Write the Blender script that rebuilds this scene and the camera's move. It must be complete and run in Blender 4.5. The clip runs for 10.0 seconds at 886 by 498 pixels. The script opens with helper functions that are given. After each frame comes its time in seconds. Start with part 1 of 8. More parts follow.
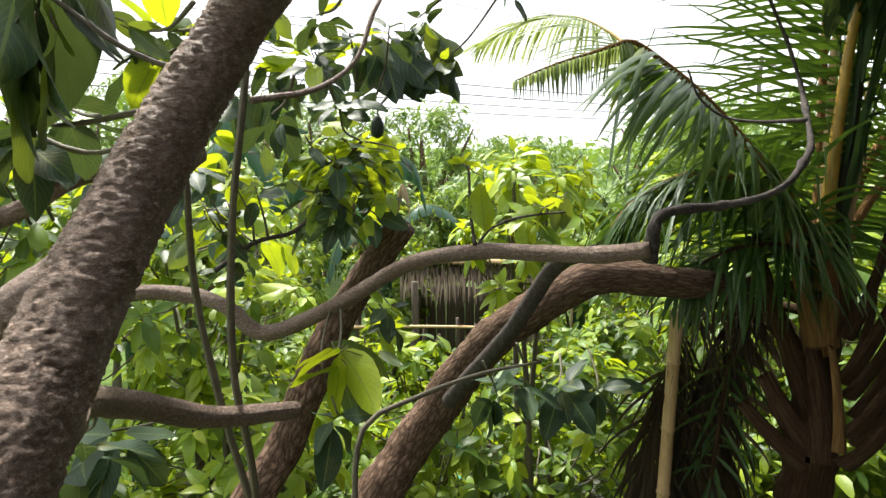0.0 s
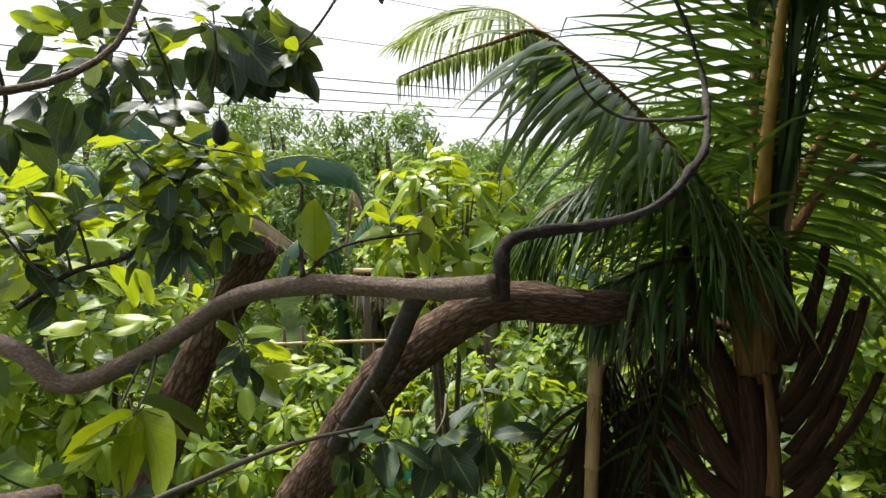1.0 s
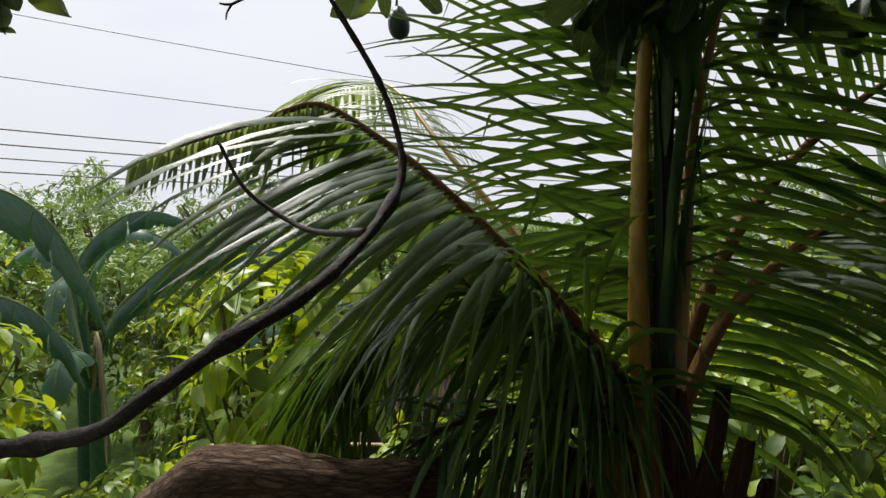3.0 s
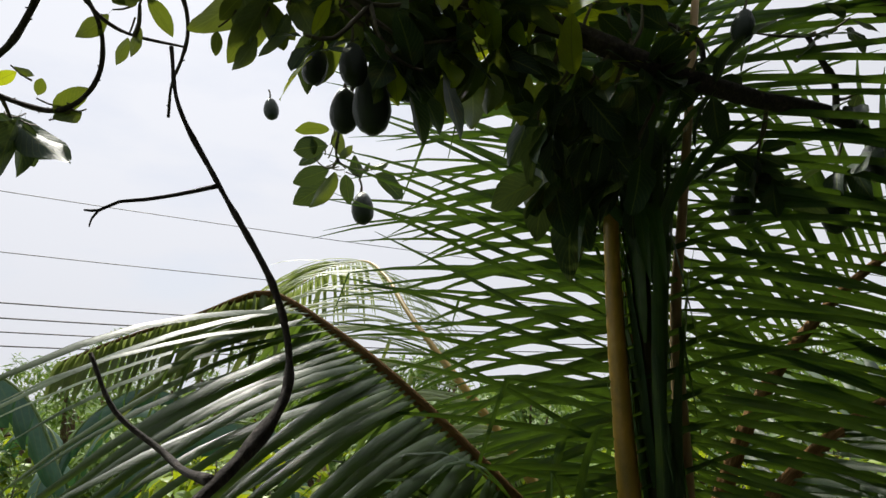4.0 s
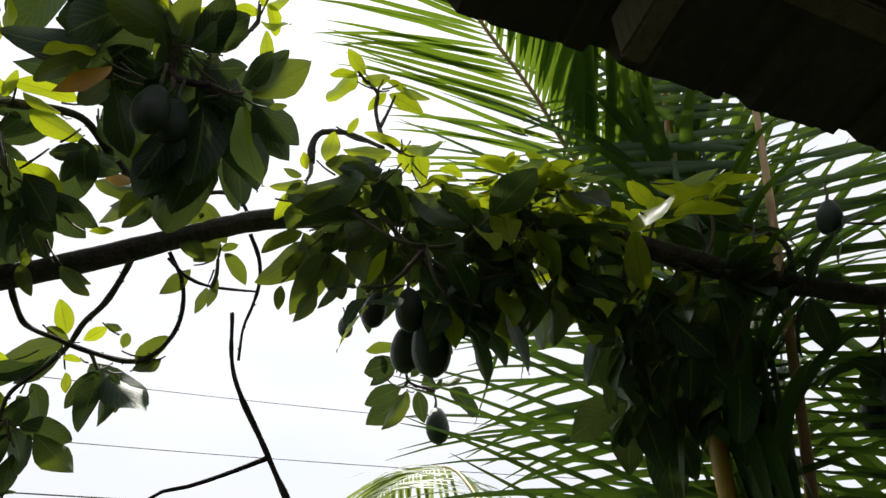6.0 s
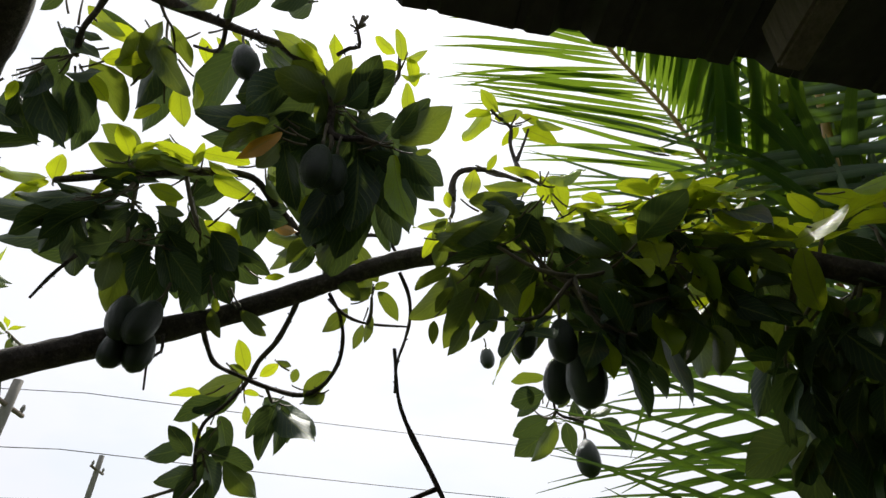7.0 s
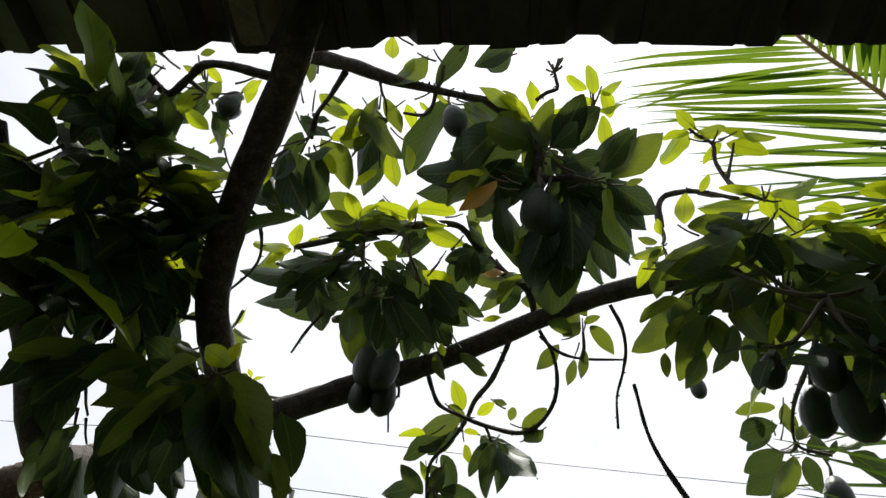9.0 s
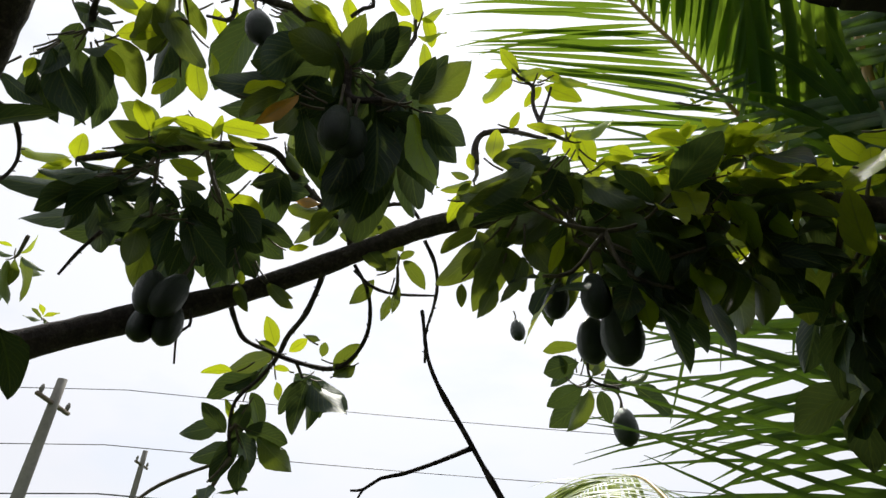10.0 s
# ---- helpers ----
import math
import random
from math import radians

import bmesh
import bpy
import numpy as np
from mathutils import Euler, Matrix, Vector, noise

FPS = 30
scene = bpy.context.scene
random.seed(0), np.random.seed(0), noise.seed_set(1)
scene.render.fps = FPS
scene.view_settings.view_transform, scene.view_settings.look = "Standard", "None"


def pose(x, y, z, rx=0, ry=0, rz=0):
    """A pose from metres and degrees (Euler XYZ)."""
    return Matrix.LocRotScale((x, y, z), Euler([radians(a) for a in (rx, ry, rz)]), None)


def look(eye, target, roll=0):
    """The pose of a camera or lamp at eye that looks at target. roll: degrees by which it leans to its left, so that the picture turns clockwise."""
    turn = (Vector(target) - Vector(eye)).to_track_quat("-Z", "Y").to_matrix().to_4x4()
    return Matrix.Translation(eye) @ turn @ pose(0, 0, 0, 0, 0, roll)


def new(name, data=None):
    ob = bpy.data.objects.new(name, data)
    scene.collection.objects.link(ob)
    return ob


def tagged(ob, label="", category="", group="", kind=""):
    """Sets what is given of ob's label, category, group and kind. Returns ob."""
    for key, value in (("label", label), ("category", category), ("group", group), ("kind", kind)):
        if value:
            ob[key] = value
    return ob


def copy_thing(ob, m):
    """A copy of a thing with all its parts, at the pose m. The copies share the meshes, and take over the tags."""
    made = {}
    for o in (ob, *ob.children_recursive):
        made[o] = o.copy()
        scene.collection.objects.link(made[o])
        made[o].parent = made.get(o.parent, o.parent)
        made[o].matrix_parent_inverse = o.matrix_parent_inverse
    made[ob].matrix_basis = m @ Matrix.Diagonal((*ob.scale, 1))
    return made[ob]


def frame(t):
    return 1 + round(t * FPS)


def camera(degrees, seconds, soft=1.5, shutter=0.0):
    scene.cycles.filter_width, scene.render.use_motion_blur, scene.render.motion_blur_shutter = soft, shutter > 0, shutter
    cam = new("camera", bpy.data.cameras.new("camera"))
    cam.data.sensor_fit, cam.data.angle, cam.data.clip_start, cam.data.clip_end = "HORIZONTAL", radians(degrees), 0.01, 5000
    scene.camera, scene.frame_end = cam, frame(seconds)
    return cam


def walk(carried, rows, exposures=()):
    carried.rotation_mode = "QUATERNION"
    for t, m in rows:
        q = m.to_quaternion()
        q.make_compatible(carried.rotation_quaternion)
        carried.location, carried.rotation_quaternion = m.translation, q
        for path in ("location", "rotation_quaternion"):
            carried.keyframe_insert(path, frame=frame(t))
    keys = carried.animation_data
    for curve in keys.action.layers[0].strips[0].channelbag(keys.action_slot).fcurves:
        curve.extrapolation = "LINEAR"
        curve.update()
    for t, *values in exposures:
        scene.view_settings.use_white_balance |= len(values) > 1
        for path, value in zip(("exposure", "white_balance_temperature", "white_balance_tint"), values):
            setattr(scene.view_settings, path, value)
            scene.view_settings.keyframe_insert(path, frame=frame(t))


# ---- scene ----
cam = camera(75.0, 10.0, soft=1.45)
METRES, EYE, TILT, LEAN, TURN = 2.6, 4.0, -10.0, 0.0, 0.0
ROWS = [
    (0.0, 0.0, 0.0, 0.0, -0.0, 0.0, -0.0),
    (0.5, 0.083, 0.0691, 0.009, -0.75, 0.13, 0.1),
    (1.0, 0.1625, 0.1324, 0.0266, -1.58, 0.33, 1.02),
    (1.5, 0.2635, 0.18, 0.0444, -2.04, 0.35, 1.4),
    (2.0, 0.3517, 0.2464, 0.0651, -2.16, 1.32, 1.45),
    (3.5, 0.5604, 0.3999, 0.1204, 4.26, 14.38, 0.45),
    (4.0, 0.5843, 0.4209, 0.1471, 4.8, 23.76, 0.81),
    (4.5, 0.5933, 0.4224, 0.1808, 4.34, 31.78, 0.97),
    (5.0, 0.6078, 0.4204, 0.1979, 5.02, 35.25, 1.45),
    (6.5, 0.605, 0.4188, 0.2108, 20.24, 41.72, -3.54),
    (7.0, 0.5915, 0.4036, 0.2056, 25.42, 42.27, -6.22),
    (7.5, 0.5802, 0.3907, 0.2037, 29.6, 42.7, -8.33),
    (8.0, 0.5709, 0.3791, 0.2032, 33.98, 42.94, -10.11),
    (8.5, 0.5564, 0.3631, 0.1997, 38.35, 42.97, -11.52),
    (9.0, 0.5477, 0.3617, 0.1952, 39.72, 42.98, -11.92),
    (9.5, 0.571, 0.3837, 0.206, 37.32, 42.71, -10.43),
    (10.0, 0.5816, 0.4258, 0.1967, 28.92, 40.87, -6.14),
]
EXPOSURES = [(0.0, 1.24), (0.5, 0.88), (1.0, 0.70), (2.2, 0.44), (3.4, 0.05), (4.0, 0.06), (4.6, 0.22), (5.0, 0.28), (7.0, 0.32), (9.5, 0.36), (10.0, 0.28)]
walk(cam, [(t, pose(0, 0, EYE, TILT, LEAN, TURN) @ pose(METRES * x, METRES * y, METRES * z, 90 + pitch, roll, yaw)) for t, x, y, z, yaw, pitch, roll in ROWS], EXPOSURES)

# ---- sky and sun ----
SUN_TURN, SUN_HEIGHT = 30.0, 56.0  # degrees left of +y, degrees above the horizon
world = bpy.data.worlds.new("overcast_sky")
scene.world = world
world.use_nodes = True
nt = world.node_tree
nt.nodes.clear()
sky = nt.nodes.new("ShaderNodeTexSky")
sky.sky_type, sky.sun_disc = "NISHITA", False
sky.sun_elevation, sky.sun_rotation = radians(SUN_HEIGHT), radians(-SUN_TURN)
tex = nt.nodes.new("ShaderNodeTexCoord")
mapping = nt.nodes.new("ShaderNodeMapping")
mapping.inputs["Scale"].default_value = (1.5, 1.5, 4.0)
clouds = nt.nodes.new("ShaderNodeTexNoise")
clouds.inputs["Scale"].default_value, clouds.inputs["Detail"].default_value = 2.2, 6.0
ramp = nt.nodes.new("ShaderNodeValToRGB")
ramp.color_ramp.elements[0].position, ramp.color_ramp.elements[0].color = 0.36, (0.86, 0.86, 0.86, 1)
ramp.color_ramp.elements[1].position, ramp.color_ramp.elements[1].color = 0.5, (1, 1, 1, 1)
clear = nt.nodes.new("ShaderNodeVectorMath")
clear.operation = "SCALE"
clear.inputs["Scale"].default_value = 0.11
veil = nt.nodes.new("ShaderNodeMix")
veil.data_type = "RGBA"
toward = nt.nodes.new("ShaderNodeVectorMath")
toward.operation = "DOT_PRODUCT"
toward.inputs[1].default_value = (-math.sin(radians(SUN_TURN)) * math.cos(radians(SUN_HEIGHT)), math.cos(radians(SUN_TURN)) * math.cos(radians(SUN_HEIGHT)), math.sin(radians(SUN_HEIGHT)))
bright = nt.nodes.new("ShaderNodeValToRGB")  # thin cloud, brightest round the hidden sun
for k in range(2):
    bright.color_ramp.elements.new(0.5)
for item, (place, level) in zip(bright.color_ramp.elements, ((0.0, 0.74), (0.6, 0.77), (0.92, 0.91), (1.0, 1.05))):
    item.position, item.color = place, (level * 0.96, level * 0.98, level * 1.05, 1)
nt.links.new(tex.outputs["Generated"], toward.inputs[0])
nt.links.new(toward.outputs["Value"], bright.inputs["Fac"])
nt.links.new(bright.outputs["Color"], veil.inputs["B"])
back = nt.nodes.new("ShaderNodeBackground")
back.inputs["Strength"].default_value = 1.0
out = nt.nodes.new("ShaderNodeOutputWorld")
nt.links.new(tex.outputs["Generated"], mapping.inputs["Vector"])
nt.links.new(mapping.outputs["Vector"], clouds.inputs["Vector"])
nt.links.new(clouds.outputs["Fac"], ramp.inputs["Fac"])
nt.links.new(sky.outputs["Color"], clear.inputs[0])
nt.links.new(clear.outputs["Vector"], veil.inputs["A"])
nt.links.new(ramp.outputs["Color"], veil.inputs["Factor"])
nt.links.new(veil.outputs["Result"], back.inputs["Color"])
nt.links.new(back.outputs["Background"], out.inputs["Surface"])

sun_data = bpy.data.lights.new("sun", "SUN")
sun_data.energy, sun_data.angle, sun_data.color = 5.0, radians(9), (1.0, 0.96, 0.88)
sun = new("sun", sun_data)
sun_way = Vector((-math.sin(radians(SUN_TURN)) * math.cos(radians(SUN_HEIGHT)), math.cos(radians(SUN_TURN)) * math.cos(radians(SUN_HEIGHT)), math.sin(radians(SUN_HEIGHT))))
sun.matrix_world = look(sun_way * 60, (0, 0, 0))

# ---- materials ----
def material(name):
    m = bpy.data.materials.new(name)
    m.use_nodes = True
    t = m.node_tree
    return m, t, t.nodes["Principled BSDF"]


def node(t, kind, **values):
    n = t.nodes.new(kind)
    for key, value in values.items():
        n.inputs[key.replace("_", " ")].default_value = value
    return n


def ramp_of(t, stops):
    r = t.nodes.new("ShaderNodeValToRGB")
    e = r.color_ramp.elements
    while len(e) < len(stops):
        e.new(0.5)
    for item, (place, colour) in zip(e, stops):
        item.position, item.color = place, (*colour, 1)
    return r


def mixed(t, a, b, factor, blend="MIX"):
    n = t.nodes.new("ShaderNodeMix")
    n.data_type, n.blend_type = "RGBA", blend
    for socket, value in (("A", a), ("B", b), ("Factor", factor)):
        if isinstance(value, bpy.types.NodeSocket):
            t.links.new(value, n.inputs[socket])
        else:
            n.inputs[socket].default_value = (*value, 1) if isinstance(value, tuple) else value
    return n.outputs["Result"]


def maths(t, how, a, b=0.0):
    n = t.nodes.new("ShaderNodeMath")
    n.operation = how
    for i, value in enumerate((a, b)):
        if isinstance(value, bpy.types.NodeSocket):
            t.links.new(value, n.inputs[i])
        else:
            n.inputs[i].default_value = value
    return n.outputs[0]


def leaf_material(name, tones, glow, share=0.45, rough=0.42, vein=0.5, spec=0.5, blotch=(0.30, 0.22, 0.03), blotchy=0.25, stripes=9.0):
    """A thin living leaf: waxy upper side, light passing through, midrib and side veins along its UV map."""
    m, t, p = material(name)
    info, geo = t.nodes.new("ShaderNodeObjectInfo"), t.nodes.new("ShaderNodeNewGeometry")
    uv = t.nodes.new("ShaderNodeTexCoord")
    chance = maths(t, "FRACT", maths(t, "ADD", info.outputs["Random"], geo.outputs["Random Per Island"]))
    tone = ramp_of(t, tones)
    t.links.new(chance, tone.inputs["Fac"])
    sep = t.nodes.new("ShaderNodeSeparateXYZ")
    t.links.new(uv.outputs["UV"], sep.inputs[0])
    across = maths(t, "ABSOLUTE", maths(t, "SUBTRACT", sep.outputs["X"], 0.5))
    rib = maths(t, "LESS_THAN", across, 0.03)
    slant = maths(t, "SUBTRACT", maths(t, "MULTIPLY", sep.outputs["Y"], stripes), maths(t, "MULTIPLY", across, 7.0))
    lines = maths(t, "MAXIMUM", rib, maths(t, "MULTIPLY", maths(t, "POWER", maths(t, "ABSOLUTE", maths(t, "COSINE", maths(t, "MULTIPLY", slant, math.pi))), 22.0), 0.45))
    grain = node(t, "ShaderNodeTexNoise", Scale=38.0, Detail=3.0)
    t.links.new(uv.outputs["Object"], grain.inputs["Vector"])
    stain = node(t, "ShaderNodeTexNoise", Scale=11.0, Detail=4.0)
    t.links.new(uv.outputs["Object"], stain.inputs["Vector"])
    spots = ramp_of(t, [(0.60, (0, 0, 0)), (0.74, (1, 1, 1))])
    t.links.new(stain.outputs["Fac"], spots.inputs["Fac"])
    c = mixed(t, tone.outputs["Color"], (0.5, 0.5, 0.5), 0.35, "OVERLAY")
    c = mixed(t, c, grain.outputs["Fac"], 0.35, "OVERLAY")
    c = mixed(t, c, blotch, maths(t, "MULTIPLY", spots.outputs["Color"], blotchy))
    c = mixed(t, c, (0.22, 0.28, 0.07), maths(t, "MULTIPLY", lines, vein))
    t.links.new(c, p.inputs["Base Color"])
    p.inputs["Roughness"].default_value = rough
    p.inputs["Specular IOR Level"].default_value = spec
    bump = node(t, "ShaderNodeBump", Strength=0.35, Distance=0.003)
    t.links.new(maths(t, "ADD", maths(t, "MULTIPLY", grain.outputs["Fac"], 0.5), maths(t, "MULTIPLY", lines, -0.7)), bump.inputs["Height"])
    t.links.new(bump.outputs["Normal"], p.inputs["Normal"])
    thin = t.nodes.new("ShaderNodeBsdfTranslucent")
    gl = mixed(t, glow, tone.outputs["Color"], 0.25)
    gl = mixed(t, gl, grain.outputs["Fac"], 0.2, "MULTIPLY")
    t.links.new(mixed(t, gl, (0.05, 0.08, 0.01), maths(t, "MULTIPLY", lines, 0.4)), thin.inputs["Color"])
    both = t.nodes.new("ShaderNodeMixShader")
    both.inputs[0].default_value = share
    t.links.new(p.outputs[0], both.inputs[1])
    t.links.new(thin.outputs[0], both.inputs[2])
    t.links.new(both.outputs[0], t.nodes["Material Output"].inputs["Surface"])
    return m


def rough_material(name, tones, scale, stretch=(1, 1, 1), rough=0.85, relief=0.01, coord="Object", fine=6.0, spec=0.25, metal=0.0, cracks=0.0):
    """A mottled surface: colours from noise at two sizes, with relief; coord UV runs in metres along a limb."""
    m, t, p = material(name)
    uv = t.nodes.new("ShaderNodeTexCoord")
    place = t.nodes.new("ShaderNodeMapping")
    place.inputs["Scale"].default_value = stretch
    t.links.new(uv.outputs[coord], place.inputs["Vector"])
    big = node(t, "ShaderNodeTexNoise", Scale=scale, Detail=5.0, Roughness=0.6)
    small = node(t, "ShaderNodeTexNoise", Scale=scale * fine, Detail=5.0, Roughness=0.7)
    for n in (big, small):
        t.links.new(place.outputs[0], n.inputs["Vector"])
    info = t.nodes.new("ShaderNodeObjectInfo")
    tone = ramp_of(t, tones)
    t.links.new(maths(t, "ADD", maths(t, "MULTIPLY", maths(t, "ADD", big.outputs["Fac"], small.outputs["Fac"]), 0.5), maths(t, "MULTIPLY", maths(t, "SUBTRACT", info.outputs["Random"], 0.5), 0.06)), tone.inputs["Fac"])
    height = maths(t, "ADD", big.outputs["Fac"], maths(t, "MULTIPLY", small.outputs["Fac"], 0.8))
    c = tone.outputs["Color"]
    if cracks:
        cell = node(t, "ShaderNodeTexVoronoi", Scale=cracks)
        cell.feature = "DISTANCE_TO_EDGE"
        t.links.new(mixed(t, place.outputs[0], small.outputs["Color"], 0.03), cell.inputs["Vector"])
        edge = ramp_of(t, [(0.03, (0, 0, 0)), (0.2, (1, 1, 1))])
        t.links.new(cell.outputs["Distance"], edge.inputs["Fac"])
        c = mixed(t, mixed(t, c, (0.42, 0.38, 0.36), 0.85, "MULTIPLY"), c, edge.outputs["Color"])
        height = maths(t, "ADD", height, maths(t, "MULTIPLY", edge.outputs["Color"], 0.9))
    t.links.new(c, p.inputs["Base Color"])
    p.inputs["Roughness"].default_value, p.inputs["Specular IOR Level"].default_value, p.inputs["Metallic"].default_value = rough, spec, metal
    bump = node(t, "ShaderNodeBump", Strength=0.9, Distance=relief)
    t.links.new(height, bump.inputs["Height"])
    t.links.new(bump.outputs["Normal"], p.inputs["Normal"])
    return m


# leaf tones also hold light: shade in the dark set, backlight in the lime
LEAF_DARK = leaf_material("avocado_leaf_mature", [(0.0, (0.013, 0.032, 0.021)), (0.5, (0.021, 0.049, 0.026)), (1.0, (0.040, 0.078, 0.034))], (0.12, 0.17, 0.03), 0.2, 0.5, spec=0.28)
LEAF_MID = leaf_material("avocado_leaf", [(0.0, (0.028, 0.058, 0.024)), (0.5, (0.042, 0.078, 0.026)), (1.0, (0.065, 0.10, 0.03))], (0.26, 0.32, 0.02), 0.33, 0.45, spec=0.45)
LEAF_LIME = leaf_material("avocado_leaf_young", [(0.0, (0.15, 0.27, 0.018)), (0.5, (0.23, 0.37, 0.022)), (1.0, (0.36, 0.45, 0.03))], (0.58, 0.64, 0.012), 0.45, 0.38)
LEAF_SHRUB = leaf_material("shrub_leaf", [(0.0, (0.014, 0.045, 0.011)), (0.5, (0.055, 0.125, 0.016)), (1.0, (0.22, 0.31, 0.02))], (0.42, 0.54, 0.015), 0.38, 0.42, spec=0.35)
LEAF_ORANGE = leaf_material("withering_leaf", [(0.0, (0.42, 0.20, 0.02)), (1.0, (0.5, 0.3, 0.03))], (0.6, 0.3, 0.02), 0.4)
PALM_LEAF = leaf_material("coconut_leaflet", [(0.0, (0.016, 0.046, 0.016)), (0.6, (0.030, 0.076, 0.02)), (1.0, (0.054, 0.105, 0.024))], (0.17, 0.30, 0.015), 0.27, 0.42, vein=0.25, spec=0.4, blotchy=0.1)
# brighter copy of coconut_leaflet, with the backlight put into tones and glow
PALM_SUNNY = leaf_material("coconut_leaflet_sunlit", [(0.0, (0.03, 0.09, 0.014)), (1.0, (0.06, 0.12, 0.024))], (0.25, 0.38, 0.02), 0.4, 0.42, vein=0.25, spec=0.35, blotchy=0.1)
# lighter tones carry the grey sky sheen, besides the real gloss
PALM_GLOSS = leaf_material("coconut_leaflet_glossy", [(0.0, (0.035, 0.075, 0.03)), (1.0, (0.085, 0.135, 0.06))], (0.24, 0.38, 0.03), 0.33, 0.40, vein=0.2, spec=0.8, blotchy=0.1)
PALM_PALE = leaf_material("coconut_leaflet_faded", [(0.0, (0.09, 0.15, 0.05)), (1.0, (0.22, 0.27, 0.10))], (0.42, 0.5, 0.12), 0.4, 0.4, vein=0.2)
BANANA_LEAF = leaf_material("banana_leaf", [(0.0, (0.014, 0.060, 0.034)), (1.0, (0.032, 0.10, 0.05))], (0.09, 0.22, 0.06), 0.22, 0.42, vein=0.3, spec=0.5, stripes=7.0, blotchy=0.1)
PALM_DEAD = leaf_material("dead_coconut_leaflet", [(0.0, (0.025, 0.018, 0.012)), (1.0, (0.075, 0.055, 0.035))], (0.08, 0.06, 0.03), 0.15, 0.75, vein=0.1, spec=0.2)
DRY_LEAF = leaf_material("dry_leaf", [(0.0, (0.22, 0.15, 0.09)), (1.0, (0.42, 0.34, 0.24))], (0.4, 0.3, 0.18), 0.25, 0.8, vein=0.1, spec=0.2)
FAR_LEAF = leaf_material("distant_leaf", [(0.0, (0.05, 0.11, 0.02)), (0.5, (0.10, 0.19, 0.03)), (1.0, (0.19, 0.27, 0.05))], (0.3, 0.45, 0.05), 0.3, 0.5, vein=0.0)
GRASS = leaf_material("grass_blade", [(0.0, (0.06, 0.14, 0.02)), (1.0, (0.17, 0.28, 0.04))], (0.3, 0.5, 0.03), 0.35, 0.5, vein=0.0)
# darker copy of the trunk's bark: the branches' backlit shade is in its colour
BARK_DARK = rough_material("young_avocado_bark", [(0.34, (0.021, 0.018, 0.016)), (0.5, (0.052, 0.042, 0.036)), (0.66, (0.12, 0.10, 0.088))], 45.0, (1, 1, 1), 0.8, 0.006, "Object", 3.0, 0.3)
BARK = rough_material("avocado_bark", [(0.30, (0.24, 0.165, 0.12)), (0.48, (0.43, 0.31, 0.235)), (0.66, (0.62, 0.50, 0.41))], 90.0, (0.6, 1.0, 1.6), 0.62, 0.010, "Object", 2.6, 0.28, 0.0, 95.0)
BARK_RED = rough_material("old_avocado_bark", [(0.30, (0.075, 0.045, 0.032)), (0.5, (0.19, 0.12, 0.08)), (0.7, (0.33, 0.235, 0.17))], 22.0, (1.2, 0.45, 1.0), 0.9, 0.010, "UV", 4.0, 0.2, 0.0, 30.0)
TWIG = rough_material("green_brown_twig", [(0.3, (0.05, 0.045, 0.03)), (0.7, (0.15, 0.13, 0.085))], 25.0, (1, 1, 1), 0.7, 0.002, "Object", 5.0, 0.35)
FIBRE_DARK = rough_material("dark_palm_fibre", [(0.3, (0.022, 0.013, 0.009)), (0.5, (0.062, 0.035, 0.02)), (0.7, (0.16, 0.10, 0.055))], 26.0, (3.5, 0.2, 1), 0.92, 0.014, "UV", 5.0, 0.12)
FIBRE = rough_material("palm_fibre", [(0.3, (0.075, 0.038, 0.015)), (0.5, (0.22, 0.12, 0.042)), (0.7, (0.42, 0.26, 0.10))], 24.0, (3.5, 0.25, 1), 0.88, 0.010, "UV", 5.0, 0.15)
PETIOLE = rough_material("palm_petiole", [(0.3, (0.17, 0.13, 0.02)), (0.55, (0.40, 0.24, 0.03)), (0.7, (0.50, 0.37, 0.08))], 7.0, (1, 0.4, 1), 0.45, 0.001, "UV", 4.0, 0.5)
OLIVE = rough_material("closed_frond_skin", [(0.3, (0.010, 0.013, 0.005)), (0.5, (0.024, 0.026, 0.009)), (0.7, (0.07, 0.05, 0.015))], 9.0, (3, 0.15, 1), 0.6, 0.004, "UV", 5.0, 0.3)
BAMBOO = rough_material("dry_bamboo", [(0.3, (0.30, 0.19, 0.08)), (0.55, (0.48, 0.33, 0.16)), (0.7, (0.58, 0.44, 0.25))], 10.0, (1.5, 0.2, 1), 0.5, 0.001, "UV", 5.0, 0.45)
THATCH = leaf_material("old_thatch", [(0.0, (0.035, 0.026, 0.018)), (1.0, (0.10, 0.075, 0.05))], (0.06, 0.04, 0.02), 0.1, 0.85, vein=0.1, spec=0.15)
WOOD = rough_material("weathered_wood", [(0.3, (0.05, 0.038, 0.028)), (0.7, (0.15, 0.12, 0.095))], 8.0, (4, 4, 0.4), 0.9, 0.003, "Object", 5.0)
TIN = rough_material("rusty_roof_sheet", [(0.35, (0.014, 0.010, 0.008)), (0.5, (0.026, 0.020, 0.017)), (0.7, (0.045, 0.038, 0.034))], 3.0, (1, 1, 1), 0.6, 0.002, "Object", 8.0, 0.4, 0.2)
ZINC = rough_material("grey_sheet_metal", [(0.3, (0.28, 0.27, 0.26)), (0.7, (0.52, 0.52, 0.52))], 4.0, (1, 1, 1), 0.5, 0.002, "Object", 7.0, 0.5, 0.4)
PLASTER = rough_material("plaster", [(0.3, (0.07, 0.06, 0.05)), (0.7, (0.13, 0.115, 0.10))], 2.0, (1, 1, 1), 0.9, 0.003)
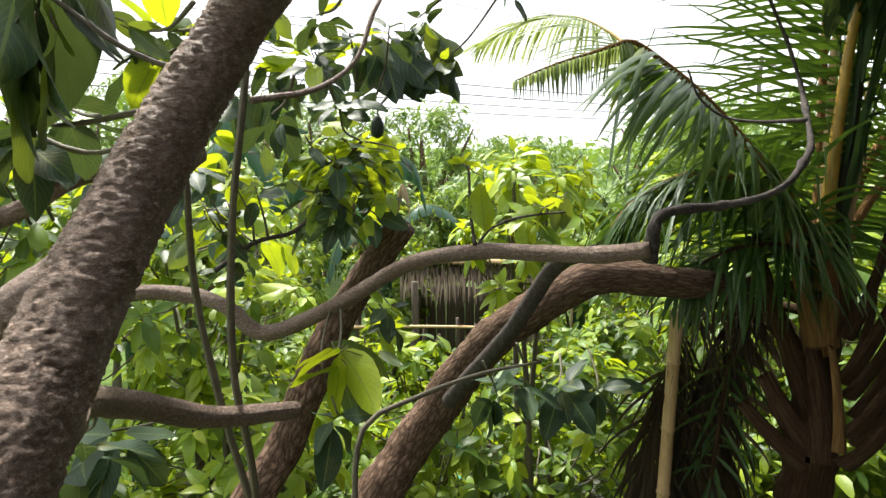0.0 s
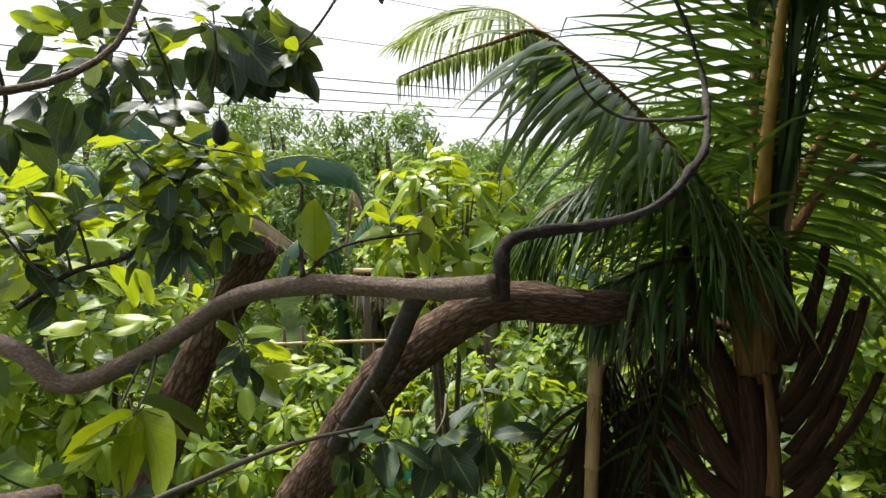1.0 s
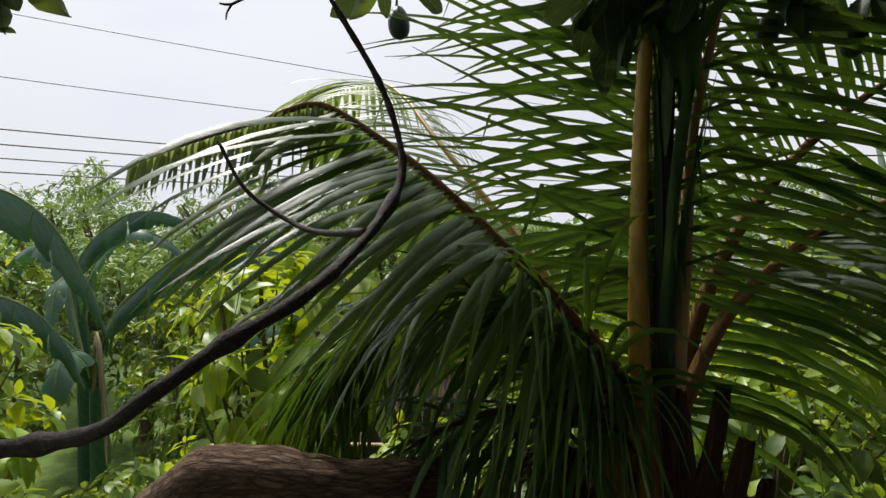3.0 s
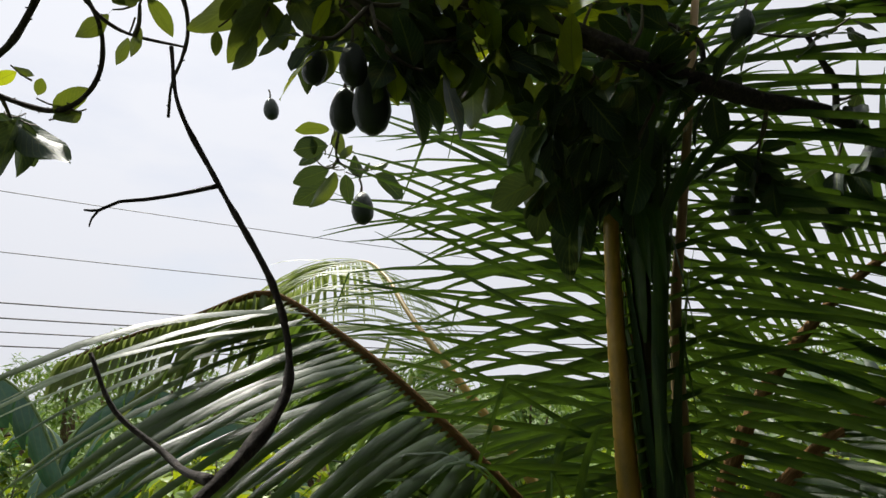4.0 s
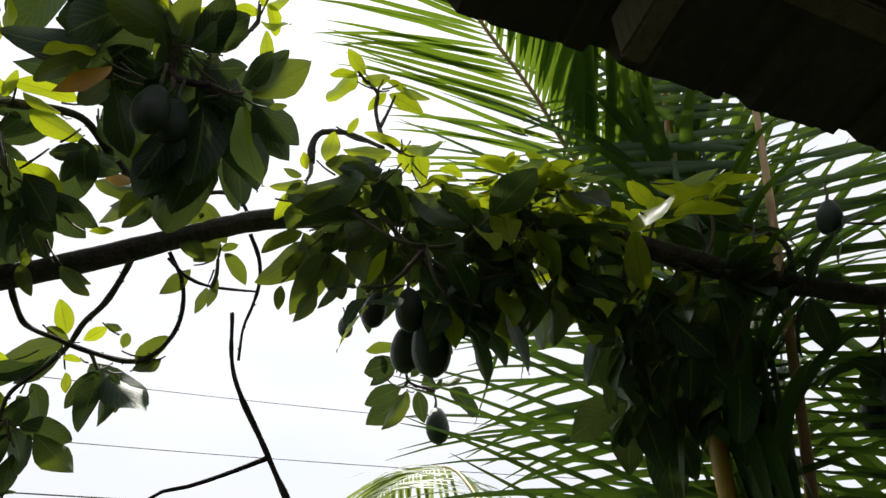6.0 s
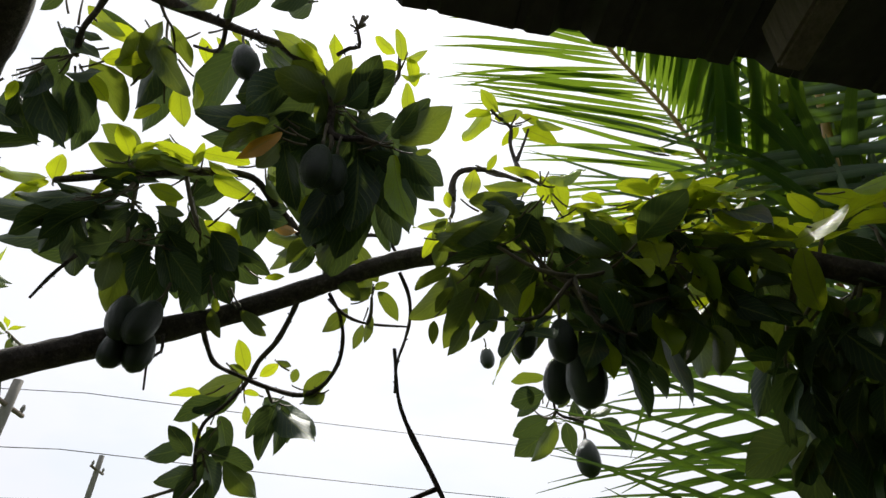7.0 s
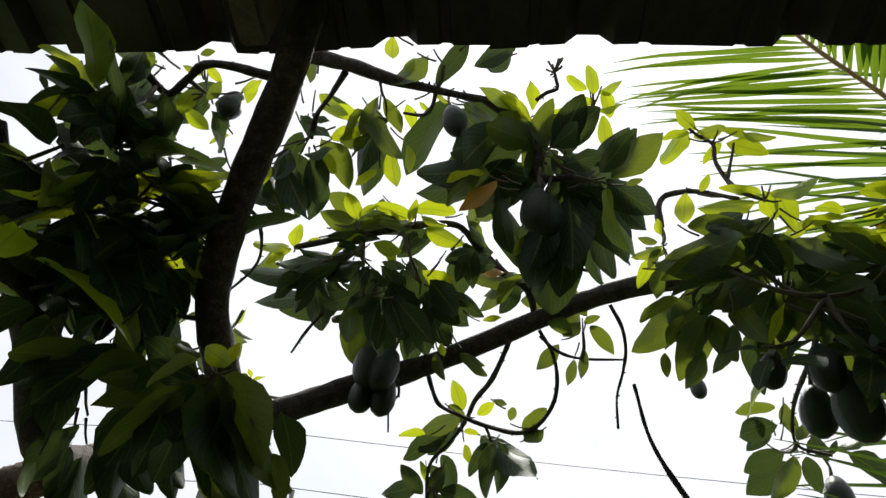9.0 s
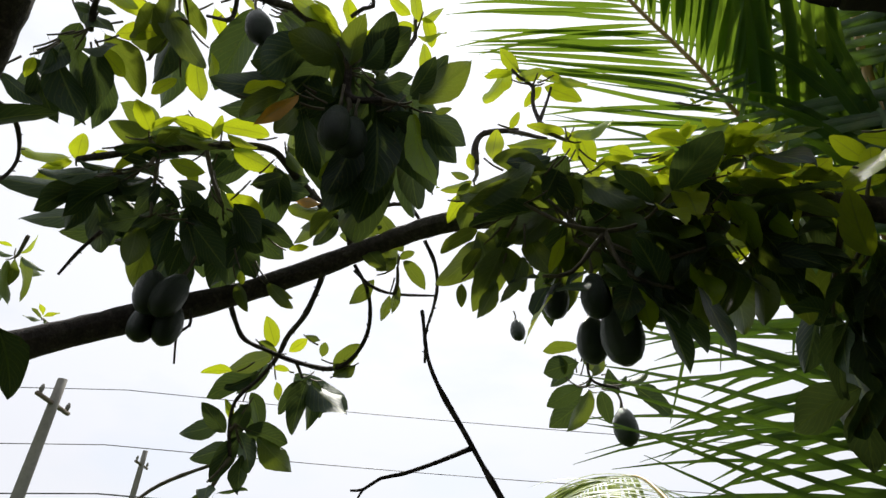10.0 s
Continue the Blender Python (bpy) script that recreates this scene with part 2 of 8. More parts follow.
CONCRETE = rough_material("concrete", [(0.3, (0.10, 0.095, 0.085)), (0.7, (0.18, 0.17, 0.155))], 3.0, (1, 1, 1), 0.9, 0.003)
EARTH = rough_material("earth_and_grass", [(0.34, (0.07, 0.05, 0.03)), (0.46, (0.06, 0.10, 0.022)), (0.6, (0.12, 0.19, 0.035)), (0.75, (0.20, 0.27, 0.06))], 0.35, (1, 1, 1), 0.95, 0.03, "Object", 14.0)
FRUIT = rough_material("avocado_skin", [(0.3, (0.006, 0.014, 0.009)), (0.6, (0.013, 0.028, 0.014)), (0.75, (0.035, 0.055, 0.024))], 40.0, (1, 1, 1), 0.34, 0.0015, "Object", 4.0, 0.4)
CABLE = rough_material("black_cable", [(0.3, (0.03, 0.03, 0.03)), (0.7, (0.06, 0.06, 0.06))], 5.0, (1, 1, 1), 0.6, 0.001)
TEAL = rough_material("turquoise_plastic", [(0.3, (0.05, 0.36, 0.32)), (0.7, (0.09, 0.48, 0.42))], 6.0, (1, 1, 1), 0.45, 0.001, "Object", 5.0, 0.5)


# ---- mesh tools ----
def mesh_of(name, verts, faces, uvs=None, smooth=True):
    me = bpy.data.meshes.new(name)
    me.from_pydata([tuple(v) for v in verts], [], [tuple(f) for f in faces])
    if uvs is not None:
        layer = me.uv_layers.new(name="UVMap")
        loops = np.empty(len(me.loops), dtype=np.int32)
        me.loops.foreach_get("vertex_index", loops)
        layer.data.foreach_set("uv", np.asarray(uvs, dtype=np.float32)[loops].ravel())
    if smooth:
        me.polygons.foreach_set("use_smooth", np.ones(len(me.polygons), dtype=bool))
    me.update()
    return me


def piece(name, me, mat, parent=None, label="", at=None, kind=""):
    """Links a mesh as one object, under a thing or a part."""
    if mat is not None and not me.materials:
        me.materials.append(mat)
    ob = new(name, me)
    if parent is not None:
        ob.parent = parent
    if at is not None:
        ob.matrix_basis = at
    return tagged(ob, label, kind=kind)


def part(name, bm, mat, parent, label=""):
    me = bpy.data.meshes.new(name)
    bm.to_mesh(me)
    bm.free()
    return piece(name, me, mat, parent, label)


def thing(name, label, category, group="", at=(0, 0, 0)):
    ob = tagged(new(name), label, category, group)
    ob.location = at
    return ob


def spline(points, step=0.05):
    """Points at even steps along a smooth curve through the given ones."""
    p = [np.array(q, dtype=float) for q in points]
    p = [2 * p[0] - p[1], *p, 2 * p[-1] - p[-2]]
    line = []
    for a, b, c, d in zip(p, p[1:], p[2:], p[3:]):
        n = max(2, int(np.linalg.norm(c - b) / step))
        for i in range(n):
            s = i / n
            line.append(0.5 * ((2 * b) + (c - a) * s + (2 * a - 5 * b + 4 * c - d) * s * s + (3 * b - a - 3 * c + d) * s ** 3))
    line.append(p[-2])
    return np.array(line)


def tube(points, radii, sides=10, step=0.05, rough=0.06, seed=0, straight=False, knots=0.0, scales=0.0):
    """A limb: a round mesh swept along the points with radii between them, uneven, closed at both ends, UV in metres."""
    line = np.array(points, dtype=float) if straight else spline(points, step)
    rng = np.random.default_rng(seed)
    seg = np.linalg.norm(np.diff(line, axis=0), axis=1)
    run = np.concatenate([[0], np.cumsum(seg)])
    given = np.array(points, dtype=float)
    marks = np.concatenate([[0], np.cumsum(np.linalg.norm(np.diff(given, axis=0), axis=1))])
    r = np.interp(run / run[-1], marks / marks[-1], np.broadcast_to(radii, len(given)) if np.ndim(radii) == 0 else radii)
    t = np.gradient(line, axis=0)
    t /= np.linalg.norm(t, axis=1)[:, None] + 1e-9
    ref = np.array([0, 0, 1.0]) if abs(t[0][2]) < 0.9 else np.array([1.0, 0, 0])
    u = np.cross(t[0], ref)
    u /= np.linalg.norm(u)
    verts, faces, uvs = [], [], []
    off = rng.uniform(0, 50, 3)
    for i in range(len(line)):
        u = u - t[i] * np.dot(u, t[i])
        u /= np.linalg.norm(u) + 1e-9
        w = np.cross(t[i], u)
        swell = 1 + knots * max(0.0, noise.noise((run[i] * 22 + off[0], off[1], 3)))
        for k in range(sides + 1):
            a = 2 * math.pi * (k % sides) / sides
            way = u * math.cos(a) + w * math.sin(a)
            q = line[i] + way * r[i]
            bump = 1 + rough * 1.8 * noise.noise(Vector(q * 7 + off)) + rough * noise.noise(Vector(q * 26 + off))
            flake = 0.0
            if scales:
                g = np.array((q[0], q[1], q[2]))
                g = g + 0.006 * np.array(noise.noise_vector(Vector(g * 45)))
                along = np.dot(g, t[i])
                g = g + t[i] * along * 0.7
                flake = scales * (0.7 - 2.0 * abs(noise.noise(Vector(g * 58))) + 0.6 * noise.noise(Vector(g * 120)))
            verts.append(line[i] + way * (r[i] * bump * swell + flake))
            uvs.append((k / sides * 2 * math.pi * max(0.004, r.mean()), run[i]))
    n = sides + 1
    for i in range(len(line) - 1):
        for k in range(sides):
            faces.append((i * n + k, i * n + k + 1, (i + 1) * n + k + 1, (i + 1) * n + k))
    for i, turn in ((0, -1), (len(line) - 1, 1)):
        ring = [i * n + k for k in range(sides)]
        faces.append(ring if turn > 0 else ring[::-1])
    return verts, faces, uvs


def limb(name, points, radii, mat, parent, label="", **more):
    v, f, uv = tube(points, radii, **more)
    return piece(name, mesh_of(name, v, f, uv), mat, parent, label)


def joined(parts):
    """One list of vertices, faces and UVs out of several."""
    verts, faces, uvs = [], [], []
    for v, f, uv in parts:
        base = len(verts)
        verts.extend(v)
        faces.extend([tuple(i + base for i in face) for face in f])
        uvs.extend(uv)
    return verts, faces, uvs


def blade(length, width, rows=6, cols=5, curl=0.3, fold=0.25, wave=0.06, stalk=0.15, blunt=0.5, seed=0):
    """A leaf along +y, upper side +z: oval outline with a point, folded at the midrib, curling down, wavy at the margin."""
    rng = random.Random(seed)
    verts, faces, uvs = [], [], []
    for i in range(rows + 1):
        s = 0.5 - 0.5 * math.cos(math.pi * i / rows) if rows > 3 else i / rows
        shape = math.sin(math.pi * min(1.0, s ** (0.62 + 0.5 * blunt))) ** 0.74
        if i in (0, rows):
            shape = 0.02
        drop = -curl * length * s * s
        for k in range(cols):
            c = 2 * k / (cols - 1) - 1
            edge = abs(c)
            ripple = wave * width * edge * math.sin(s * 9 + seed * 1.7 + (2 if c > 0 else 0)) + rng.uniform(-0.02, 0.02) * width * edge
            verts.append((c * shape * width / 2 * math.cos(fold * edge), length * (stalk + s * (1 - 0.12 * curl)), drop + fold * 0.5 * width * edge * shape + ripple))
            uvs.append((k / (cols - 1), s))
    for i in range(rows):
        for k in range(cols - 1):
            a = i * cols + k
            faces.append((a, a + 1, a + cols + 1, a + cols))
    if stalk:
        b, w = len(verts), 0.0022
        for y in (0, length * stalk * 1.15):
            verts += [(-w, y, -w), (w, y, -w), (0, y, w)]
            uvs += [(0.5, 0.5)] * 3
        for k in range(3):
            faces.append((b + k, b + (k + 1) % 3, b + 3 + (k + 1) % 3, b + 3 + k))
    return np.array(verts), faces, np.array(uvs)


def many(template, poses):
    """One mesh's arrays out of a template set at many 4 x 4 poses."""
    v, f, uv = template
    h = np.c_[v, np.ones(len(v))]
    m = np.asarray(poses)
    verts = np.einsum("nij,vj->nvi", m, h)[:, :, :3].reshape(-1, 3)
    faces = [tuple(i + k * len(v) for i in face) for k in range(len(m)) for face in f]
    return verts, faces, np.tile(uv, (len(m), 1))


def facing(place, way, up=(0, 0, 1), size=1.0, roll=0.0):
    """A 4 x 4 pose whose +y runs along way and whose +z leans to up."""
    y = np.array(way, dtype=float)
    y /= np.linalg.norm(y) + 1e-9
    z = np.array(up, dtype=float)
    z = z - y * np.dot(z, y)
    if np.linalg.norm(z) < 1e-3:
        z = np.cross(y, (1.0, 0.2, 0.1))
    z /= np.linalg.norm(z)
    x = np.cross(y, z)
    c, s = math.cos(roll), math.sin(roll)
    x, z = x * c + z * s, z * c - x * s
    m = np.eye(4)
    m[:3, 0], m[:3, 1], m[:3, 2], m[:3, 3] = x * size, y * size, z * size, place
    return m


AVO_LEAVES = [blade(1.0, 0.49 + 0.04 * (k % 3), 9, 5, 0.03 + 0.05 * k, 0.1 + 0.09 * (k % 4), 0.04 + 0.02 * (k % 3), 0.16, 0.55 + 0.12 * (k % 3), k) for k in range(7)]
SIMPLE_LEAVES = [blade(1.0, 0.42 + 0.05 * k, 4, 3, 0.15 + 0.12 * k, 0.3, 0.04, 0.12, 0.4, k) for k in range(4)]
LEAF_MESHES = {}


def leaf_mesh(mat, k):
    if (mat.name, k) not in LEAF_MESHES:
        v, f, uv = AVO_LEAVES[k]
        LEAF_MESHES[mat.name, k] = mesh_of("leaf", v, f, uv)
        LEAF_MESHES[mat.name, k].materials.append(mat)
    return LEAF_MESHES[mat.name, k]


def whorl_poses(place, axis, count, length, droop, rng, spread=1.0):
    """Leaf poses round the end of a shoot: in a spiral, the outer ones hanging."""
    ax = np.array(axis, dtype=float)
    ax /= np.linalg.norm(ax)
    ref = np.cross(ax, (0.3, 0.9, 0.2))
    ref /= np.linalg.norm(ref)
    other = np.cross(ax, ref)
    turn = rng.uniform(0, 6.28)
    poses = []
    for i in range(count):
        a = turn + i * 2.4 + rng.uniform(-0.35, 0.35)
        lift = radians(rng.uniform(38, 72) + 30 * (1 - i / max(1, count - 1))) * spread
        way = ax * math.cos(lift) + (ref * math.cos(a) + other * math.sin(a)) * math.sin(lift)
        way = way + np.array((0, 0, -1.0)) * droop * rng.uniform(0.4, 1.3)
        size = length * rng.uniform(0.62, 1.12) * (0.75 if i > count - 3 else 1.0)
        start = np.array(place) - ax * length * 0.4 * (1 - i / count) * rng.uniform(0.6, 1.1)
        up = ax * 0.6 + np.array((0, 0, 1.0)) + np.array([rng.uniform(-0.4, 0.4) for _ in range(3)])
        poses.append(facing(start, way, up, size, rng.uniform(-0.35, 0.35)))
    return poses

# ---- ends of the avocado tree's shoots: place, leaves, leaf length, share of young leaves, droop ----
OUTER_B = [(1.20, 2.09, 4.85, 7, 0.119, 0.05, 0.54), (1.36, 2.15, 4.83, 8, 0.129, 0.05, 0.54), (1.44, 2.20, 5.03, 8, 0.139, 0.3, 0.3), (1.53, 2.23, 5.10, 10, 0.108, 0.9, 0.3), (1.60, 2.26, 5.16, 8, 0.148, 0.9, 0.12), (1.47, 2.22, 5.08, 10, 0.115, 0.7, 0.3), (1.55, 2.28, 5.03, 8, 0.158, 0.3, 0.48), (1.56, 2.33, 4.94, 8, 0.148, 0.05, 0.54), (1.48, 2.23, 4.91, 8, 0.148, 0.05, 0.54), (1.41, 2.21, 4.83, 7, 0.129, 0, 0.54)]
FAR_SIDE = [(1.82, 2.41, 5.12, 7, 0.127, 0.9, 0.12), (1.95, 2.46, 5.18, 8, 0.127, 0.9, 0.12), (2.04, 2.49, 5.08, 5, 0.118, 0.4, 0.24), (1.73, 2.43, 4.90, 8, 0.147, 0.1, 0.54), (1.80, 2.38, 4.88, 6, 0.118, 0.3, 0.36), (1.80, 2.56, 4.83, 8, 0.157, 0, 0.72), (1.93, 2.61, 4.90, 8, 0.157, 0, 0.72), (1.66, 2.51, 4.85, 8, 0.147, 0, 0.66), (1.69, 2.60, 4.73, 8, 0.157, 0, 0.72), (1.89, 2.68, 4.74, 8, 0.157, 0, 0.72), (1.97, 2.46, 4.96, 8, 0.137, 0.2, 0.36), (2.10, 2.55, 4.93, 7, 0.127, 0.1, 0.42), (1.61, 2.35, 4.96, 8, 0.137, 0.3, 0.36)]
FAR_SIDE_B = [(1.68, 2.34, 5.08, 10, 0.105, 0.9, 0.25)]
EDGE_SIDE = [(2.27, 2.62, 5.13, 4, 0.11, 0, 1), (2.44, 2.60, 5.10, 5, 0.1, 0, 0.8), (2.53, 2.59, 5.13, 5, 0.1, 0, 0.8), (2.26, 2.70, 4.81, 6, 0.15, 0, 1.3), (2.28, 2.72, 4.72, 5, 0.15, 0, 1.3), (2.52, 2.75, 4.78, 6, 0.16, 0, 1.3), (2.67, 2.75, 4.87, 6, 0.15, 0, 1.2), (2.59, 2.70, 4.97, 5, 0.12, 0, 0.8)]
LEFT_SIDE = [(0.44, 1.05, 5.10, 7, 0.133, 0.2, 0.3), (0.45, 1.13, 5.11, 8, 0.143, 0.1, 0.3), (0.42, 1.08, 4.99, 8, 0.153, 0.05, 0.42), (0.45, 1.14, 5.02, 9, 0.153, 0.05, 0.42), (0.44, 1.21, 5.08, 8, 0.143, 0.05, 0.42), (0.44, 1.14, 4.91, 9, 0.153, 0.1, 0.48), (0.42, 1.22, 4.97, 9, 0.153, 0.15, 0.48), (0.41, 1.29, 5.02, 6, 0.143, 0.4, 0.3), (0.45, 1.09, 4.84, 4, 0.224, 0.9, 0.06), (0.37, 1.22, 4.88, 8, 0.153, 0.05, 0.48), (0.36, 1.30, 4.93, 8, 0.153, 0.1, 0.48), (0.33, 1.19, 4.80, 8, 0.153, 0.05, 0.48), (0.28, 1.34, 4.85, 8, 0.153, 0.1, 0.48)]
CORNER = [(-0.77, 1.04, 4.05, 6, 0.16, 0.1, 0.9), (-0.71, 1.52, 4.29, 7, 0.16, 0.2, 0.7), (-0.81, 1.59, 4.24, 6, 0.16, 0.15, 0.8), (-0.65, 1.54, 4.28, 6, 0.15, 0.2, 0.6), (-1.00, 1.62, 4.05, 7, 0.15, 0.1, 0.9), (-1.13, 1.53, 4.00, 7, 0.15, 0.1, 0.8), (-0.87, 1.34, 4.10, 6, 0.15, 0.1, 1), (-1.01, 1.72, 3.92, 6, 0.14, 0.2, 0.8)]
HIGH_FRONT = [(-0.19, 2.15, 4.42, 9, 0.13, 0.1, 0.5), (-0.09, 2.27, 4.36, 10, 0.14, 0.05, 0.6), (-0.01, 2.33, 4.33, 9, 0.14, 0.05, 0.6), (-0.28, 2.06, 4.29, 9, 0.13, 0.15, 0.5), (-0.41, 1.93, 4.30, 8, 0.13, 0.5, 0.4), (-0.46, 1.83, 4.22, 8, 0.13, 0.5, 0.5), (-0.36, 2.06, 4.17, 9, 0.14, 0.1, 0.7), (-0.18, 2.23, 4.23, 9, 0.13, 0.05, 0.8), (-0.40, 1.92, 4.41, 8, 0.13, 0.5, 0.3), (-0.46, 1.72, 4.29, 6, 0.12, 0.5, 0.4), (-0.47, 1.63, 4.09, 6, 0.13, 0.1, 1), (-0.21, 1.79, 4.41, 6, 0.12, 0.3, 0.4), (-0.30, 1.95, 4.36, 8, 0.12, 0.3, 0.4)]
HIGH_FRONT_B = [(0.25, 2.21, 4.57, 4, 0.11, 0.3, 0.8), (-0.41, 1.95, 4.20, 8, 0.13, 0.2, 0.6), (-0.09, 2.20, 4.46, 7, 0.12, 0.2, 0.4), (-0.30, 2.17, 4.20, 8, 0.13, 0.1, 0.8)]
LIME_FRONT = [(-0.51, 2.35, 4.00, 8, 0.14, 1, 0.5), (-0.42, 2.36, 3.91, 8, 0.14, 1, 0.5), (-0.34, 2.43, 4.03, 8, 0.13, 1, 0.4), (-0.28, 2.43, 3.93, 8, 0.14, 0.75, 0.7), (-0.24, 2.38, 3.83, 7, 0.13, 0.9, 0.7), (-0.50, 2.29, 3.84, 8, 0.14, 0.6, 0.7), (-0.39, 2.30, 3.73, 7, 0.14, 0.3, 0.9), (-0.31, 2.37, 3.75, 7, 0.14, 0.45, 0.9), (-0.56, 2.32, 3.71, 6, 0.13, 0.45, 0.7), (-0.66, 2.41, 3.89, 7, 0.14, 0.75, 0.6), (-0.19, 2.49, 3.99, 6, 0.13, 1, 0.5), (-0.44, 2.36, 4.08, 7, 0.13, 0.9, 0.5), (-0.74, 2.28, 3.85, 8, 0.15, 0.6, 0.7)]
LIME_FRONT_B = [(-0.80, 2.15, 3.92, 8, 0.15, 0.6, 0.7), (-0.92, 2.21, 3.79, 8, 0.15, 0.45, 0.7), (-0.84, 2.33, 3.68, 8, 0.15, 0.6, 0.6), (-0.87, 2.02, 3.94, 7, 0.15, 0.3, 0.9)]
LOW_FRONT = [(-0.32, 1.64, 3.20, 5, 0.17, 0, 1.2), (-0.77, 1.14, 3.40, 7, 0.17, 0.05, 1), (-0.77, 1.25, 3.35, 6, 0.16, 0.1, 1), (0.30, 2.02, 3.18, 8, 0.17, 0.05, 1.1), (0.44, 2.08, 3.11, 8, 0.17, 0.05, 1.1), (0.61, 2.13, 3.07, 7, 0.16, 0.1, 1), (-0.22, 2.30, 3.36, 6, 0.13, 0.6, 0.5), (0.20, 2.00, 3.10, 7, 0.16, 0.1, 1), (-0.20, 2.29, 3.29, 5, 0.12, 0.5, 0.5)]
TO_INNER = [(0.656, 2.174, 5.085), (0.659, 2.132, 5.168), (0.606, 2.078, 5.219), (0.587, 1.993, 5.258), (0.582, 1.911, 5.281), (0.532, 1.828, 5.253), (0.463, 1.748, 5.207), (0.367, 1.676, 5.177), (0.274, 1.637, 5.168)]
TO_MIDDLE = [(0.847, 1.678, 5.381), (0.881, 1.733, 5.354), (0.917, 1.78, 5.286), (0.903, 1.816, 5.22), (0.968, 1.846, 5.205)]
TO_RISER = [(0.688, 1.406, 5.318), (0.61, 1.43, 5.324), (0.533, 1.45, 5.329), (0.483, 1.479, 5.312)]
TO_PAIR = [(0.721, 1.467, 5.347), (0.665, 1.521, 5.387), (0.626, 1.565, 5.418), (0.585, 1.61, 5.418)]
TO_FRUIT = [(0.787, 1.578, 5.358), (0.744, 1.611, 5.363), (0.697, 1.63, 5.385), (0.644, 1.611, 5.41)]
TO_LEFT = [(0.645, 1.324, 5.237), (0.514, 1.209, 5.276), (0.453, 1.193, 5.257), (0.406, 1.182, 5.234), (0.41, 1.127, 5.245)]
FLOWER = [(0.932, 1.756, 5.394), (0.964, 1.755, 5.398), (0.984, 1.763, 5.402), (0.99, 1.749, 5.414), (0.994, 1.736, 5.424)]
SPRIG_UP = [(0.994, 1.847, 5.305), (0.994, 1.876, 5.377), (0.995, 1.908, 5.461), (1.011, 1.884, 5.485)]
LOOP = [(0.427, 2.018, 4.934), (0.415, 2.05, 4.91), (0.396, 2.107, 4.884), (0.394, 2.194, 4.884), (0.431, 2.263, 4.871), (0.515, 2.312, 4.854), (0.586, 2.315, 4.879), (0.644, 2.29, 4.937), (0.669, 2.242, 5.012), (0.659, 2.185, 5.072)]
LOOP_B = [(0.59, 2.148, 5.046), (0.553, 2.175, 5.023), (0.484, 2.214, 4.977), (0.409, 2.239, 4.94), (0.369, 2.253, 4.893), (0.324, 2.248, 4.84), (0.275, 2.224, 4.775), (0.262, 2.234, 4.703), (0.264, 2.254, 4.635)]
LOOP_C = [(0.668, 2.183, 5.086), (0.708, 2.155, 5.167), (0.736, 2.152, 5.197), (0.78, 2.159, 5.207), (0.825, 2.18, 5.197), (0.847, 2.209, 5.156)]
LOOP_D = [(0.847, 2.225, 5.113), (0.857, 2.262, 5.062), (0.846, 2.296, 5.014), (0.821, 2.32, 4.966), (0.791, 2.34, 4.916), (0.777, 2.362, 4.843)]
LOOP_E = [(0.661, 2.184, 5.054), (0.69, 2.226, 5.02), (0.737, 2.265, 5.004), (0.833, 2.321, 5.002)]
HOOK = [(0.405, 1.426, 5.092), (0.393, 1.456, 5.096), (0.376, 1.489, 5.072), (0.359, 1.51, 5.031), (0.344, 1.505, 4.988), (0.33, 1.471, 4.917)]
TENDRIL = [(0.434, 1.912, 4.875), (0.442, 1.914, 4.832), (0.432, 1.898, 4.807), (0.422, 1.916, 4.748)]
STRAP = [(0.378, 1.696, 4.974), (0.345, 1.684, 4.925), (0.317, 1.677, 4.874)]
SPRIG_STEM = [(1.22, 2.132, 5.245), (1.195, 2.169, 5.319), (1.175, 2.191, 5.411), (1.18, 2.186, 5.462), (1.157, 2.157, 5.483), (1.144, 2.136, 5.499)]
SPRIG_FORK = [(1.195, 2.169, 5.319), (1.211, 2.189, 5.393), (1.225, 2.196, 5.448)]
SPRIG_LOOP = [(1.03, 2.154, 5.239), (1.033, 2.144, 5.285), (1.052, 2.147, 5.323), (1.101, 2.17, 5.332), (1.144, 2.168, 5.304), (1.209, 2.164, 5.251)]
RIGHT_TWIG = [(2.543, 2.750, 4.922), (2.538, 2.718, 5.005), (2.497, 2.690, 5.067), (2.449, 2.651, 5.122)]
RIGHT_TWIG_B = [(2.098, 2.546, 4.939), (2.104, 2.521, 5.033), (2.047, 2.514, 5.085), (1.988, 2.497, 5.106)]
LIME_TWIG = [(-0.864, 2.136, 3.539), (-0.739, 2.232, 3.631), (-0.600, 2.300, 3.666), (-0.513, 2.332, 3.754), (-0.425, 2.381, 3.911), (-0.336, 2.427, 4.025)]
KNOT_TWIG = [(0.107, 1.820, 3.686), (0.156, 1.835, 3.743), (0.250, 1.870, 3.775), (0.407, 1.916, 3.788)]
KNOT_SPROUT = [(0.102, 1.811, 3.692), (0.090, 1.865, 3.785), (0.086, 1.936, 3.918)]
BUNCH_TWIG = [(1.313, 2.149, 4.951), (1.225, 2.415, 4.962), (1.117, 2.673, 4.952), (1.080, 2.786, 4.890), (1.144, 2.844, 4.869)]

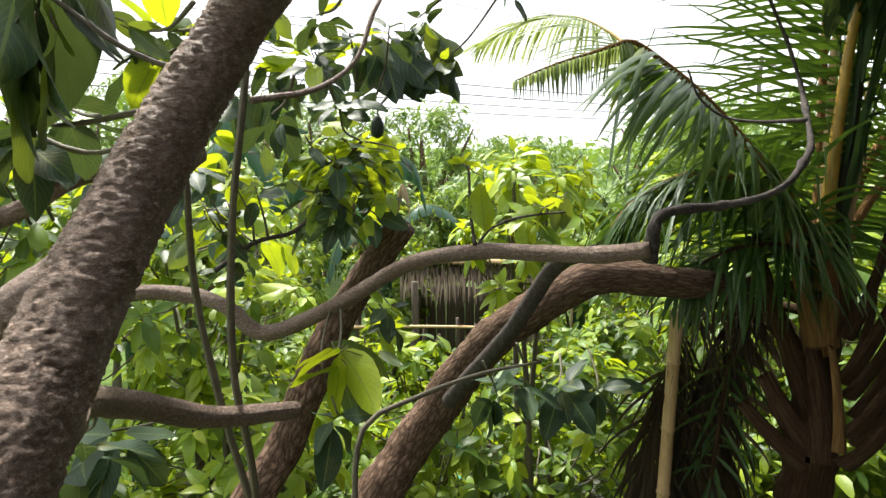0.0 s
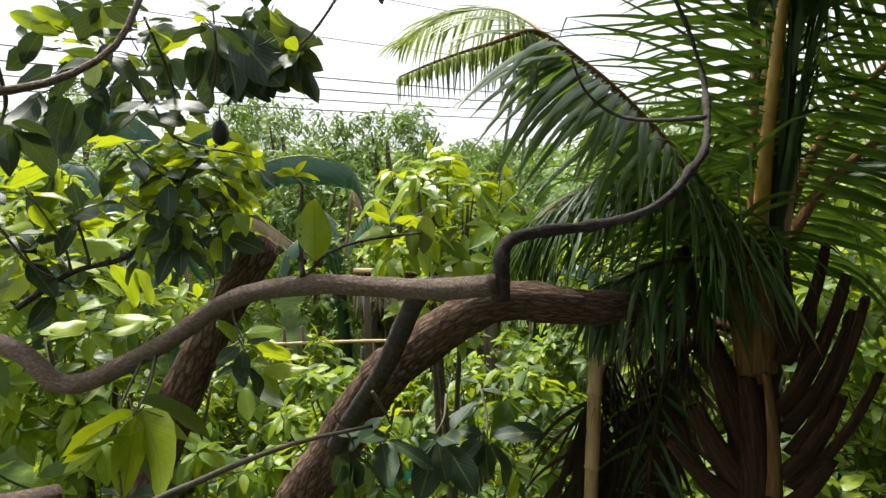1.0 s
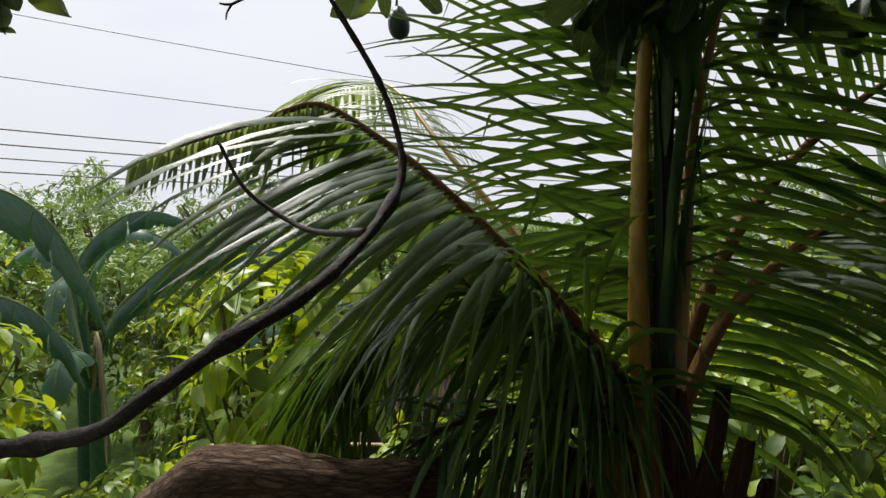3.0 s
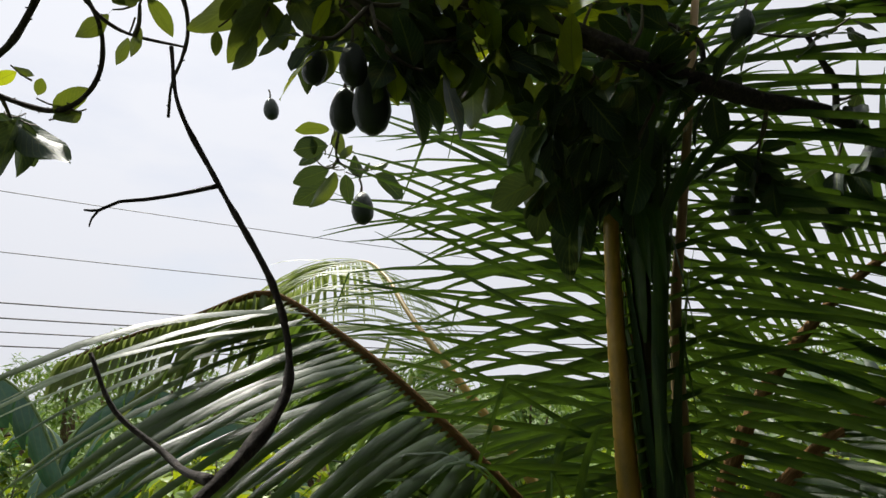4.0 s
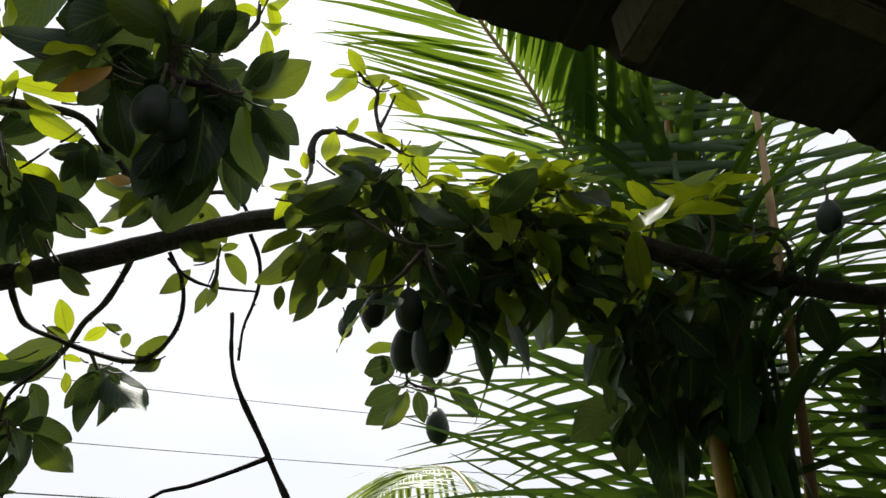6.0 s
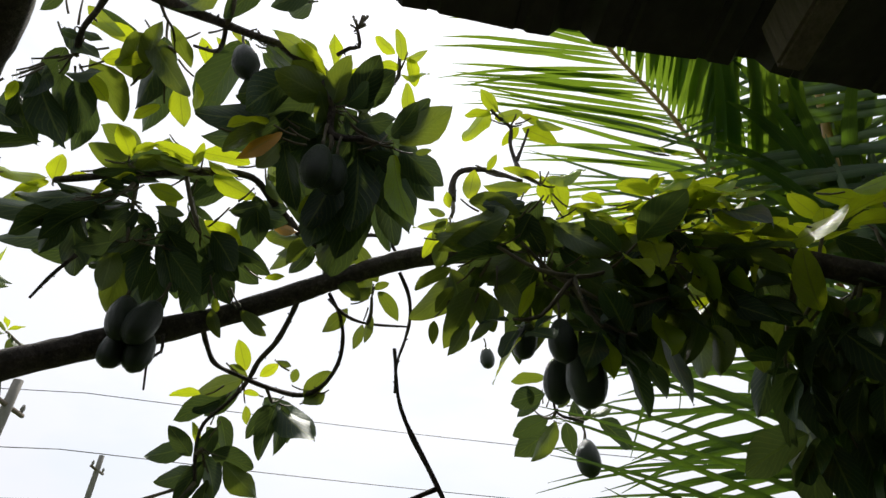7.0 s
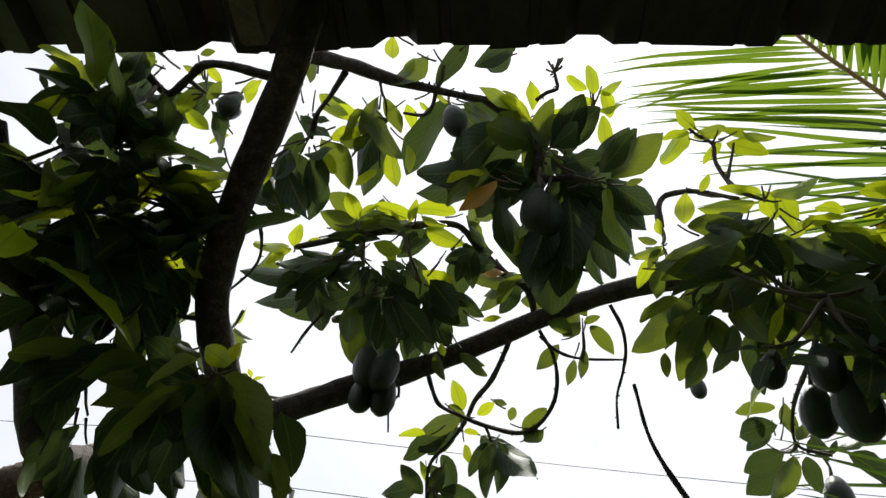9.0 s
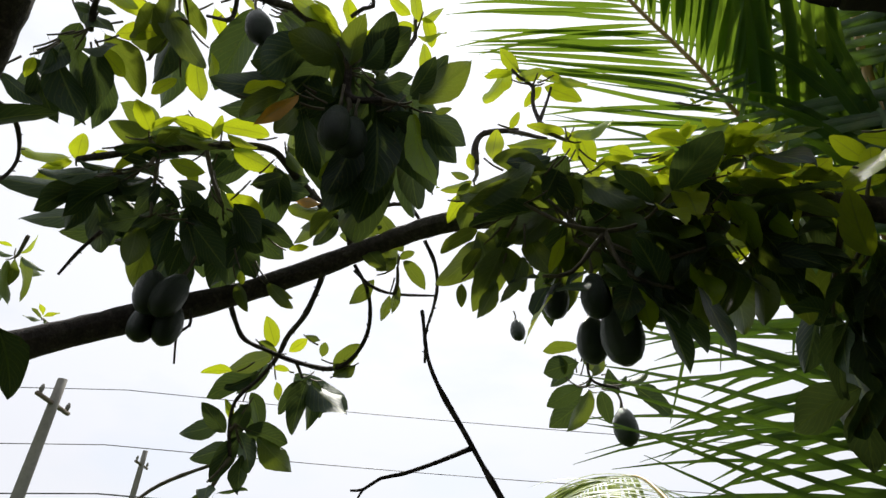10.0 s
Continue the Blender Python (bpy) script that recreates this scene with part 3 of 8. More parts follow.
# ---- ground ----
def build_ground():
    rng = np.random.default_rng(3)
    rings = [0.0, 1, 2, 3, 4, 5, 6, 7.5, 9, 11, 14, 18, 24, 32, 45, 65, 100, 160, 260, 450, 800, 1500, 3000]
    n = 72
    verts, faces = [(0, 6, 0)], []
    for r in rings[1:]:
        for k in range(n):
            a = 2 * math.pi * k / n
            x, y = r * math.cos(a), 6 + r * math.sin(a)
            verts.append((x, y, 0.09 * noise.noise((x * 0.7, y * 0.7, 0)) + 0.05 * noise.noise((x * 2.1, y * 2.1, 4)) if r < 60 else -0.02 * r ** 0.5 + 0.15))
    for k in range(n):
        faces.append((0, 1 + k, 1 + (k + 1) % n))
    for i in range(len(rings) - 2):
        for k in range(n):
            a, b = 1 + i * n + k, 1 + i * n + (k + 1) % n
            faces.append((a, a + n, b + n, b))
    me = mesh_of("ground", verts, faces)
    piece("ground", me, EARTH, label="earth overgrown with grass and weeds", kind="structure")


build_ground()

# ---- house: roof edge over the balcony, wall behind ----
EAVE = Vector((0.236, 0.955, 5.255))   # a point of the roof's lower edge
ALONG = Vector((0.808, 0.589, 0.0))    # along the edge
INTO = Vector((0.589, -0.808, 0.0))    # towards the house
RISE, PITCH_RIB, RIB_AT = 0.26, 0.356, 1.473


def house_box(name, a0, a1, d0, d1, z0, z1, mat, parent=None, label="", kind="", slope=0.0, bevel=0.006):
    """A box in the house's own directions: along the edge, inwards from it, up."""
    bm = bmesh.new()
    base = Vector((EAVE.x, EAVE.y, 0))
    vs = []
    for z in (z0, z1):
        for a, d in ((a0, d0), (a1, d0), (a1, d1), (a0, d1)):
            vs.append(bm.verts.new(base + ALONG * a + INTO * d + Vector((0, 0, z + slope * d))))
    for f in ((3, 2, 1, 0), (4, 5, 6, 7), (0, 1, 5, 4), (1, 2, 6, 5), (2, 3, 7, 6), (3, 0, 4, 7)):
        bm.faces.new([vs[i] for i in f])
    bmesh.ops.recalc_face_normals(bm, faces=bm.faces)
    if bevel:
        bmesh.ops.bevel(bm, geom=list(bm.edges), offset=bevel, segments=2, affect="EDGES")
    me = bpy.data.meshes.new(name)
    bm.to_mesh(me)
    bm.free()
    return piece(name, me, mat, parent, label, kind=kind)


def build_roof():
    roof = tagged(new("roof"), "rusty ribbed metal roof over the balcony", kind="structure")
    depth, thick, high = 2.6, 0.0035, 0.030
    for s in range(-2, 5):
        verts, faces = [], []
        left = RIB_AT + (s * 3 - 1.5) * PITCH_RIB
        profile = []
        for k in range(3):
            c = left + (k + 0.5) * PITCH_RIB
            profile += [(c - 0.5 * PITCH_RIB, 0), (c - 0.11, 0), (c - 0.105, 0.006), (c - 0.09, 0.006), (c - 0.085, 0), (c - 0.043, 0), (c - 0.02, high), (c + 0.02, high), (c + 0.043, 0), (c + 0.085, 0), (c + 0.09, 0.006), (c + 0.105, 0.006), (c + 0.11, 0)]
        profile.append((left + 3 * PITCH_RIB + 0.03, 0.004 if s < 4 else 0))
        rows = [0.0, 0.02, 0.6, 1.3, depth]
        rng = random.Random(s)
        for layer in (0, 1):
            for d in rows:
                for a, h in profile:
                    wob = 0.006 * noise.noise((a * 3, d * 2, s)) + (0.004 * noise.noise((a * 9, 5, s)) if d < 0.03 else 0)
                    verts.append(EAVE + ALONG * a + INTO * (d + wob) + Vector((0, 0, h + RISE * d + wob + layer * thick + 0.004 * (s % 2))))
        n, m = len(profile), len(rows)
        for i in range(m - 1):
            for k in range(n - 1):
                a = i * n + k
                faces.append((a, a + n, a + n + 1, a + 1))
                b = a + n * m
                faces.append((b, b + 1, b + n + 1, b + n))
        for k in range(n - 1):
            faces.append((k, k + 1, k + 1 + n * m, k + n * m))
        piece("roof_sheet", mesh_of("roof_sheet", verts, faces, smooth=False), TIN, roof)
    for d in (0.24, 0.95, 1.6):
        house_box("purlin", -2.6, 6.0, d, d + 0.05, EAVE.z - 0.085, EAVE.z - 0.006, WOOD, roof, "dark wooden purlin", slope=RISE)
    for a in (-1.6, -0.5, 0.55, 1.75, 2.75, 3.9, 5.0):
        house_box("rafter", a, a + 0.05, 0.12, 2.5, EAVE.z - 0.19, EAVE.z - 0.09, WOOD, roof, "dark wooden rafter", slope=RISE)


build_roof()
house_box("wall_house", -2.6, 6.2, 1.75, 1.9, 0.0, 5.68, PLASTER, None, "plain plastered house wall behind the balcony", "structure", bevel=0)
house_box("floor_balcony", -2.6, 6.2, 0.40, 1.75, 2.38, 2.52, CONCRETE, None, "bare concrete balcony slab", "structure")
house_box("wall_under", -2.6, 6.2, 0.55, 0.7, 0.0, 2.38, PLASTER, None, "plain plastered wall under the balcony", "structure", bevel=0)

# ---- avocado tree ----
tree = thing("avocado_tree", "avocado tree with scaly grey bark, glossy leaves and hanging fruit", "tree", at=(0, 0, 0))
MAIN = [(0.243, 1.652, 4.708), (0.262, 1.695, 4.739), (0.342, 1.844, 4.844), (0.44, 2.005, 4.95), (0.537, 2.1, 5.027), (0.651, 2.167, 5.091), (0.791, 2.197, 5.127), (0.932, 2.196, 5.125), (1.074, 2.31, 5.17), (1.276, 2.33, 5.145), (1.5, 2.38, 5.10), (1.74, 2.40, 5.03), (1.97, 2.47, 4.95), (2.26, 2.61, 4.92), (2.54, 2.75, 4.92), (2.77, 2.83, 4.79)]
TOP = [(0.678, 1.285, 5.278), (0.686, 1.337, 5.298), (0.705, 1.41, 5.33), (0.733, 1.489, 5.347), (0.776, 1.562, 5.358), (0.826, 1.636, 5.366), (0.856, 1.687, 5.381)]
BUTT = [(-0.55, 0.42, -0.05), (-0.53, 0.40, 1.6), (-0.46, 0.42, 2.9), (-0.42, 0.465, 3.5)]
NEAR = [(-0.442, 0.452, 3.40), (-0.44, 0.48, 3.62), (-0.441, 0.64, 3.78), (-0.417, 0.80, 3.95), (-0.35, 0.93, 4.14), (-0.28, 1.02, 4.28), (-0.14, 1.38, 4.55), (0.10, 1.55, 4.65), (0.29, 1.66, 4.71)]
RISER = [(0.28, 1.665, 4.69), (0.285, 1.59, 4.72), (0.32, 1.52, 4.79), (0.36, 1.44, 4.89), (0.51, 1.36, 5.03), (0.65, 1.31, 5.13), (0.77, 1.26, 5.20), (0.80, 1.24, 5.6)]
FORK = [(0.0, 1.46, 4.6), (0.26, 1.30, 4.56), (0.25, 1.21, 4.72), (0.25, 1.08, 4.89), (0.28, 0.98, 5.05)]
FORK_B = [(0.25, 1.24, 4.69), (0.24, 1.22, 4.82), (0.22, 1.24, 5.01), (0.3, 1.2, 5.15)]
ARC = [(-1.6, 1.95, 3.35), (-1.17, 2.03, 3.47), (-0.95, 2.08, 3.46), (-0.79, 2.03, 3.43), (-0.64, 2.0, 3.34), (-0.36, 1.97, 3.46), (-0.12, 1.91, 3.61), (0.11, 1.82, 3.67), (0.30, 1.74, 3.68), (0.44, 1.66, 3.69), (0.57, 1.57, 3.72)]
STICK = [(0.585, 1.60, 3.68), (0.592, 1.59, 3.80), (0.67, 1.63, 3.825), (0.80, 1.65, 3.835), (0.90, 1.62, 3.865), (0.96, 1.61, 3.905), (1.03, 1.67, 3.955), (1.10, 1.755, 4.0), (1.155, 1.86, 4.06), (1.20, 1.97, 4.14), (1.212, 2.03, 4.22), (1.17, 2.06, 4.36), (1.07, 2.05, 4.54), (1.01, 2.01, 4.67), (0.985, 2.01, 4.79)]
LIMB = [(-0.45, 2.75, 0.0), (-0.5, 2.75, 1.3), (-0.37, 2.79, 2.10), (-0.20, 2.87, 2.38), (0.05, 2.88, 2.76), (0.27, 2.72, 3.09), (0.56, 2.52, 3.37), (0.70, 2.44, 3.45), (1.02, 2.45, 3.42), (1.16, 2.51, 3.40), (1.26, 2.56, 3.385)]
STUMP = [(-0.6, 2.7, 0.9), (-0.89, 2.37, 2.22), (-0.74, 2.44, 2.62), (-0.52, 2.51, 3.14), (-0.36, 2.51, 3.41), (-0.17, 2.45, 3.68)]

limb("butt", BUTT, [0.16, 0.13, 0.085, 0.068], BARK, tree, "scaly grey-brown trunk", sides=18, step=0.05, rough=0.05, seed=1)
limb("trunk", NEAR, [0.062, 0.056, 0.051, 0.049, 0.046, 0.044, 0.040, 0.036, 0.034], BARK, tree, "scaly grey-brown trunk", sides=80, step=0.0042, rough=0.02, seed=1, knots=0.05, scales=0.0044)
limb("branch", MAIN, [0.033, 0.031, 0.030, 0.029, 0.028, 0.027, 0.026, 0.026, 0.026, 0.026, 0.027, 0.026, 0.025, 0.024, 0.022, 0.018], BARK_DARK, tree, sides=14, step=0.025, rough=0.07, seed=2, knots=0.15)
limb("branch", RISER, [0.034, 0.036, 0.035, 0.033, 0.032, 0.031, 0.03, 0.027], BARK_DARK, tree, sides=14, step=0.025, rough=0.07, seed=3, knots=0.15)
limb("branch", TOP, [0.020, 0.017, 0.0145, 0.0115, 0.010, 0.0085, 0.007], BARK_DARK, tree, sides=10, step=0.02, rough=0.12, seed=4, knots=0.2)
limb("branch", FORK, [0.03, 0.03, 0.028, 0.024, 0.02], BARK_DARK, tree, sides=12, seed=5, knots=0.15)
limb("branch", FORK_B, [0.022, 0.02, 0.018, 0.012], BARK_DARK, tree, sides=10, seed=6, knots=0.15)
limb("branch", ARC, [0.03, 0.028, 0.028, 0.028, 0.03, 0.027, 0.026, 0.026, 0.026, 0.025, 0.024], BARK, tree, "smooth bent branch", sides=14, step=0.02, rough=0.05, seed=7, knots=0.15)
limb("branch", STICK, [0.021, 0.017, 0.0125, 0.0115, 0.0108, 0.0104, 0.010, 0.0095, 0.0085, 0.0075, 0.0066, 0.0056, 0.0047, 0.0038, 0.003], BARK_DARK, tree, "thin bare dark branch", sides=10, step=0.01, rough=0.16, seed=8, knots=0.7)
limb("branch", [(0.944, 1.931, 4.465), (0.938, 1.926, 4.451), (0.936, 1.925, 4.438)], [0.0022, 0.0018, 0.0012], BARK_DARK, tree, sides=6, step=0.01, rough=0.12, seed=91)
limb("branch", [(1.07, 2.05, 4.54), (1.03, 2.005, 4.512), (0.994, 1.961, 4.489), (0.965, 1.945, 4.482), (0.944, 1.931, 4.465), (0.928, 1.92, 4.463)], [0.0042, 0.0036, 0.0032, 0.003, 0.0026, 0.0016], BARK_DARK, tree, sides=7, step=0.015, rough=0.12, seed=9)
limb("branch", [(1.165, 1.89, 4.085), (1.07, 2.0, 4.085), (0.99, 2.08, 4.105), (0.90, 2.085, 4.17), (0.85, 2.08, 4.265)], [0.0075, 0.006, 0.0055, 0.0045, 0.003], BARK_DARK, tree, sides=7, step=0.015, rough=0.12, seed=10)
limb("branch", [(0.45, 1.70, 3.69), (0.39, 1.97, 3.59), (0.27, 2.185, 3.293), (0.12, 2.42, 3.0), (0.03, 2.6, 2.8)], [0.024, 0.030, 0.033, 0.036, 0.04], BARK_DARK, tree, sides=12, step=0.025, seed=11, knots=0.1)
limb("branch", [(-0.46, 0.62, 3.70), (-0.53, 0.74, 3.62), (-0.64, 0.95, 3.56), (-0.66, 1.17, 3.45), (-0.58, 1.38, 3.32), (-0.43, 1.58, 3.245)], [0.034, 0.034, 0.032, 0.03, 0.028, 0.026], BARK, tree, "pruned side branch", sides=14, step=0.02, seed=12, knots=0.12)
limb("branch", [(-1.1, 1.05, 3.5), (-0.80, 1.27, 3.76), (-0.79, 1.47, 3.88), (-0.71, 1.66, 4.0)], [0.055, 0.052, 0.05, 0.048], BARK, tree, "sawn-off pale branch", sides=14, step=0.025, seed=13)
limb("branch", [(-1.7, 1.3, 3.65), (-1.17, 1.49, 3.81), (-1.04, 1.59, 3.90), (-0.94, 1.76, 3.96)], [0.03, 0.027, 0.025, 0.02], BARK, tree, sides=10, seed=14)
limb("branch", [(-0.47, 1.42, 4.3), (-0.47, 1.42, 4.16), (-0.53, 1.44, 3.81), (-0.57, 1.49, 3.41), (-0.55, 1.54, 3.03), (-0.6, 1.7, 2.4)], [0.006, 0.009, 0.010, 0.011, 0.012, 0.012], TWIG, tree, "slender upright shoot", sides=8, seed=15, knots=0.2)
limb("branch", [(-0.62, 1.4, 3.95), (-0.66, 1.5, 3.6), (-0.62, 1.55, 3.2), (-0.55, 1.6, 2.8)], [0.008, 0.01, 0.011, 0.012], TWIG, tree, "slender upright shoot", sides=8, seed=16, knots=0.2)
limb("branch", [(-0.46, 1.42, 4.11), (-0.33, 1.56, 4.15), (-0.24, 1.67, 4.24), (-0.20, 1.75, 4.38), (-0.15, 1.85, 4.5)], [0.009, 0.008, 0.0075, 0.007, 0.005], BARK, tree, sides=8, seed=17)
limb("branch", [(-0.23, 1.34, 3.05), (-0.21, 1.41, 3.27), (-0.07, 1.50, 3.32), (0.11, 1.57, 3.36), (0.29, 1.61, 3.38)], [0.008, 0.0075, 0.007, 0.006, 0.004], TWIG, tree, "thin green shoot", sides=7, seed=18)
limb("limb", LIMB, [0.2, 0.17, 0.13, 0.115, 0.108, 0.1, 0.085, 0.075, 0.068, 0.062, 0.055], BARK_RED, tree, "old reddish-brown furrowed limb", sides=20, step=0.03, rough=0.09, seed=19, knots=0.1)
limb("limb", STUMP, [0.12, 0.09, 0.085, 0.08, 0.07, 0.062], BARK_RED, tree, "sawn-off furrowed limb", sides=18, step=0.03, rough=0.09, seed=20)



def buds(path, thick, gap, seed):
    """Short blunt bud scars standing off a branchlet."""
    rng = np.random.default_rng(seed)
    line = spline(path, gap)
    made = []
    for k in range(1, len(line) - 1):
        way = rng.normal(0, 1, 3) + np.array((0, 0, 0.4))
        way /= np.linalg.norm(way)
        size = thick * rng.uniform(1.4, 2.4)
        made.append(tube([line[k], line[k] + way * size * 0.6, line[k] + way * size], [thick * 0.5, thick * 0.4, thick * 0.2], 5, 0.01, 0.1, k))
    return made


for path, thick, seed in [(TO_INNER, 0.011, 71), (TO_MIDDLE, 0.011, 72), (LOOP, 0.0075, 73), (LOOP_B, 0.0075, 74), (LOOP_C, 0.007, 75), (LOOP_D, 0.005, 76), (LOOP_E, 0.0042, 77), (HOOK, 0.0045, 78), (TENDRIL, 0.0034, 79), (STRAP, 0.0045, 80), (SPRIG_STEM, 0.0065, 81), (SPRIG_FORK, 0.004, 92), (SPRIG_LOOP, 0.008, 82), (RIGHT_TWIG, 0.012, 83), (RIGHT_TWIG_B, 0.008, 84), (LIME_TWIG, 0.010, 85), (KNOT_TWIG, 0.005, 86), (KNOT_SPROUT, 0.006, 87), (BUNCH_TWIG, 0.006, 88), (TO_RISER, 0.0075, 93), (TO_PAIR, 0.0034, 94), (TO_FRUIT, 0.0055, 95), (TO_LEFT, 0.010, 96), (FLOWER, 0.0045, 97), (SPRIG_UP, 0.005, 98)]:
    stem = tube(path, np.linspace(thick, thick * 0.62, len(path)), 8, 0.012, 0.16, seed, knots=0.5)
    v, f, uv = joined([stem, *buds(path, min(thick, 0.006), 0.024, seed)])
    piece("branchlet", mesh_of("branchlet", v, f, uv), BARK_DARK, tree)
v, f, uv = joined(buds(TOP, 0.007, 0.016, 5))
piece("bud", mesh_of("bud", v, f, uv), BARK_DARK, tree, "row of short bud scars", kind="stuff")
v, f, uv = joined([tube([(0.994, 1.736, 5.424), (0.994 + 0.02 * math.cos(k * 2.4), 1.736 + 0.012 * math.sin(k * 2.4), 5.432 + 0.004 * k)], [0.0022, 0.0035], 5, 0.01, 0.3, k) for k in range(9)])
piece("flower_head", mesh_of("flower_head", v, f, uv), TWIG, tree, "small dry flower head")

LINES = [np.array(spline(q, 0.04)) for q in (MAIN, NEAR[3:], RISER, TOP, FORK, FORK_B, ARC, STICK[:5], LIMB[3:], STUMP[2:], TO_INNER, TO_MIDDLE, LOOP, LOOP_B, LOOP_C, LOOP_D, LOOP_E, SPRIG_STEM, SPRIG_LOOP, SPRIG_UP, TO_RISER, TO_PAIR, TO_FRUIT, TO_LEFT, RIGHT_TWIG, LIME_TWIG, KNOT_TWIG, KNOT_SPROUT, BUNCH_TWIG)]
leaf_rng = random.Random(11)
LEFT = [330]


def nearest(p):
    best = None
    for line in LINES:
        d = np.linalg.norm(line - np.array(p), axis=1)
        i = int(d.argmin())
        if best is None or d[i] < best[0]:
            best = (d[i], line[i])
    return best[1]


def shoots(rows, fill=0.5, near=0.045, orange=0.0):
    """Leafy shoots of the avocado tree, each on its own twig: young lime leaves on top, old dark ones hanging below."""
    loose = {}
    more = []
    for x, y, z, n, length, young, droop in rows:
        if leaf_rng.random() < fill and n > 3:
            more.append((x + leaf_rng.gauss(0, near * 0.8), y + leaf_rng.gauss(0, near), z - near * 0.4 + leaf_rng.gauss(0, near * 0.7), max(3, n - 2), length * 0.95, young * 0.4, droop * 1.1))
    for x, y, z, n, length, young, droop in [*rows, *more]:
        p = np.array((x, y, z))
        start = nearest(p)
        gap = p - start
        far = np.linalg.norm(gap)
        way = gap / (far + 1e-6) * 0.7 + np.array((0, 0, 0.75)) + np.array([leaf_rng.uniform(-0.25, 0.25) for _ in range(3)])
        mid = (start + p) / 2 + np.array([leaf_rng.uniform(-0.1, 0.1) * far for _ in range(2)] + [leaf_rng.uniform(-0.22, 0.05) * far])
        if far > 0.45:
            start = p - gap / far * 0.22 - np.array((0, 0, 0.05))
            mid = (start + p) / 2 + np.array((0.01, 0.0, -0.012))
        v, f, uv = tube([start, mid, p], [0.0052, 0.0042, 0.0028], 6, 0.03, 0.15, leaf_rng.randint(0, 999), knots=0.3)
        twig = piece("twig", mesh_of("twig", v, f, uv), TWIG, tree)
        poses = whorl_poses(p, way, n, length, droop, leaf_rng)
        for i, m in enumerate(poses):
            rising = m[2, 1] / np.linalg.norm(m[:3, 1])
            # rising leaves get the backlit lime more often, hanging ones the shaded dark
            mat = LEAF_LIME if leaf_rng.random() < young * (0.45 + 0.85 * i / n + 1.0 * max(0.0, rising)) else LEAF_DARK
            if leaf_rng.random() < orange:
                mat = LEAF_ORANGE
            k = leaf_rng.randrange(7)
            if LEFT[0] > 0:
                piece("leaf", leaf_mesh(mat, k), mat, twig, at=Matrix([list(r) for r in m]))
                LEFT[0] -= 1
            else:
                loose.setdefault((mat.name, k), []).append(m)
    for (name, k), poses in loose.items():
        v, f, uv = many(AVO_LEAVES[k], poses)
        piece("foliage", mesh_of("foliage", v, f, uv), bpy.data.materials[name], tree, kind="stuff")


BALCONY = np.array((1.5, 1.1, 4.35))  # the leaves over the balcony turn their lower faces to it
FRONT = np.array((0.4, 0.3, 3.7))  # those in front of it to its nearer end


def spray(node, mat, rows, fill=0.0, seat=BALCONY):
    """Leaves of one shoot: base and tip of each blade, and its turn about the midrib; stalks run from the shoot's node."""
    p = np.array(node)
    start = nearest(p)
    gap = p - start
    far = np.linalg.norm(gap)
    if far > 0.3:
        start = p - gap / far * 0.2
    v, f, uv = tube([start, (start + p) / 2 + np.array((0.005, 0, -0.12 * min(far, 0.2))), p], [0.0055, 0.0045, 0.0035], 6, 0.03, 0.15, leaf_rng.randint(0, 999), knots=0.3)
    twig = piece("twig", mesh_of("twig", v, f, uv), TWIG, tree)
    poses, spare = [], []
    for bx, by, bz, tx, ty, tz, turn in rows:
        base, tip = np.array((bx, by, bz)), np.array((tx, ty, tz))
        for k in range(1 + (leaf_rng.random() < fill) + (leaf_rng.random() < fill - 0.6)):
            if k:
                shift = np.array([leaf_rng.gauss(0, 0.025) for _ in range(3)]) + (base - seat) * 0.035 * k - np.array((0, 0, 0.015))
                base, tip = base + shift, tip + shift + np.array([leaf_rng.gauss(0, 0.03) for _ in range(3)])
            way = tip - base
            size = np.linalg.norm(way) * 1.12
            foot = tip - way * 1.27
            (spare if k else poses).append(facing(foot, way, base - seat, size, radians(turn + leaf_rng.uniform(-8, 8))))
            reach = p - foot
            if np.linalg.norm(reach) > 0.03:
                hub = foot + reach * min(1.0, 0.05 / np.linalg.norm(reach))
                v, f, uv = tube([hub, (hub + foot) / 2 + np.array((0, 0, -0.004)), foot], [0.0026, 0.0022, 0.0019], 5, 0.03, 0.1, 3)
                piece("stalk", mesh_of("stalk", v, f, uv), TWIG, twig)
    loose = {}
    for i, m in enumerate(poses + spare):
        k = leaf_rng.randrange(7)
        if LEFT[0] > 0 and i < len(poses):
            piece("leaf", leaf_mesh(mat, k), mat, twig, at=Matrix([list(r) for r in m]))
            LEFT[0] -= 1
        else:
            loose.setdefault(k, []).append(m)
    for k, ms in loose.items():
        piece("foliage", mesh_of("foliage", *many(AVO_LEAVES[k], ms)), mat, tree, kind="stuff")


spray((0.914, 1.786, 5.266), LEAF_DARK, [(0.865, 1.71, 5.304, 0.781, 1.663, 5.206, 11), (0.947, 1.804, 5.283, 1.056, 1.817, 5.333, 11), (0.865, 1.835, 5.27, 0.72, 1.804, 5.249, 27), (0.871, 1.809, 5.229, 0.799, 1.76, 5.267, 11), (0.871, 1.851, 5.263, 0.806, 1.828, 5.196, 27), (0.885, 1.761, 5.286, 0.755, 1.767, 5.249, 11), (0.94, 1.817, 5.253, 0.965, 1.9, 5.207, 27), (0.929, 1.806, 5.303, 0.864, 1.799, 5.224, 27)], 1.4)
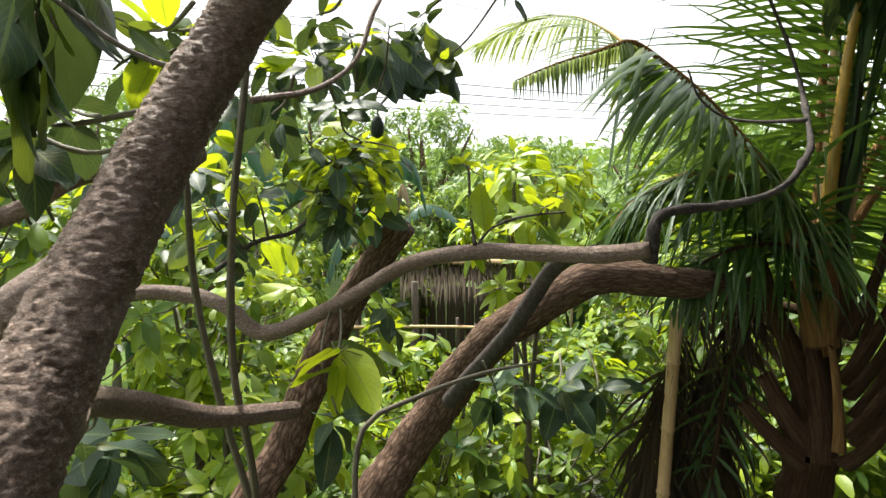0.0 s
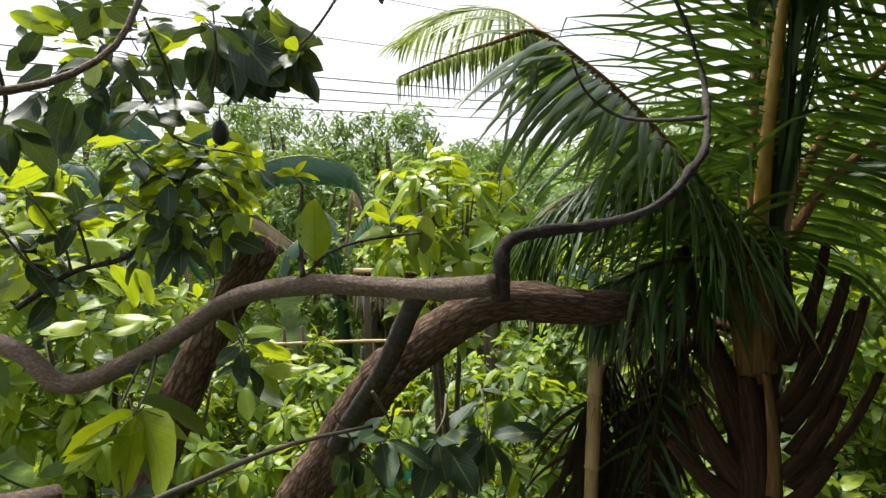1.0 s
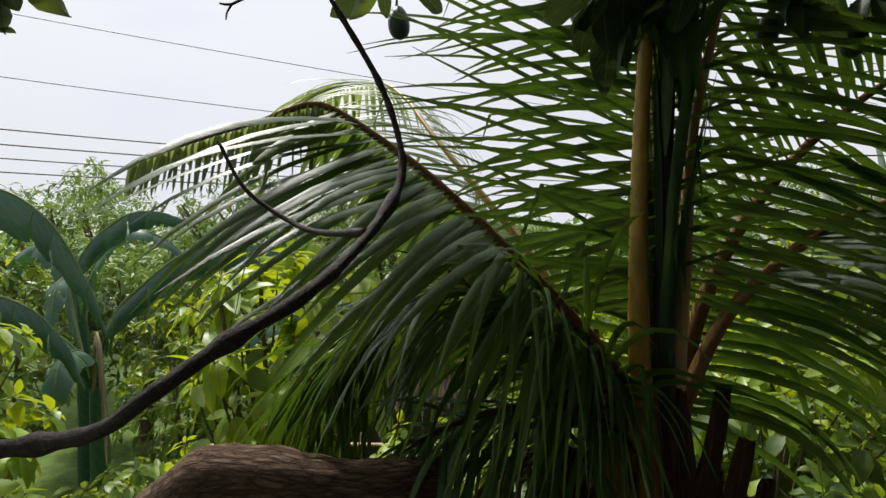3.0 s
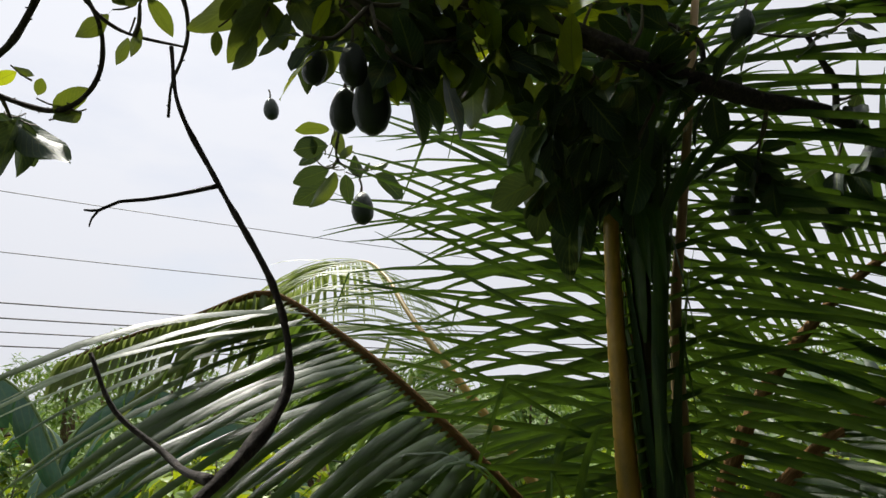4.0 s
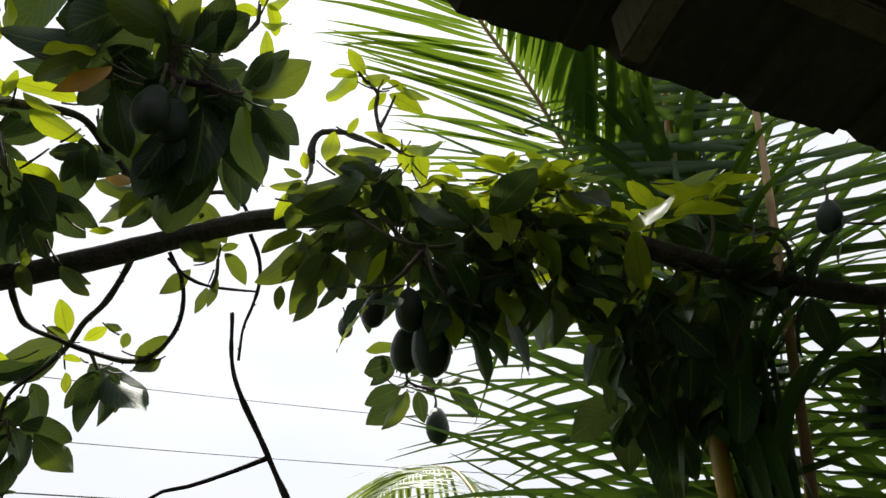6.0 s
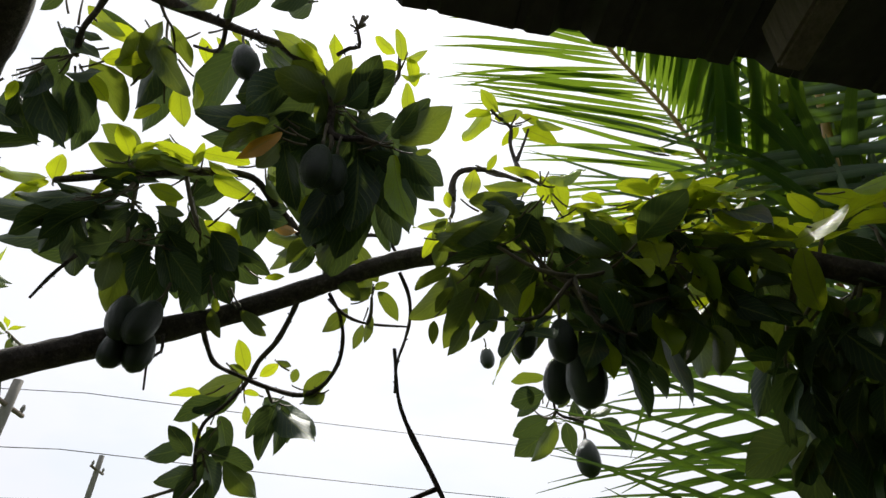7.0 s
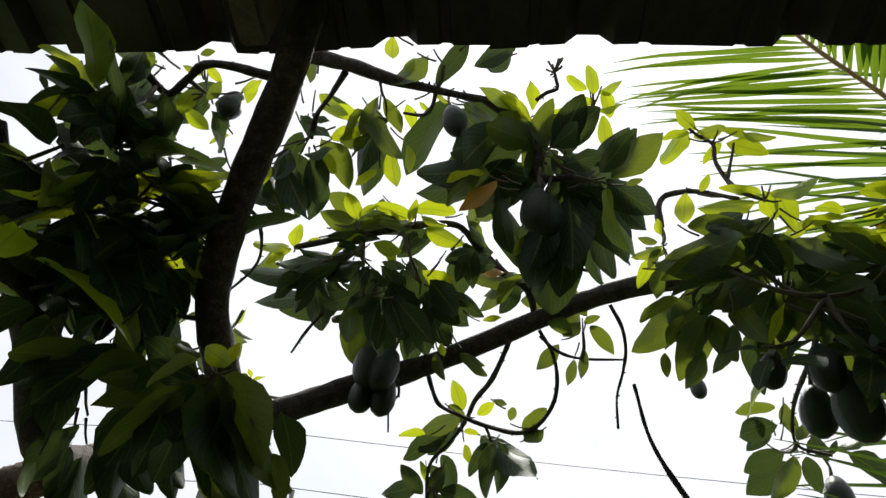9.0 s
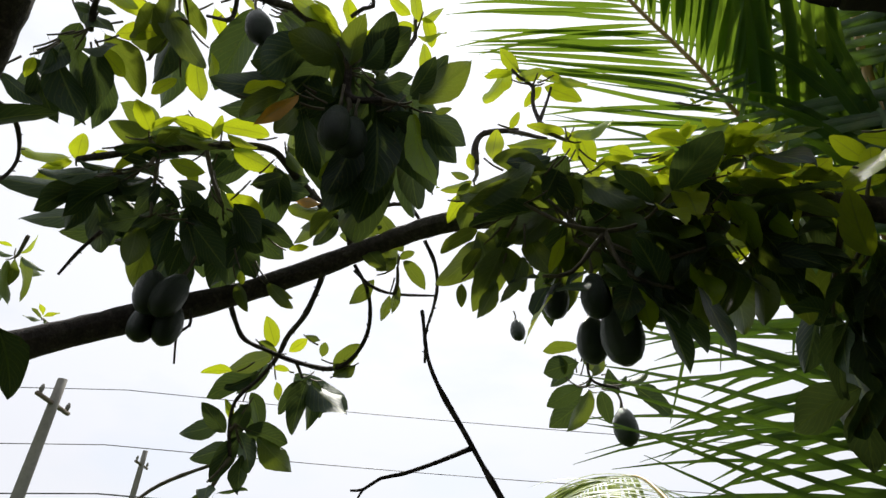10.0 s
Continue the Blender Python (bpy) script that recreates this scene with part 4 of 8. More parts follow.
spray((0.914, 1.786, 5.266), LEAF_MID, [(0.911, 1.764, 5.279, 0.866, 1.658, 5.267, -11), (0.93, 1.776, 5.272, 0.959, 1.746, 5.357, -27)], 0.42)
spray((0.992, 1.866, 5.201), LEAF_DARK, [(1.031, 1.863, 5.211, 1.114, 1.842, 5.243, 27), (1.011, 1.934, 5.232, 1.068, 2.02, 5.171, 27), (0.997, 1.908, 5.199, 0.993, 1.992, 5.044, 41), (0.941, 1.87, 5.17, 0.921, 1.94, 5.029, -27), (0.942, 1.852, 5.23, 0.955, 1.956, 5.161, 37), (0.968, 1.871, 5.183, 0.973, 1.951, 5.126, -27), (0.959, 1.835, 5.243, 1.04, 1.856, 5.237, 27), (0.935, 1.841, 5.207, 0.88, 1.853, 5.139, 27), (0.92, 1.876, 5.208, 0.905, 1.921, 5.1, 27)], 1.4)
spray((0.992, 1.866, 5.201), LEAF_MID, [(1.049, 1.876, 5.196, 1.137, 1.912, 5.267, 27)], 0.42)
spray((0.992, 1.866, 5.201), LEAF_LIME, [(1.025, 1.883, 5.152, 0.996, 1.96, 5.037, 63)], 0.0)
spray((0.896, 1.824, 5.179), LEAF_DARK, [(0.892, 1.862, 5.136, 0.848, 1.864, 5.01, -27), (0.887, 1.876, 5.14, 0.869, 1.933, 5.074, -37), (0.821, 1.778, 5.161, 0.776, 1.878, 5.099, 41), (0.784, 1.736, 5.245, 0.681, 1.661, 5.194, -37)], 1.4)
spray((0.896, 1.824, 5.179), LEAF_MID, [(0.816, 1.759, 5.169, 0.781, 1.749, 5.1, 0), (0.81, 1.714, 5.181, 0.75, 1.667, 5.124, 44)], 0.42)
spray((0.896, 1.824, 5.179), LEAF_LIME, [(0.837, 1.884, 5.124, 0.782, 1.889, 5.107, 27), (0.764, 1.675, 5.172, 0.837, 1.698, 5.188, -58)], 0.0)
spray((0.896, 1.824, 5.179), LEAF_ORANGE, [(0.844, 1.728, 5.164, 0.778, 1.704, 5.099, -60)], 0.0)
spray((0.906, 1.764, 5.36), LEAF_DARK, [(0.787, 1.69, 5.426, 0.857, 1.788, 5.396, -51)], 1.4)
spray((0.906, 1.764, 5.36), LEAF_MID, [(0.901, 1.724, 5.38, 0.893, 1.685, 5.393, 51)], 0.42)
spray((0.906, 1.764, 5.36), LEAF_LIME, [(0.904, 1.726, 5.367, 0.87, 1.625, 5.348, -58), (0.908, 1.778, 5.405, 0.931, 1.74, 5.447, 44), (0.885, 1.684, 5.359, 0.944, 1.738, 5.311, -44), (0.921, 1.801, 5.353, 0.975, 1.827, 5.404, -37), (0.932, 1.808, 5.349, 0.97, 1.807, 5.374, 27)], 0.0)
spray((0.994, 1.907, 5.461), LEAF_LIME, [(1.0, 1.905, 5.518, 1.038, 1.843, 5.541, 44), (0.994, 1.878, 5.511, 0.968, 1.831, 5.525, -27), (1.027, 1.89, 5.485, 1.084, 1.903, 5.479, 44), (1.0, 1.895, 5.472, 0.963, 1.858, 5.464, 11), (1.038, 1.885, 5.47, 1.026, 1.944, 5.449, -27), (1.006, 1.914, 5.461, 1.071, 1.928, 5.438, 60), (1.012, 1.923, 5.431, 0.991, 1.979, 5.376, -37)], 0.0)
spray((0.839, 1.544, 5.37), LEAF_DARK, [(0.884, 1.561, 5.418, 0.808, 1.554, 5.343, 27), (0.973, 1.61, 5.404, 0.875, 1.604, 5.401, -37)], 0.6)
spray((0.839, 1.544, 5.37), LEAF_MID, [(0.799, 1.523, 5.403, 0.725, 1.519, 5.341, -41)], 0.18)
spray((0.839, 1.544, 5.37), LEAF_LIME, [(0.788, 1.434, 5.381, 0.773, 1.455, 5.337, 0), (0.781, 1.504, 5.394, 0.736, 1.515, 5.362, -58)], 0.0)
spray((0.577, 1.588, 5.421), LEAF_DARK, [(0.492, 1.556, 5.44, 0.483, 1.504, 5.456, 44), (0.543, 1.599, 5.459, 0.48, 1.659, 5.313, -41), (0.69, 1.696, 5.482, 0.52, 1.743, 5.385, 41)], 0.3)
spray((0.577, 1.588, 5.421), LEAF_MID, [(0.486, 1.513, 5.323, 0.459, 1.635, 5.313, -41), (0.551, 1.581, 5.37, 0.634, 1.517, 5.403, -44), (0.627, 1.564, 5.421, 0.602, 1.647, 5.401, -37), (0.581, 1.553, 5.404, 0.556, 1.67, 5.34, 51), (0.499, 1.596, 5.353, 0.553, 1.582, 5.389, -44)], 0.09)
spray((0.577, 1.588, 5.421), LEAF_LIME, [(0.547, 1.55, 5.395, 0.509, 1.469, 5.417, 41), (0.54, 1.573, 5.378, 0.491, 1.519, 5.344, 41), (0.468, 1.517, 5.299, 0.456, 1.582, 5.292, -11), (0.543, 1.674, 5.389, 0.497, 1.728, 5.334, 37), (0.508, 1.661, 5.327, 0.455, 1.647, 5.302, 44), (0.621, 1.636, 5.475, 0.607, 1.684, 5.442, -27), (0.655, 1.683, 5.479, 0.644, 1.651, 5.486, -27), (0.72, 1.638, 5.455, 0.727, 1.673, 5.446, 44), (0.612, 1.667, 5.356, 0.616, 1.707, 5.293, -58)], 0.0)
spray((0.48, 1.475, 5.31), LEAF_DARK, [(0.459, 1.513, 5.291, 0.43, 1.575, 5.197, -37), (0.424, 1.461, 5.249, 0.39, 1.567, 5.161, 41), (0.391, 1.449, 5.23, 0.314, 1.526, 5.179, 51), (0.351, 1.427, 5.191, 0.355, 1.5, 5.161, 44), (0.461, 1.492, 5.278, 0.52, 1.527, 5.285, 58), (0.488, 1.463, 5.37, 0.507, 1.501, 5.367, 51), (0.443, 1.469, 5.335, 0.361, 1.497, 5.29, 27), (0.431, 1.491, 5.286, 0.376, 1.571, 5.232, -37), (0.423, 1.463, 5.284, 0.4, 1.48, 5.203, -27), (0.496, 1.397, 5.404, 0.446, 1.402, 5.383, -27), (0.51, 1.459, 5.333, 0.496, 1.428, 5.32, -27)], 0.6)
spray((0.48, 1.475, 5.31), LEAF_MID, [(0.577, 1.386, 5.436, 0.533, 1.395, 5.397, 44)], 0.18)
spray((0.48, 1.475, 5.31), LEAF_LIME, [(0.424, 1.435, 5.209, 0.392, 1.445, 5.188, 0), (0.55, 1.438, 5.373, 0.54, 1.511, 5.372, 44), (0.55, 1.369, 5.414, 0.549, 1.393, 5.413, 27)], 0.0)
spray((0.442, 1.241, 5.267), LEAF_DARK, [(0.43, 1.248, 5.311, 0.387, 1.22, 5.259, -11), (0.426, 1.273, 5.242, 0.44, 1.339, 5.172, -51), (0.314, 1.32, 5.187, 0.357, 1.365, 5.213, 44), (0.396, 1.193, 5.246, 0.372, 1.167, 5.206, -27), (0.419, 1.102, 5.279, 0.404, 1.113, 5.183, -27)], 0.9)
spray((0.442, 1.241, 5.267), LEAF_MID, [(0.452, 1.244, 5.247, 0.478, 1.251, 5.281, 27), (0.372, 1.366, 5.168, 0.328, 1.356, 5.144, -44), (0.439, 1.119, 5.267, 0.378, 1.105, 5.244, -37), (0.477, 1.189, 5.316, 0.488, 1.204, 5.337, -27)], 0.27)
spray((0.442, 1.241, 5.267), LEAF_LIME, [(0.44, 1.214, 5.311, 0.431, 1.176, 5.294, -37), (0.444, 1.218, 5.331, 0.435, 1.258, 5.324, 0), (0.426, 1.221, 5.265, 0.397, 1.217, 5.211, 11), (0.39, 1.232, 5.242, 0.383, 1.287, 5.229, 11), (0.41, 1.325, 5.23, 0.381, 1.301, 5.21, 44), (0.488, 1.306, 5.337, 0.448, 1.32, 5.313, 0), (0.501, 1.288, 5.28, 0.527, 1.312, 5.307, 27)], 0.0)
spray((0.435, 1.265, 4.997), LEAF_DARK, [(0.417, 1.299, 4.964, 0.406, 1.373, 4.903, -37), (0.386, 1.306, 4.979, 0.375, 1.389, 4.986, 37), (0.394, 1.257, 4.969, 0.345, 1.252, 4.921, 27), (0.399, 1.24, 5.065, 0.39, 1.183, 5.048, 27), (0.417, 1.214, 5.106, 0.412, 1.15, 5.078, 27), (0.401, 1.278, 4.982, 0.407, 1.294, 4.876, -27), (0.422, 1.148, 5.114, 0.437, 1.22, 5.116, 27), (0.418, 1.221, 5.024, 0.438, 1.27, 5.028, -27)], 0.9)
spray((0.435, 1.265, 4.997), LEAF_MID, [(0.447, 1.333, 5.032, 0.364, 1.29, 5.007, -27)], 0.27)
spray((0.435, 1.265, 4.997), LEAF_LIME, [(0.468, 1.325, 5.051, 0.385, 1.247, 5.061, -27), (0.401, 1.373, 4.952, 0.367, 1.399, 4.901, -37), (0.401, 1.244, 5.01, 0.358, 1.222, 4.972, 27)], 0.0)
spray((0.592, 1.395, 4.656), LEAF_DARK, [(0.624, 1.508, 4.622, 0.602, 1.576, 4.567, -37), (0.526, 1.391, 4.662, 0.493, 1.33, 4.68, 44), (0.528, 1.396, 4.61, 0.482, 1.414, 4.514, -27), (0.556, 1.422, 4.615, 0.603, 1.443, 4.461, 37), (0.535, 1.359, 4.613, 0.566, 1.356, 4.514, -27), (0.593, 1.438, 4.615, 0.525, 1.523, 4.48, 44)], 0.6)
spray((0.592, 1.395, 4.656), LEAF_MID, [(0.565, 1.391, 4.647, 0.553, 1.438, 4.514, 41), (0.564, 1.415, 4.654, 0.51, 1.508, 4.51, -44), (0.567, 1.422, 4.662, 0.659, 1.511, 4.547, -41), (0.569, 1.456, 4.634, 0.63, 1.513, 4.485, 51), (0.65, 1.495, 4.551, 0.674, 1.52, 4.484, -51), (0.609, 1.348, 4.653, 0.622, 1.282, 4.6, 51), (0.568, 1.376, 4.631, 0.525, 1.329, 4.583, -44), (0.571, 1.369, 4.68, 0.55, 1.328, 4.685, -44)], 0.18)
spray((0.592, 1.395, 4.656), LEAF_LIME, [(0.625, 1.392, 4.665, 0.637, 1.338, 4.671, 0), (0.593, 1.404, 4.673, 0.616, 1.404, 4.707, -27)], 0.0)
spray((-0.433, 1.853, 5.221), LEAF_MID, [(-0.411, 1.867, 5.222, -0.39, 1.927, 5.187, 58), (-0.46, 1.888, 5.229, -0.439, 1.962, 5.121, -63), (-0.422, 1.854, 5.203, -0.455, 1.892, 5.149, -51), (-0.413, 1.834, 5.213, -0.458, 1.787, 5.216, -58), (-0.427, 1.842, 5.188, -0.459, 1.891, 5.08, 63), (-0.485, 1.856, 5.187, -0.529, 1.883, 5.059, 63)], 0.18)
spray((-0.433, 1.853, 5.221), LEAF_LIME, [(-0.424, 1.861, 5.241, -0.373, 1.887, 5.285, 58), (-0.464, 1.843, 5.264, -0.489, 1.802, 5.272, 58)], 0.0)
spray((-0.43, 1.999, 5.071), LEAF_MID, [(-0.401, 1.998, 5.051, -0.395, 2.053, 5.015, 58), (-0.419, 1.985, 5.069, -0.43, 1.958, 5.092, 51), (-0.442, 1.996, 5.068, -0.442, 1.946, 5.058, -58), (-0.412, 2.008, 5.046, -0.439, 2.04, 4.998, 51)], 0.18)
spray((-0.43, 1.999, 5.071), LEAF_LIME, [(-0.416, 1.995, 5.073, -0.379, 2.016, 5.091, -58), (-0.448, 2.001, 5.092, -0.445, 1.981, 5.121, 44)], 0.0)
spray((0.272, 1.635, 5.165), LEAF_MID, [(0.232, 1.628, 5.171, 0.144, 1.615, 5.116, -47)], 0.48)
spray((0.272, 1.635, 5.165), LEAF_LIME, [(0.242, 1.624, 5.176, 0.228, 1.544, 5.129, -58), (0.255, 1.629, 5.161, 0.209, 1.595, 5.116, 58), (0.247, 1.645, 5.188, 0.287, 1.611, 5.23, -27), (0.286, 1.648, 5.176, 0.325, 1.691, 5.206, -58)], 0.0)
spray((0.429, 1.695, 5.207), LEAF_DARK, [(0.39, 1.661, 5.166, 0.449, 1.763, 5.204, -58)], 1.6)
spray((0.429, 1.695, 5.207), LEAF_MID, [(0.413, 1.712, 5.214, 0.347, 1.638, 5.252, 0), (0.431, 1.72, 5.209, 0.495, 1.71, 5.239, -27)], 0.48)
spray((0.429, 1.695, 5.207), LEAF_LIME, [(0.464, 1.671, 5.204, 0.464, 1.626, 5.251, 0), (0.468, 1.677, 5.214, 0.488, 1.701, 5.256, -44), (0.45, 1.702, 5.168, 0.407, 1.642, 5.111, 63)], 0.0)
spray((0.531, 1.802, 5.241), LEAF_DARK, [(0.499, 1.859, 5.269, 0.431, 1.861, 5.238, 27)], 1.6)
spray((0.531, 1.802, 5.241), LEAF_MID, [(0.519, 1.802, 5.246, 0.458, 1.739, 5.212, -44), (0.487, 1.763, 5.282, 0.492, 1.785, 5.258, 0)], 0.48)
spray((0.531, 1.802, 5.241), LEAF_LIME, [(0.535, 1.776, 5.247, 0.463, 1.713, 5.274, 44), (0.597, 1.868, 5.293, 0.54, 1.776, 5.279, 47), (0.555, 1.832, 5.229, 0.578, 1.934, 5.229, 27), (0.478, 1.811, 5.18, 0.444, 1.744, 5.167, -27), (0.453, 1.793, 5.187, 0.452, 1.824, 5.153, 0), (0.539, 1.776, 5.232, 0.571, 1.762, 5.274, 44), (0.561, 1.799, 5.25, 0.586, 1.86, 5.236, 44)], 0.0)
spray((0.462, 1.69, 5.109), LEAF_DARK, [(0.375, 1.629, 5.056, 0.349, 1.569, 4.962, 51), (0.393, 1.631, 5.079, 0.351, 1.566, 5.019, -51), (0.353, 1.646, 5.062, 0.328, 1.663, 4.963, -27), (0.37, 1.661, 5.077, 0.346, 1.715, 5.023, 51), (0.392, 1.686, 5.097, 0.377, 1.733, 5.072, 44), (0.417, 1.703, 5.133, 0.344, 1.654, 5.094, -51), (0.443, 1.725, 5.104, 0.359, 1.698, 5.082, -51), (0.469, 1.727, 5.081, 0.423, 1.727, 5.016, -27), (0.466, 1.683, 5.119, 0.433, 1.656, 5.13, 27)], 1.6)
spray((0.457, 1.742, 5.014), LEAF_DARK, [(0.408, 1.759, 5.047, 0.34, 1.713, 4.997, -27), (0.428, 1.791, 5.049, 0.36, 1.778, 4.997, -27), (0.446, 1.799, 5.032, 0.419, 1.801, 4.933, 27), (0.467, 1.787, 5.067, 0.443, 1.744, 5.099, 27), (0.449, 1.824, 5.061, 0.48, 1.882, 4.956, -27), (0.514, 1.816, 5.007, 0.572, 1.873, 4.924, -27)], 1.6)
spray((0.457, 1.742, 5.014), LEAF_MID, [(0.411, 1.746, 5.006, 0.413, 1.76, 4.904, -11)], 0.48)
spray((0.525, 1.858, 5.09), LEAF_DARK, [(0.47, 1.846, 5.117, 0.431, 1.83, 5.037, 27), (0.546, 1.876, 5.094, 0.596, 1.942, 5.019, -27), (0.555, 1.93, 5.089, 0.59, 1.992, 5.07, 11), (0.53, 1.941, 5.068, 0.481, 1.933, 4.98, 27), (0.484, 1.926, 5.073, 0.487, 2.027, 5.005, -27), (0.587, 1.879, 5.151, 0.649, 1.912, 5.167, 27), (0.616, 1.909, 5.16, 0.582, 1.926, 5.112, -27), (0.487, 1.855, 5.169, 0.465, 1.942, 5.086, 0)], 1.6)
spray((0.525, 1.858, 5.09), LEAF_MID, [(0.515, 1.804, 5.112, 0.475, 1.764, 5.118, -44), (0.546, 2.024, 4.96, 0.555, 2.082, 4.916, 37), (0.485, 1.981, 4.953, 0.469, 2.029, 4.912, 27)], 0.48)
spray((0.525, 1.858, 5.09), LEAF_LIME, [(0.532, 1.862, 5.124, 0.55, 1.965, 5.112, -41), (0.63, 1.988, 5.017, 0.667, 2.006, 5.025, -51), (0.547, 1.931, 4.949, 0.551, 1.939, 4.919, 0)], 0.0)
spray((0.587, 1.963, 5.287), LEAF_MID, [(0.607, 1.94, 5.283, 0.593, 2.001, 5.257, 51), (0.577, 1.972, 5.248, 0.57, 1.982, 5.179, -44), (0.613, 1.95, 5.316, 0.651, 1.986, 5.336, 44), (0.578, 1.965, 5.33, 0.588, 2.025, 5.278, -58)], 0.18)
spray((0.587, 1.963, 5.287), LEAF_ORANGE, [(0.629, 2.052, 5.194, 0.584, 2.002, 5.185, -44)], 0.0)
spray((0.668, 2.118, 5.176), LEAF_DARK, [(0.63, 2.117, 5.178, 0.59, 2.115, 5.093, -27), (0.696, 2.128, 5.21, 0.624, 2.073, 5.182, -44)], 0.6)
spray((0.668, 2.118, 5.176), LEAF_MID, [(0.668, 2.077, 5.18, 0.587, 2.063, 5.13, 51), (0.619, 2.087, 5.181, 0.531, 2.09, 5.119, -51), (0.672, 2.14, 5.169, 0.751, 2.175, 5.144, 27), (0.754, 2.154, 5.171, 0.768, 2.237, 5.108, 37), (0.701, 2.16, 5.101, 0.744, 2.208, 5.046, 0), (0.697, 2.111, 5.218, 0.76, 2.158, 5.198, -51), (0.641, 2.088, 5.186, 0.538, 2.042, 5.191, -51)], 0.18)
spray((0.762, 2.234, 5.062), LEAF_MID, [(0.682, 2.236, 5.04, 0.626, 2.239, 4.982, -37), (0.796, 2.22, 5.057, 0.822, 2.282, 5.01, -27), (0.75, 2.258, 5.015, 0.733, 2.269, 4.951, -44), (0.751, 2.232, 5.09, 0.718, 2.209, 5.036, -27), (0.772, 2.231, 5.084, 0.814, 2.233, 5.1, -27)], 0.18)
spray((0.348, 2.254, 4.912), LEAF_DARK, [(0.263, 2.279, 4.869, 0.191, 2.19, 4.793, 37), (0.296, 2.293, 4.89, 0.21, 2.28, 4.821, -44), (0.256, 2.271, 4.854, 0.223, 2.222, 4.811, -27)], 0.3)
spray((0.348, 2.254, 4.912), LEAF_MID, [(0.339, 2.254, 4.902, 0.239, 2.21, 4.863, -37), (0.338, 2.212, 4.925, 0.358, 2.268, 4.907, -27)], 0.09)
spray((0.348, 2.254, 4.912), LEAF_LIME, [(0.364, 2.239, 4.926, 0.34, 2.216, 5.003, 11), (0.278, 2.18, 4.843, 0.232, 2.127, 4.838, 44), (0.408, 2.26, 4.906, 0.451, 2.272, 4.937, 0), (0.371, 2.25, 4.859, 0.403, 2.274, 4.862, -27), (0.32, 2.314, 4.843, 0.338, 2.317, 4.794, -27)], 0.0)
spray((0.414, 2.314, 4.846), LEAF_DARK, [(0.362, 2.358, 4.852, 0.313, 2.347, 4.769, 27), (0.423, 2.321, 4.831, 0.375, 2.326, 4.705, 37), (0.408, 2.368, 4.846, 0.388, 2.411, 4.732, -44), (0.396, 2.358, 4.851, 0.507, 2.398, 4.742, 37), (0.409, 2.402, 4.843, 0.378, 2.441, 4.775, 27)], 0.3)
spray((0.559, 2.329, 4.86), LEAF_MID, [(0.53, 2.314, 4.848, 0.576, 2.335, 4.923, -27), (0.565, 2.342, 4.862, 0.533, 2.306, 4.815, -37), (0.501, 2.286, 4.885, 0.526, 2.266, 4.915, 0), (0.467, 2.252, 4.935, 0.491, 2.279, 4.925, 27)], 0.09)
spray((0.28, 2.234, 4.716), LEAF_DARK, [(0.216, 2.241, 4.726, 0.143, 2.187, 4.682, -27), (0.235, 2.238, 4.706, 0.198, 2.181, 4.767, 0), (0.263, 2.287, 4.809, 0.283, 2.346, 4.727, -27), (0.276, 2.284, 4.713, 0.346, 2.365, 4.694, -27), (0.296, 2.25, 4.764, 0.254, 2.248, 4.677, 27), (0.239, 2.292, 4.703, 0.307, 2.323, 4.604, -27), (0.268, 2.256, 4.678, 0.246, 2.221, 4.574, 27), (0.26, 2.246, 4.662, 0.173, 2.212, 4.63, -27), (0.279, 2.277, 4.638, 0.247, 2.309, 4.561, 37)], 0.3)
spray((0.28, 2.234, 4.716), LEAF_MID, [(0.312, 2.299, 4.685, 0.366, 2.37, 4.61, 27)], 0.09)
spray((0.28, 2.234, 4.716), LEAF_LIME, [(0.242, 2.245, 4.737, 0.241, 2.224, 4.786, 44)], 0.0)
spray((1.262, 2.145, 5.209), LEAF_LIME, [(1.254, 2.141, 5.229, 1.194, 2.086, 5.239, 58), (1.238, 2.113, 5.189, 1.136, 2.125, 5.215, -47), (1.121, 2.079, 5.243, 1.102, 2.091, 5.175, 0), (1.284, 2.168, 5.233, 1.298, 2.228, 5.181, -27), (1.286, 2.126, 5.202, 1.37, 2.131, 5.173, 47), (1.157, 2.078, 5.241, 1.182, 2.069, 5.267, 27), (1.315, 2.186, 5.137, 1.392, 2.151, 5.139, -51), (1.327, 2.172, 5.134, 1.381, 2.171, 5.089, -51), (1.303, 2.149, 5.199, 1.347, 2.134, 5.201, -27), (1.266, 2.14, 5.223, 1.262, 2.199, 5.192, 27)], 0.0)
spray((1.036, 2.131, 5.171), LEAF_MID, [(1.024, 2.121, 5.177, 0.988, 2.11, 5.194, -27), (1.037, 2.103, 5.137, 1.0, 2.104, 5.102, 27), (1.03, 2.154, 5.171, 1.0, 2.136, 5.153, -27), (1.029, 2.133, 5.11, 0.984, 2.148, 5.053, 27)], 0.18)
spray((1.036, 2.131, 5.171), LEAF_LIME, [(1.011, 2.145, 5.147, 0.949, 2.152, 5.096, 27), (1.04, 2.119, 5.195, 1.041, 2.082, 5.215, -27), (1.037, 2.105, 5.146, 0.977, 2.092, 5.115, -44)], 0.0)
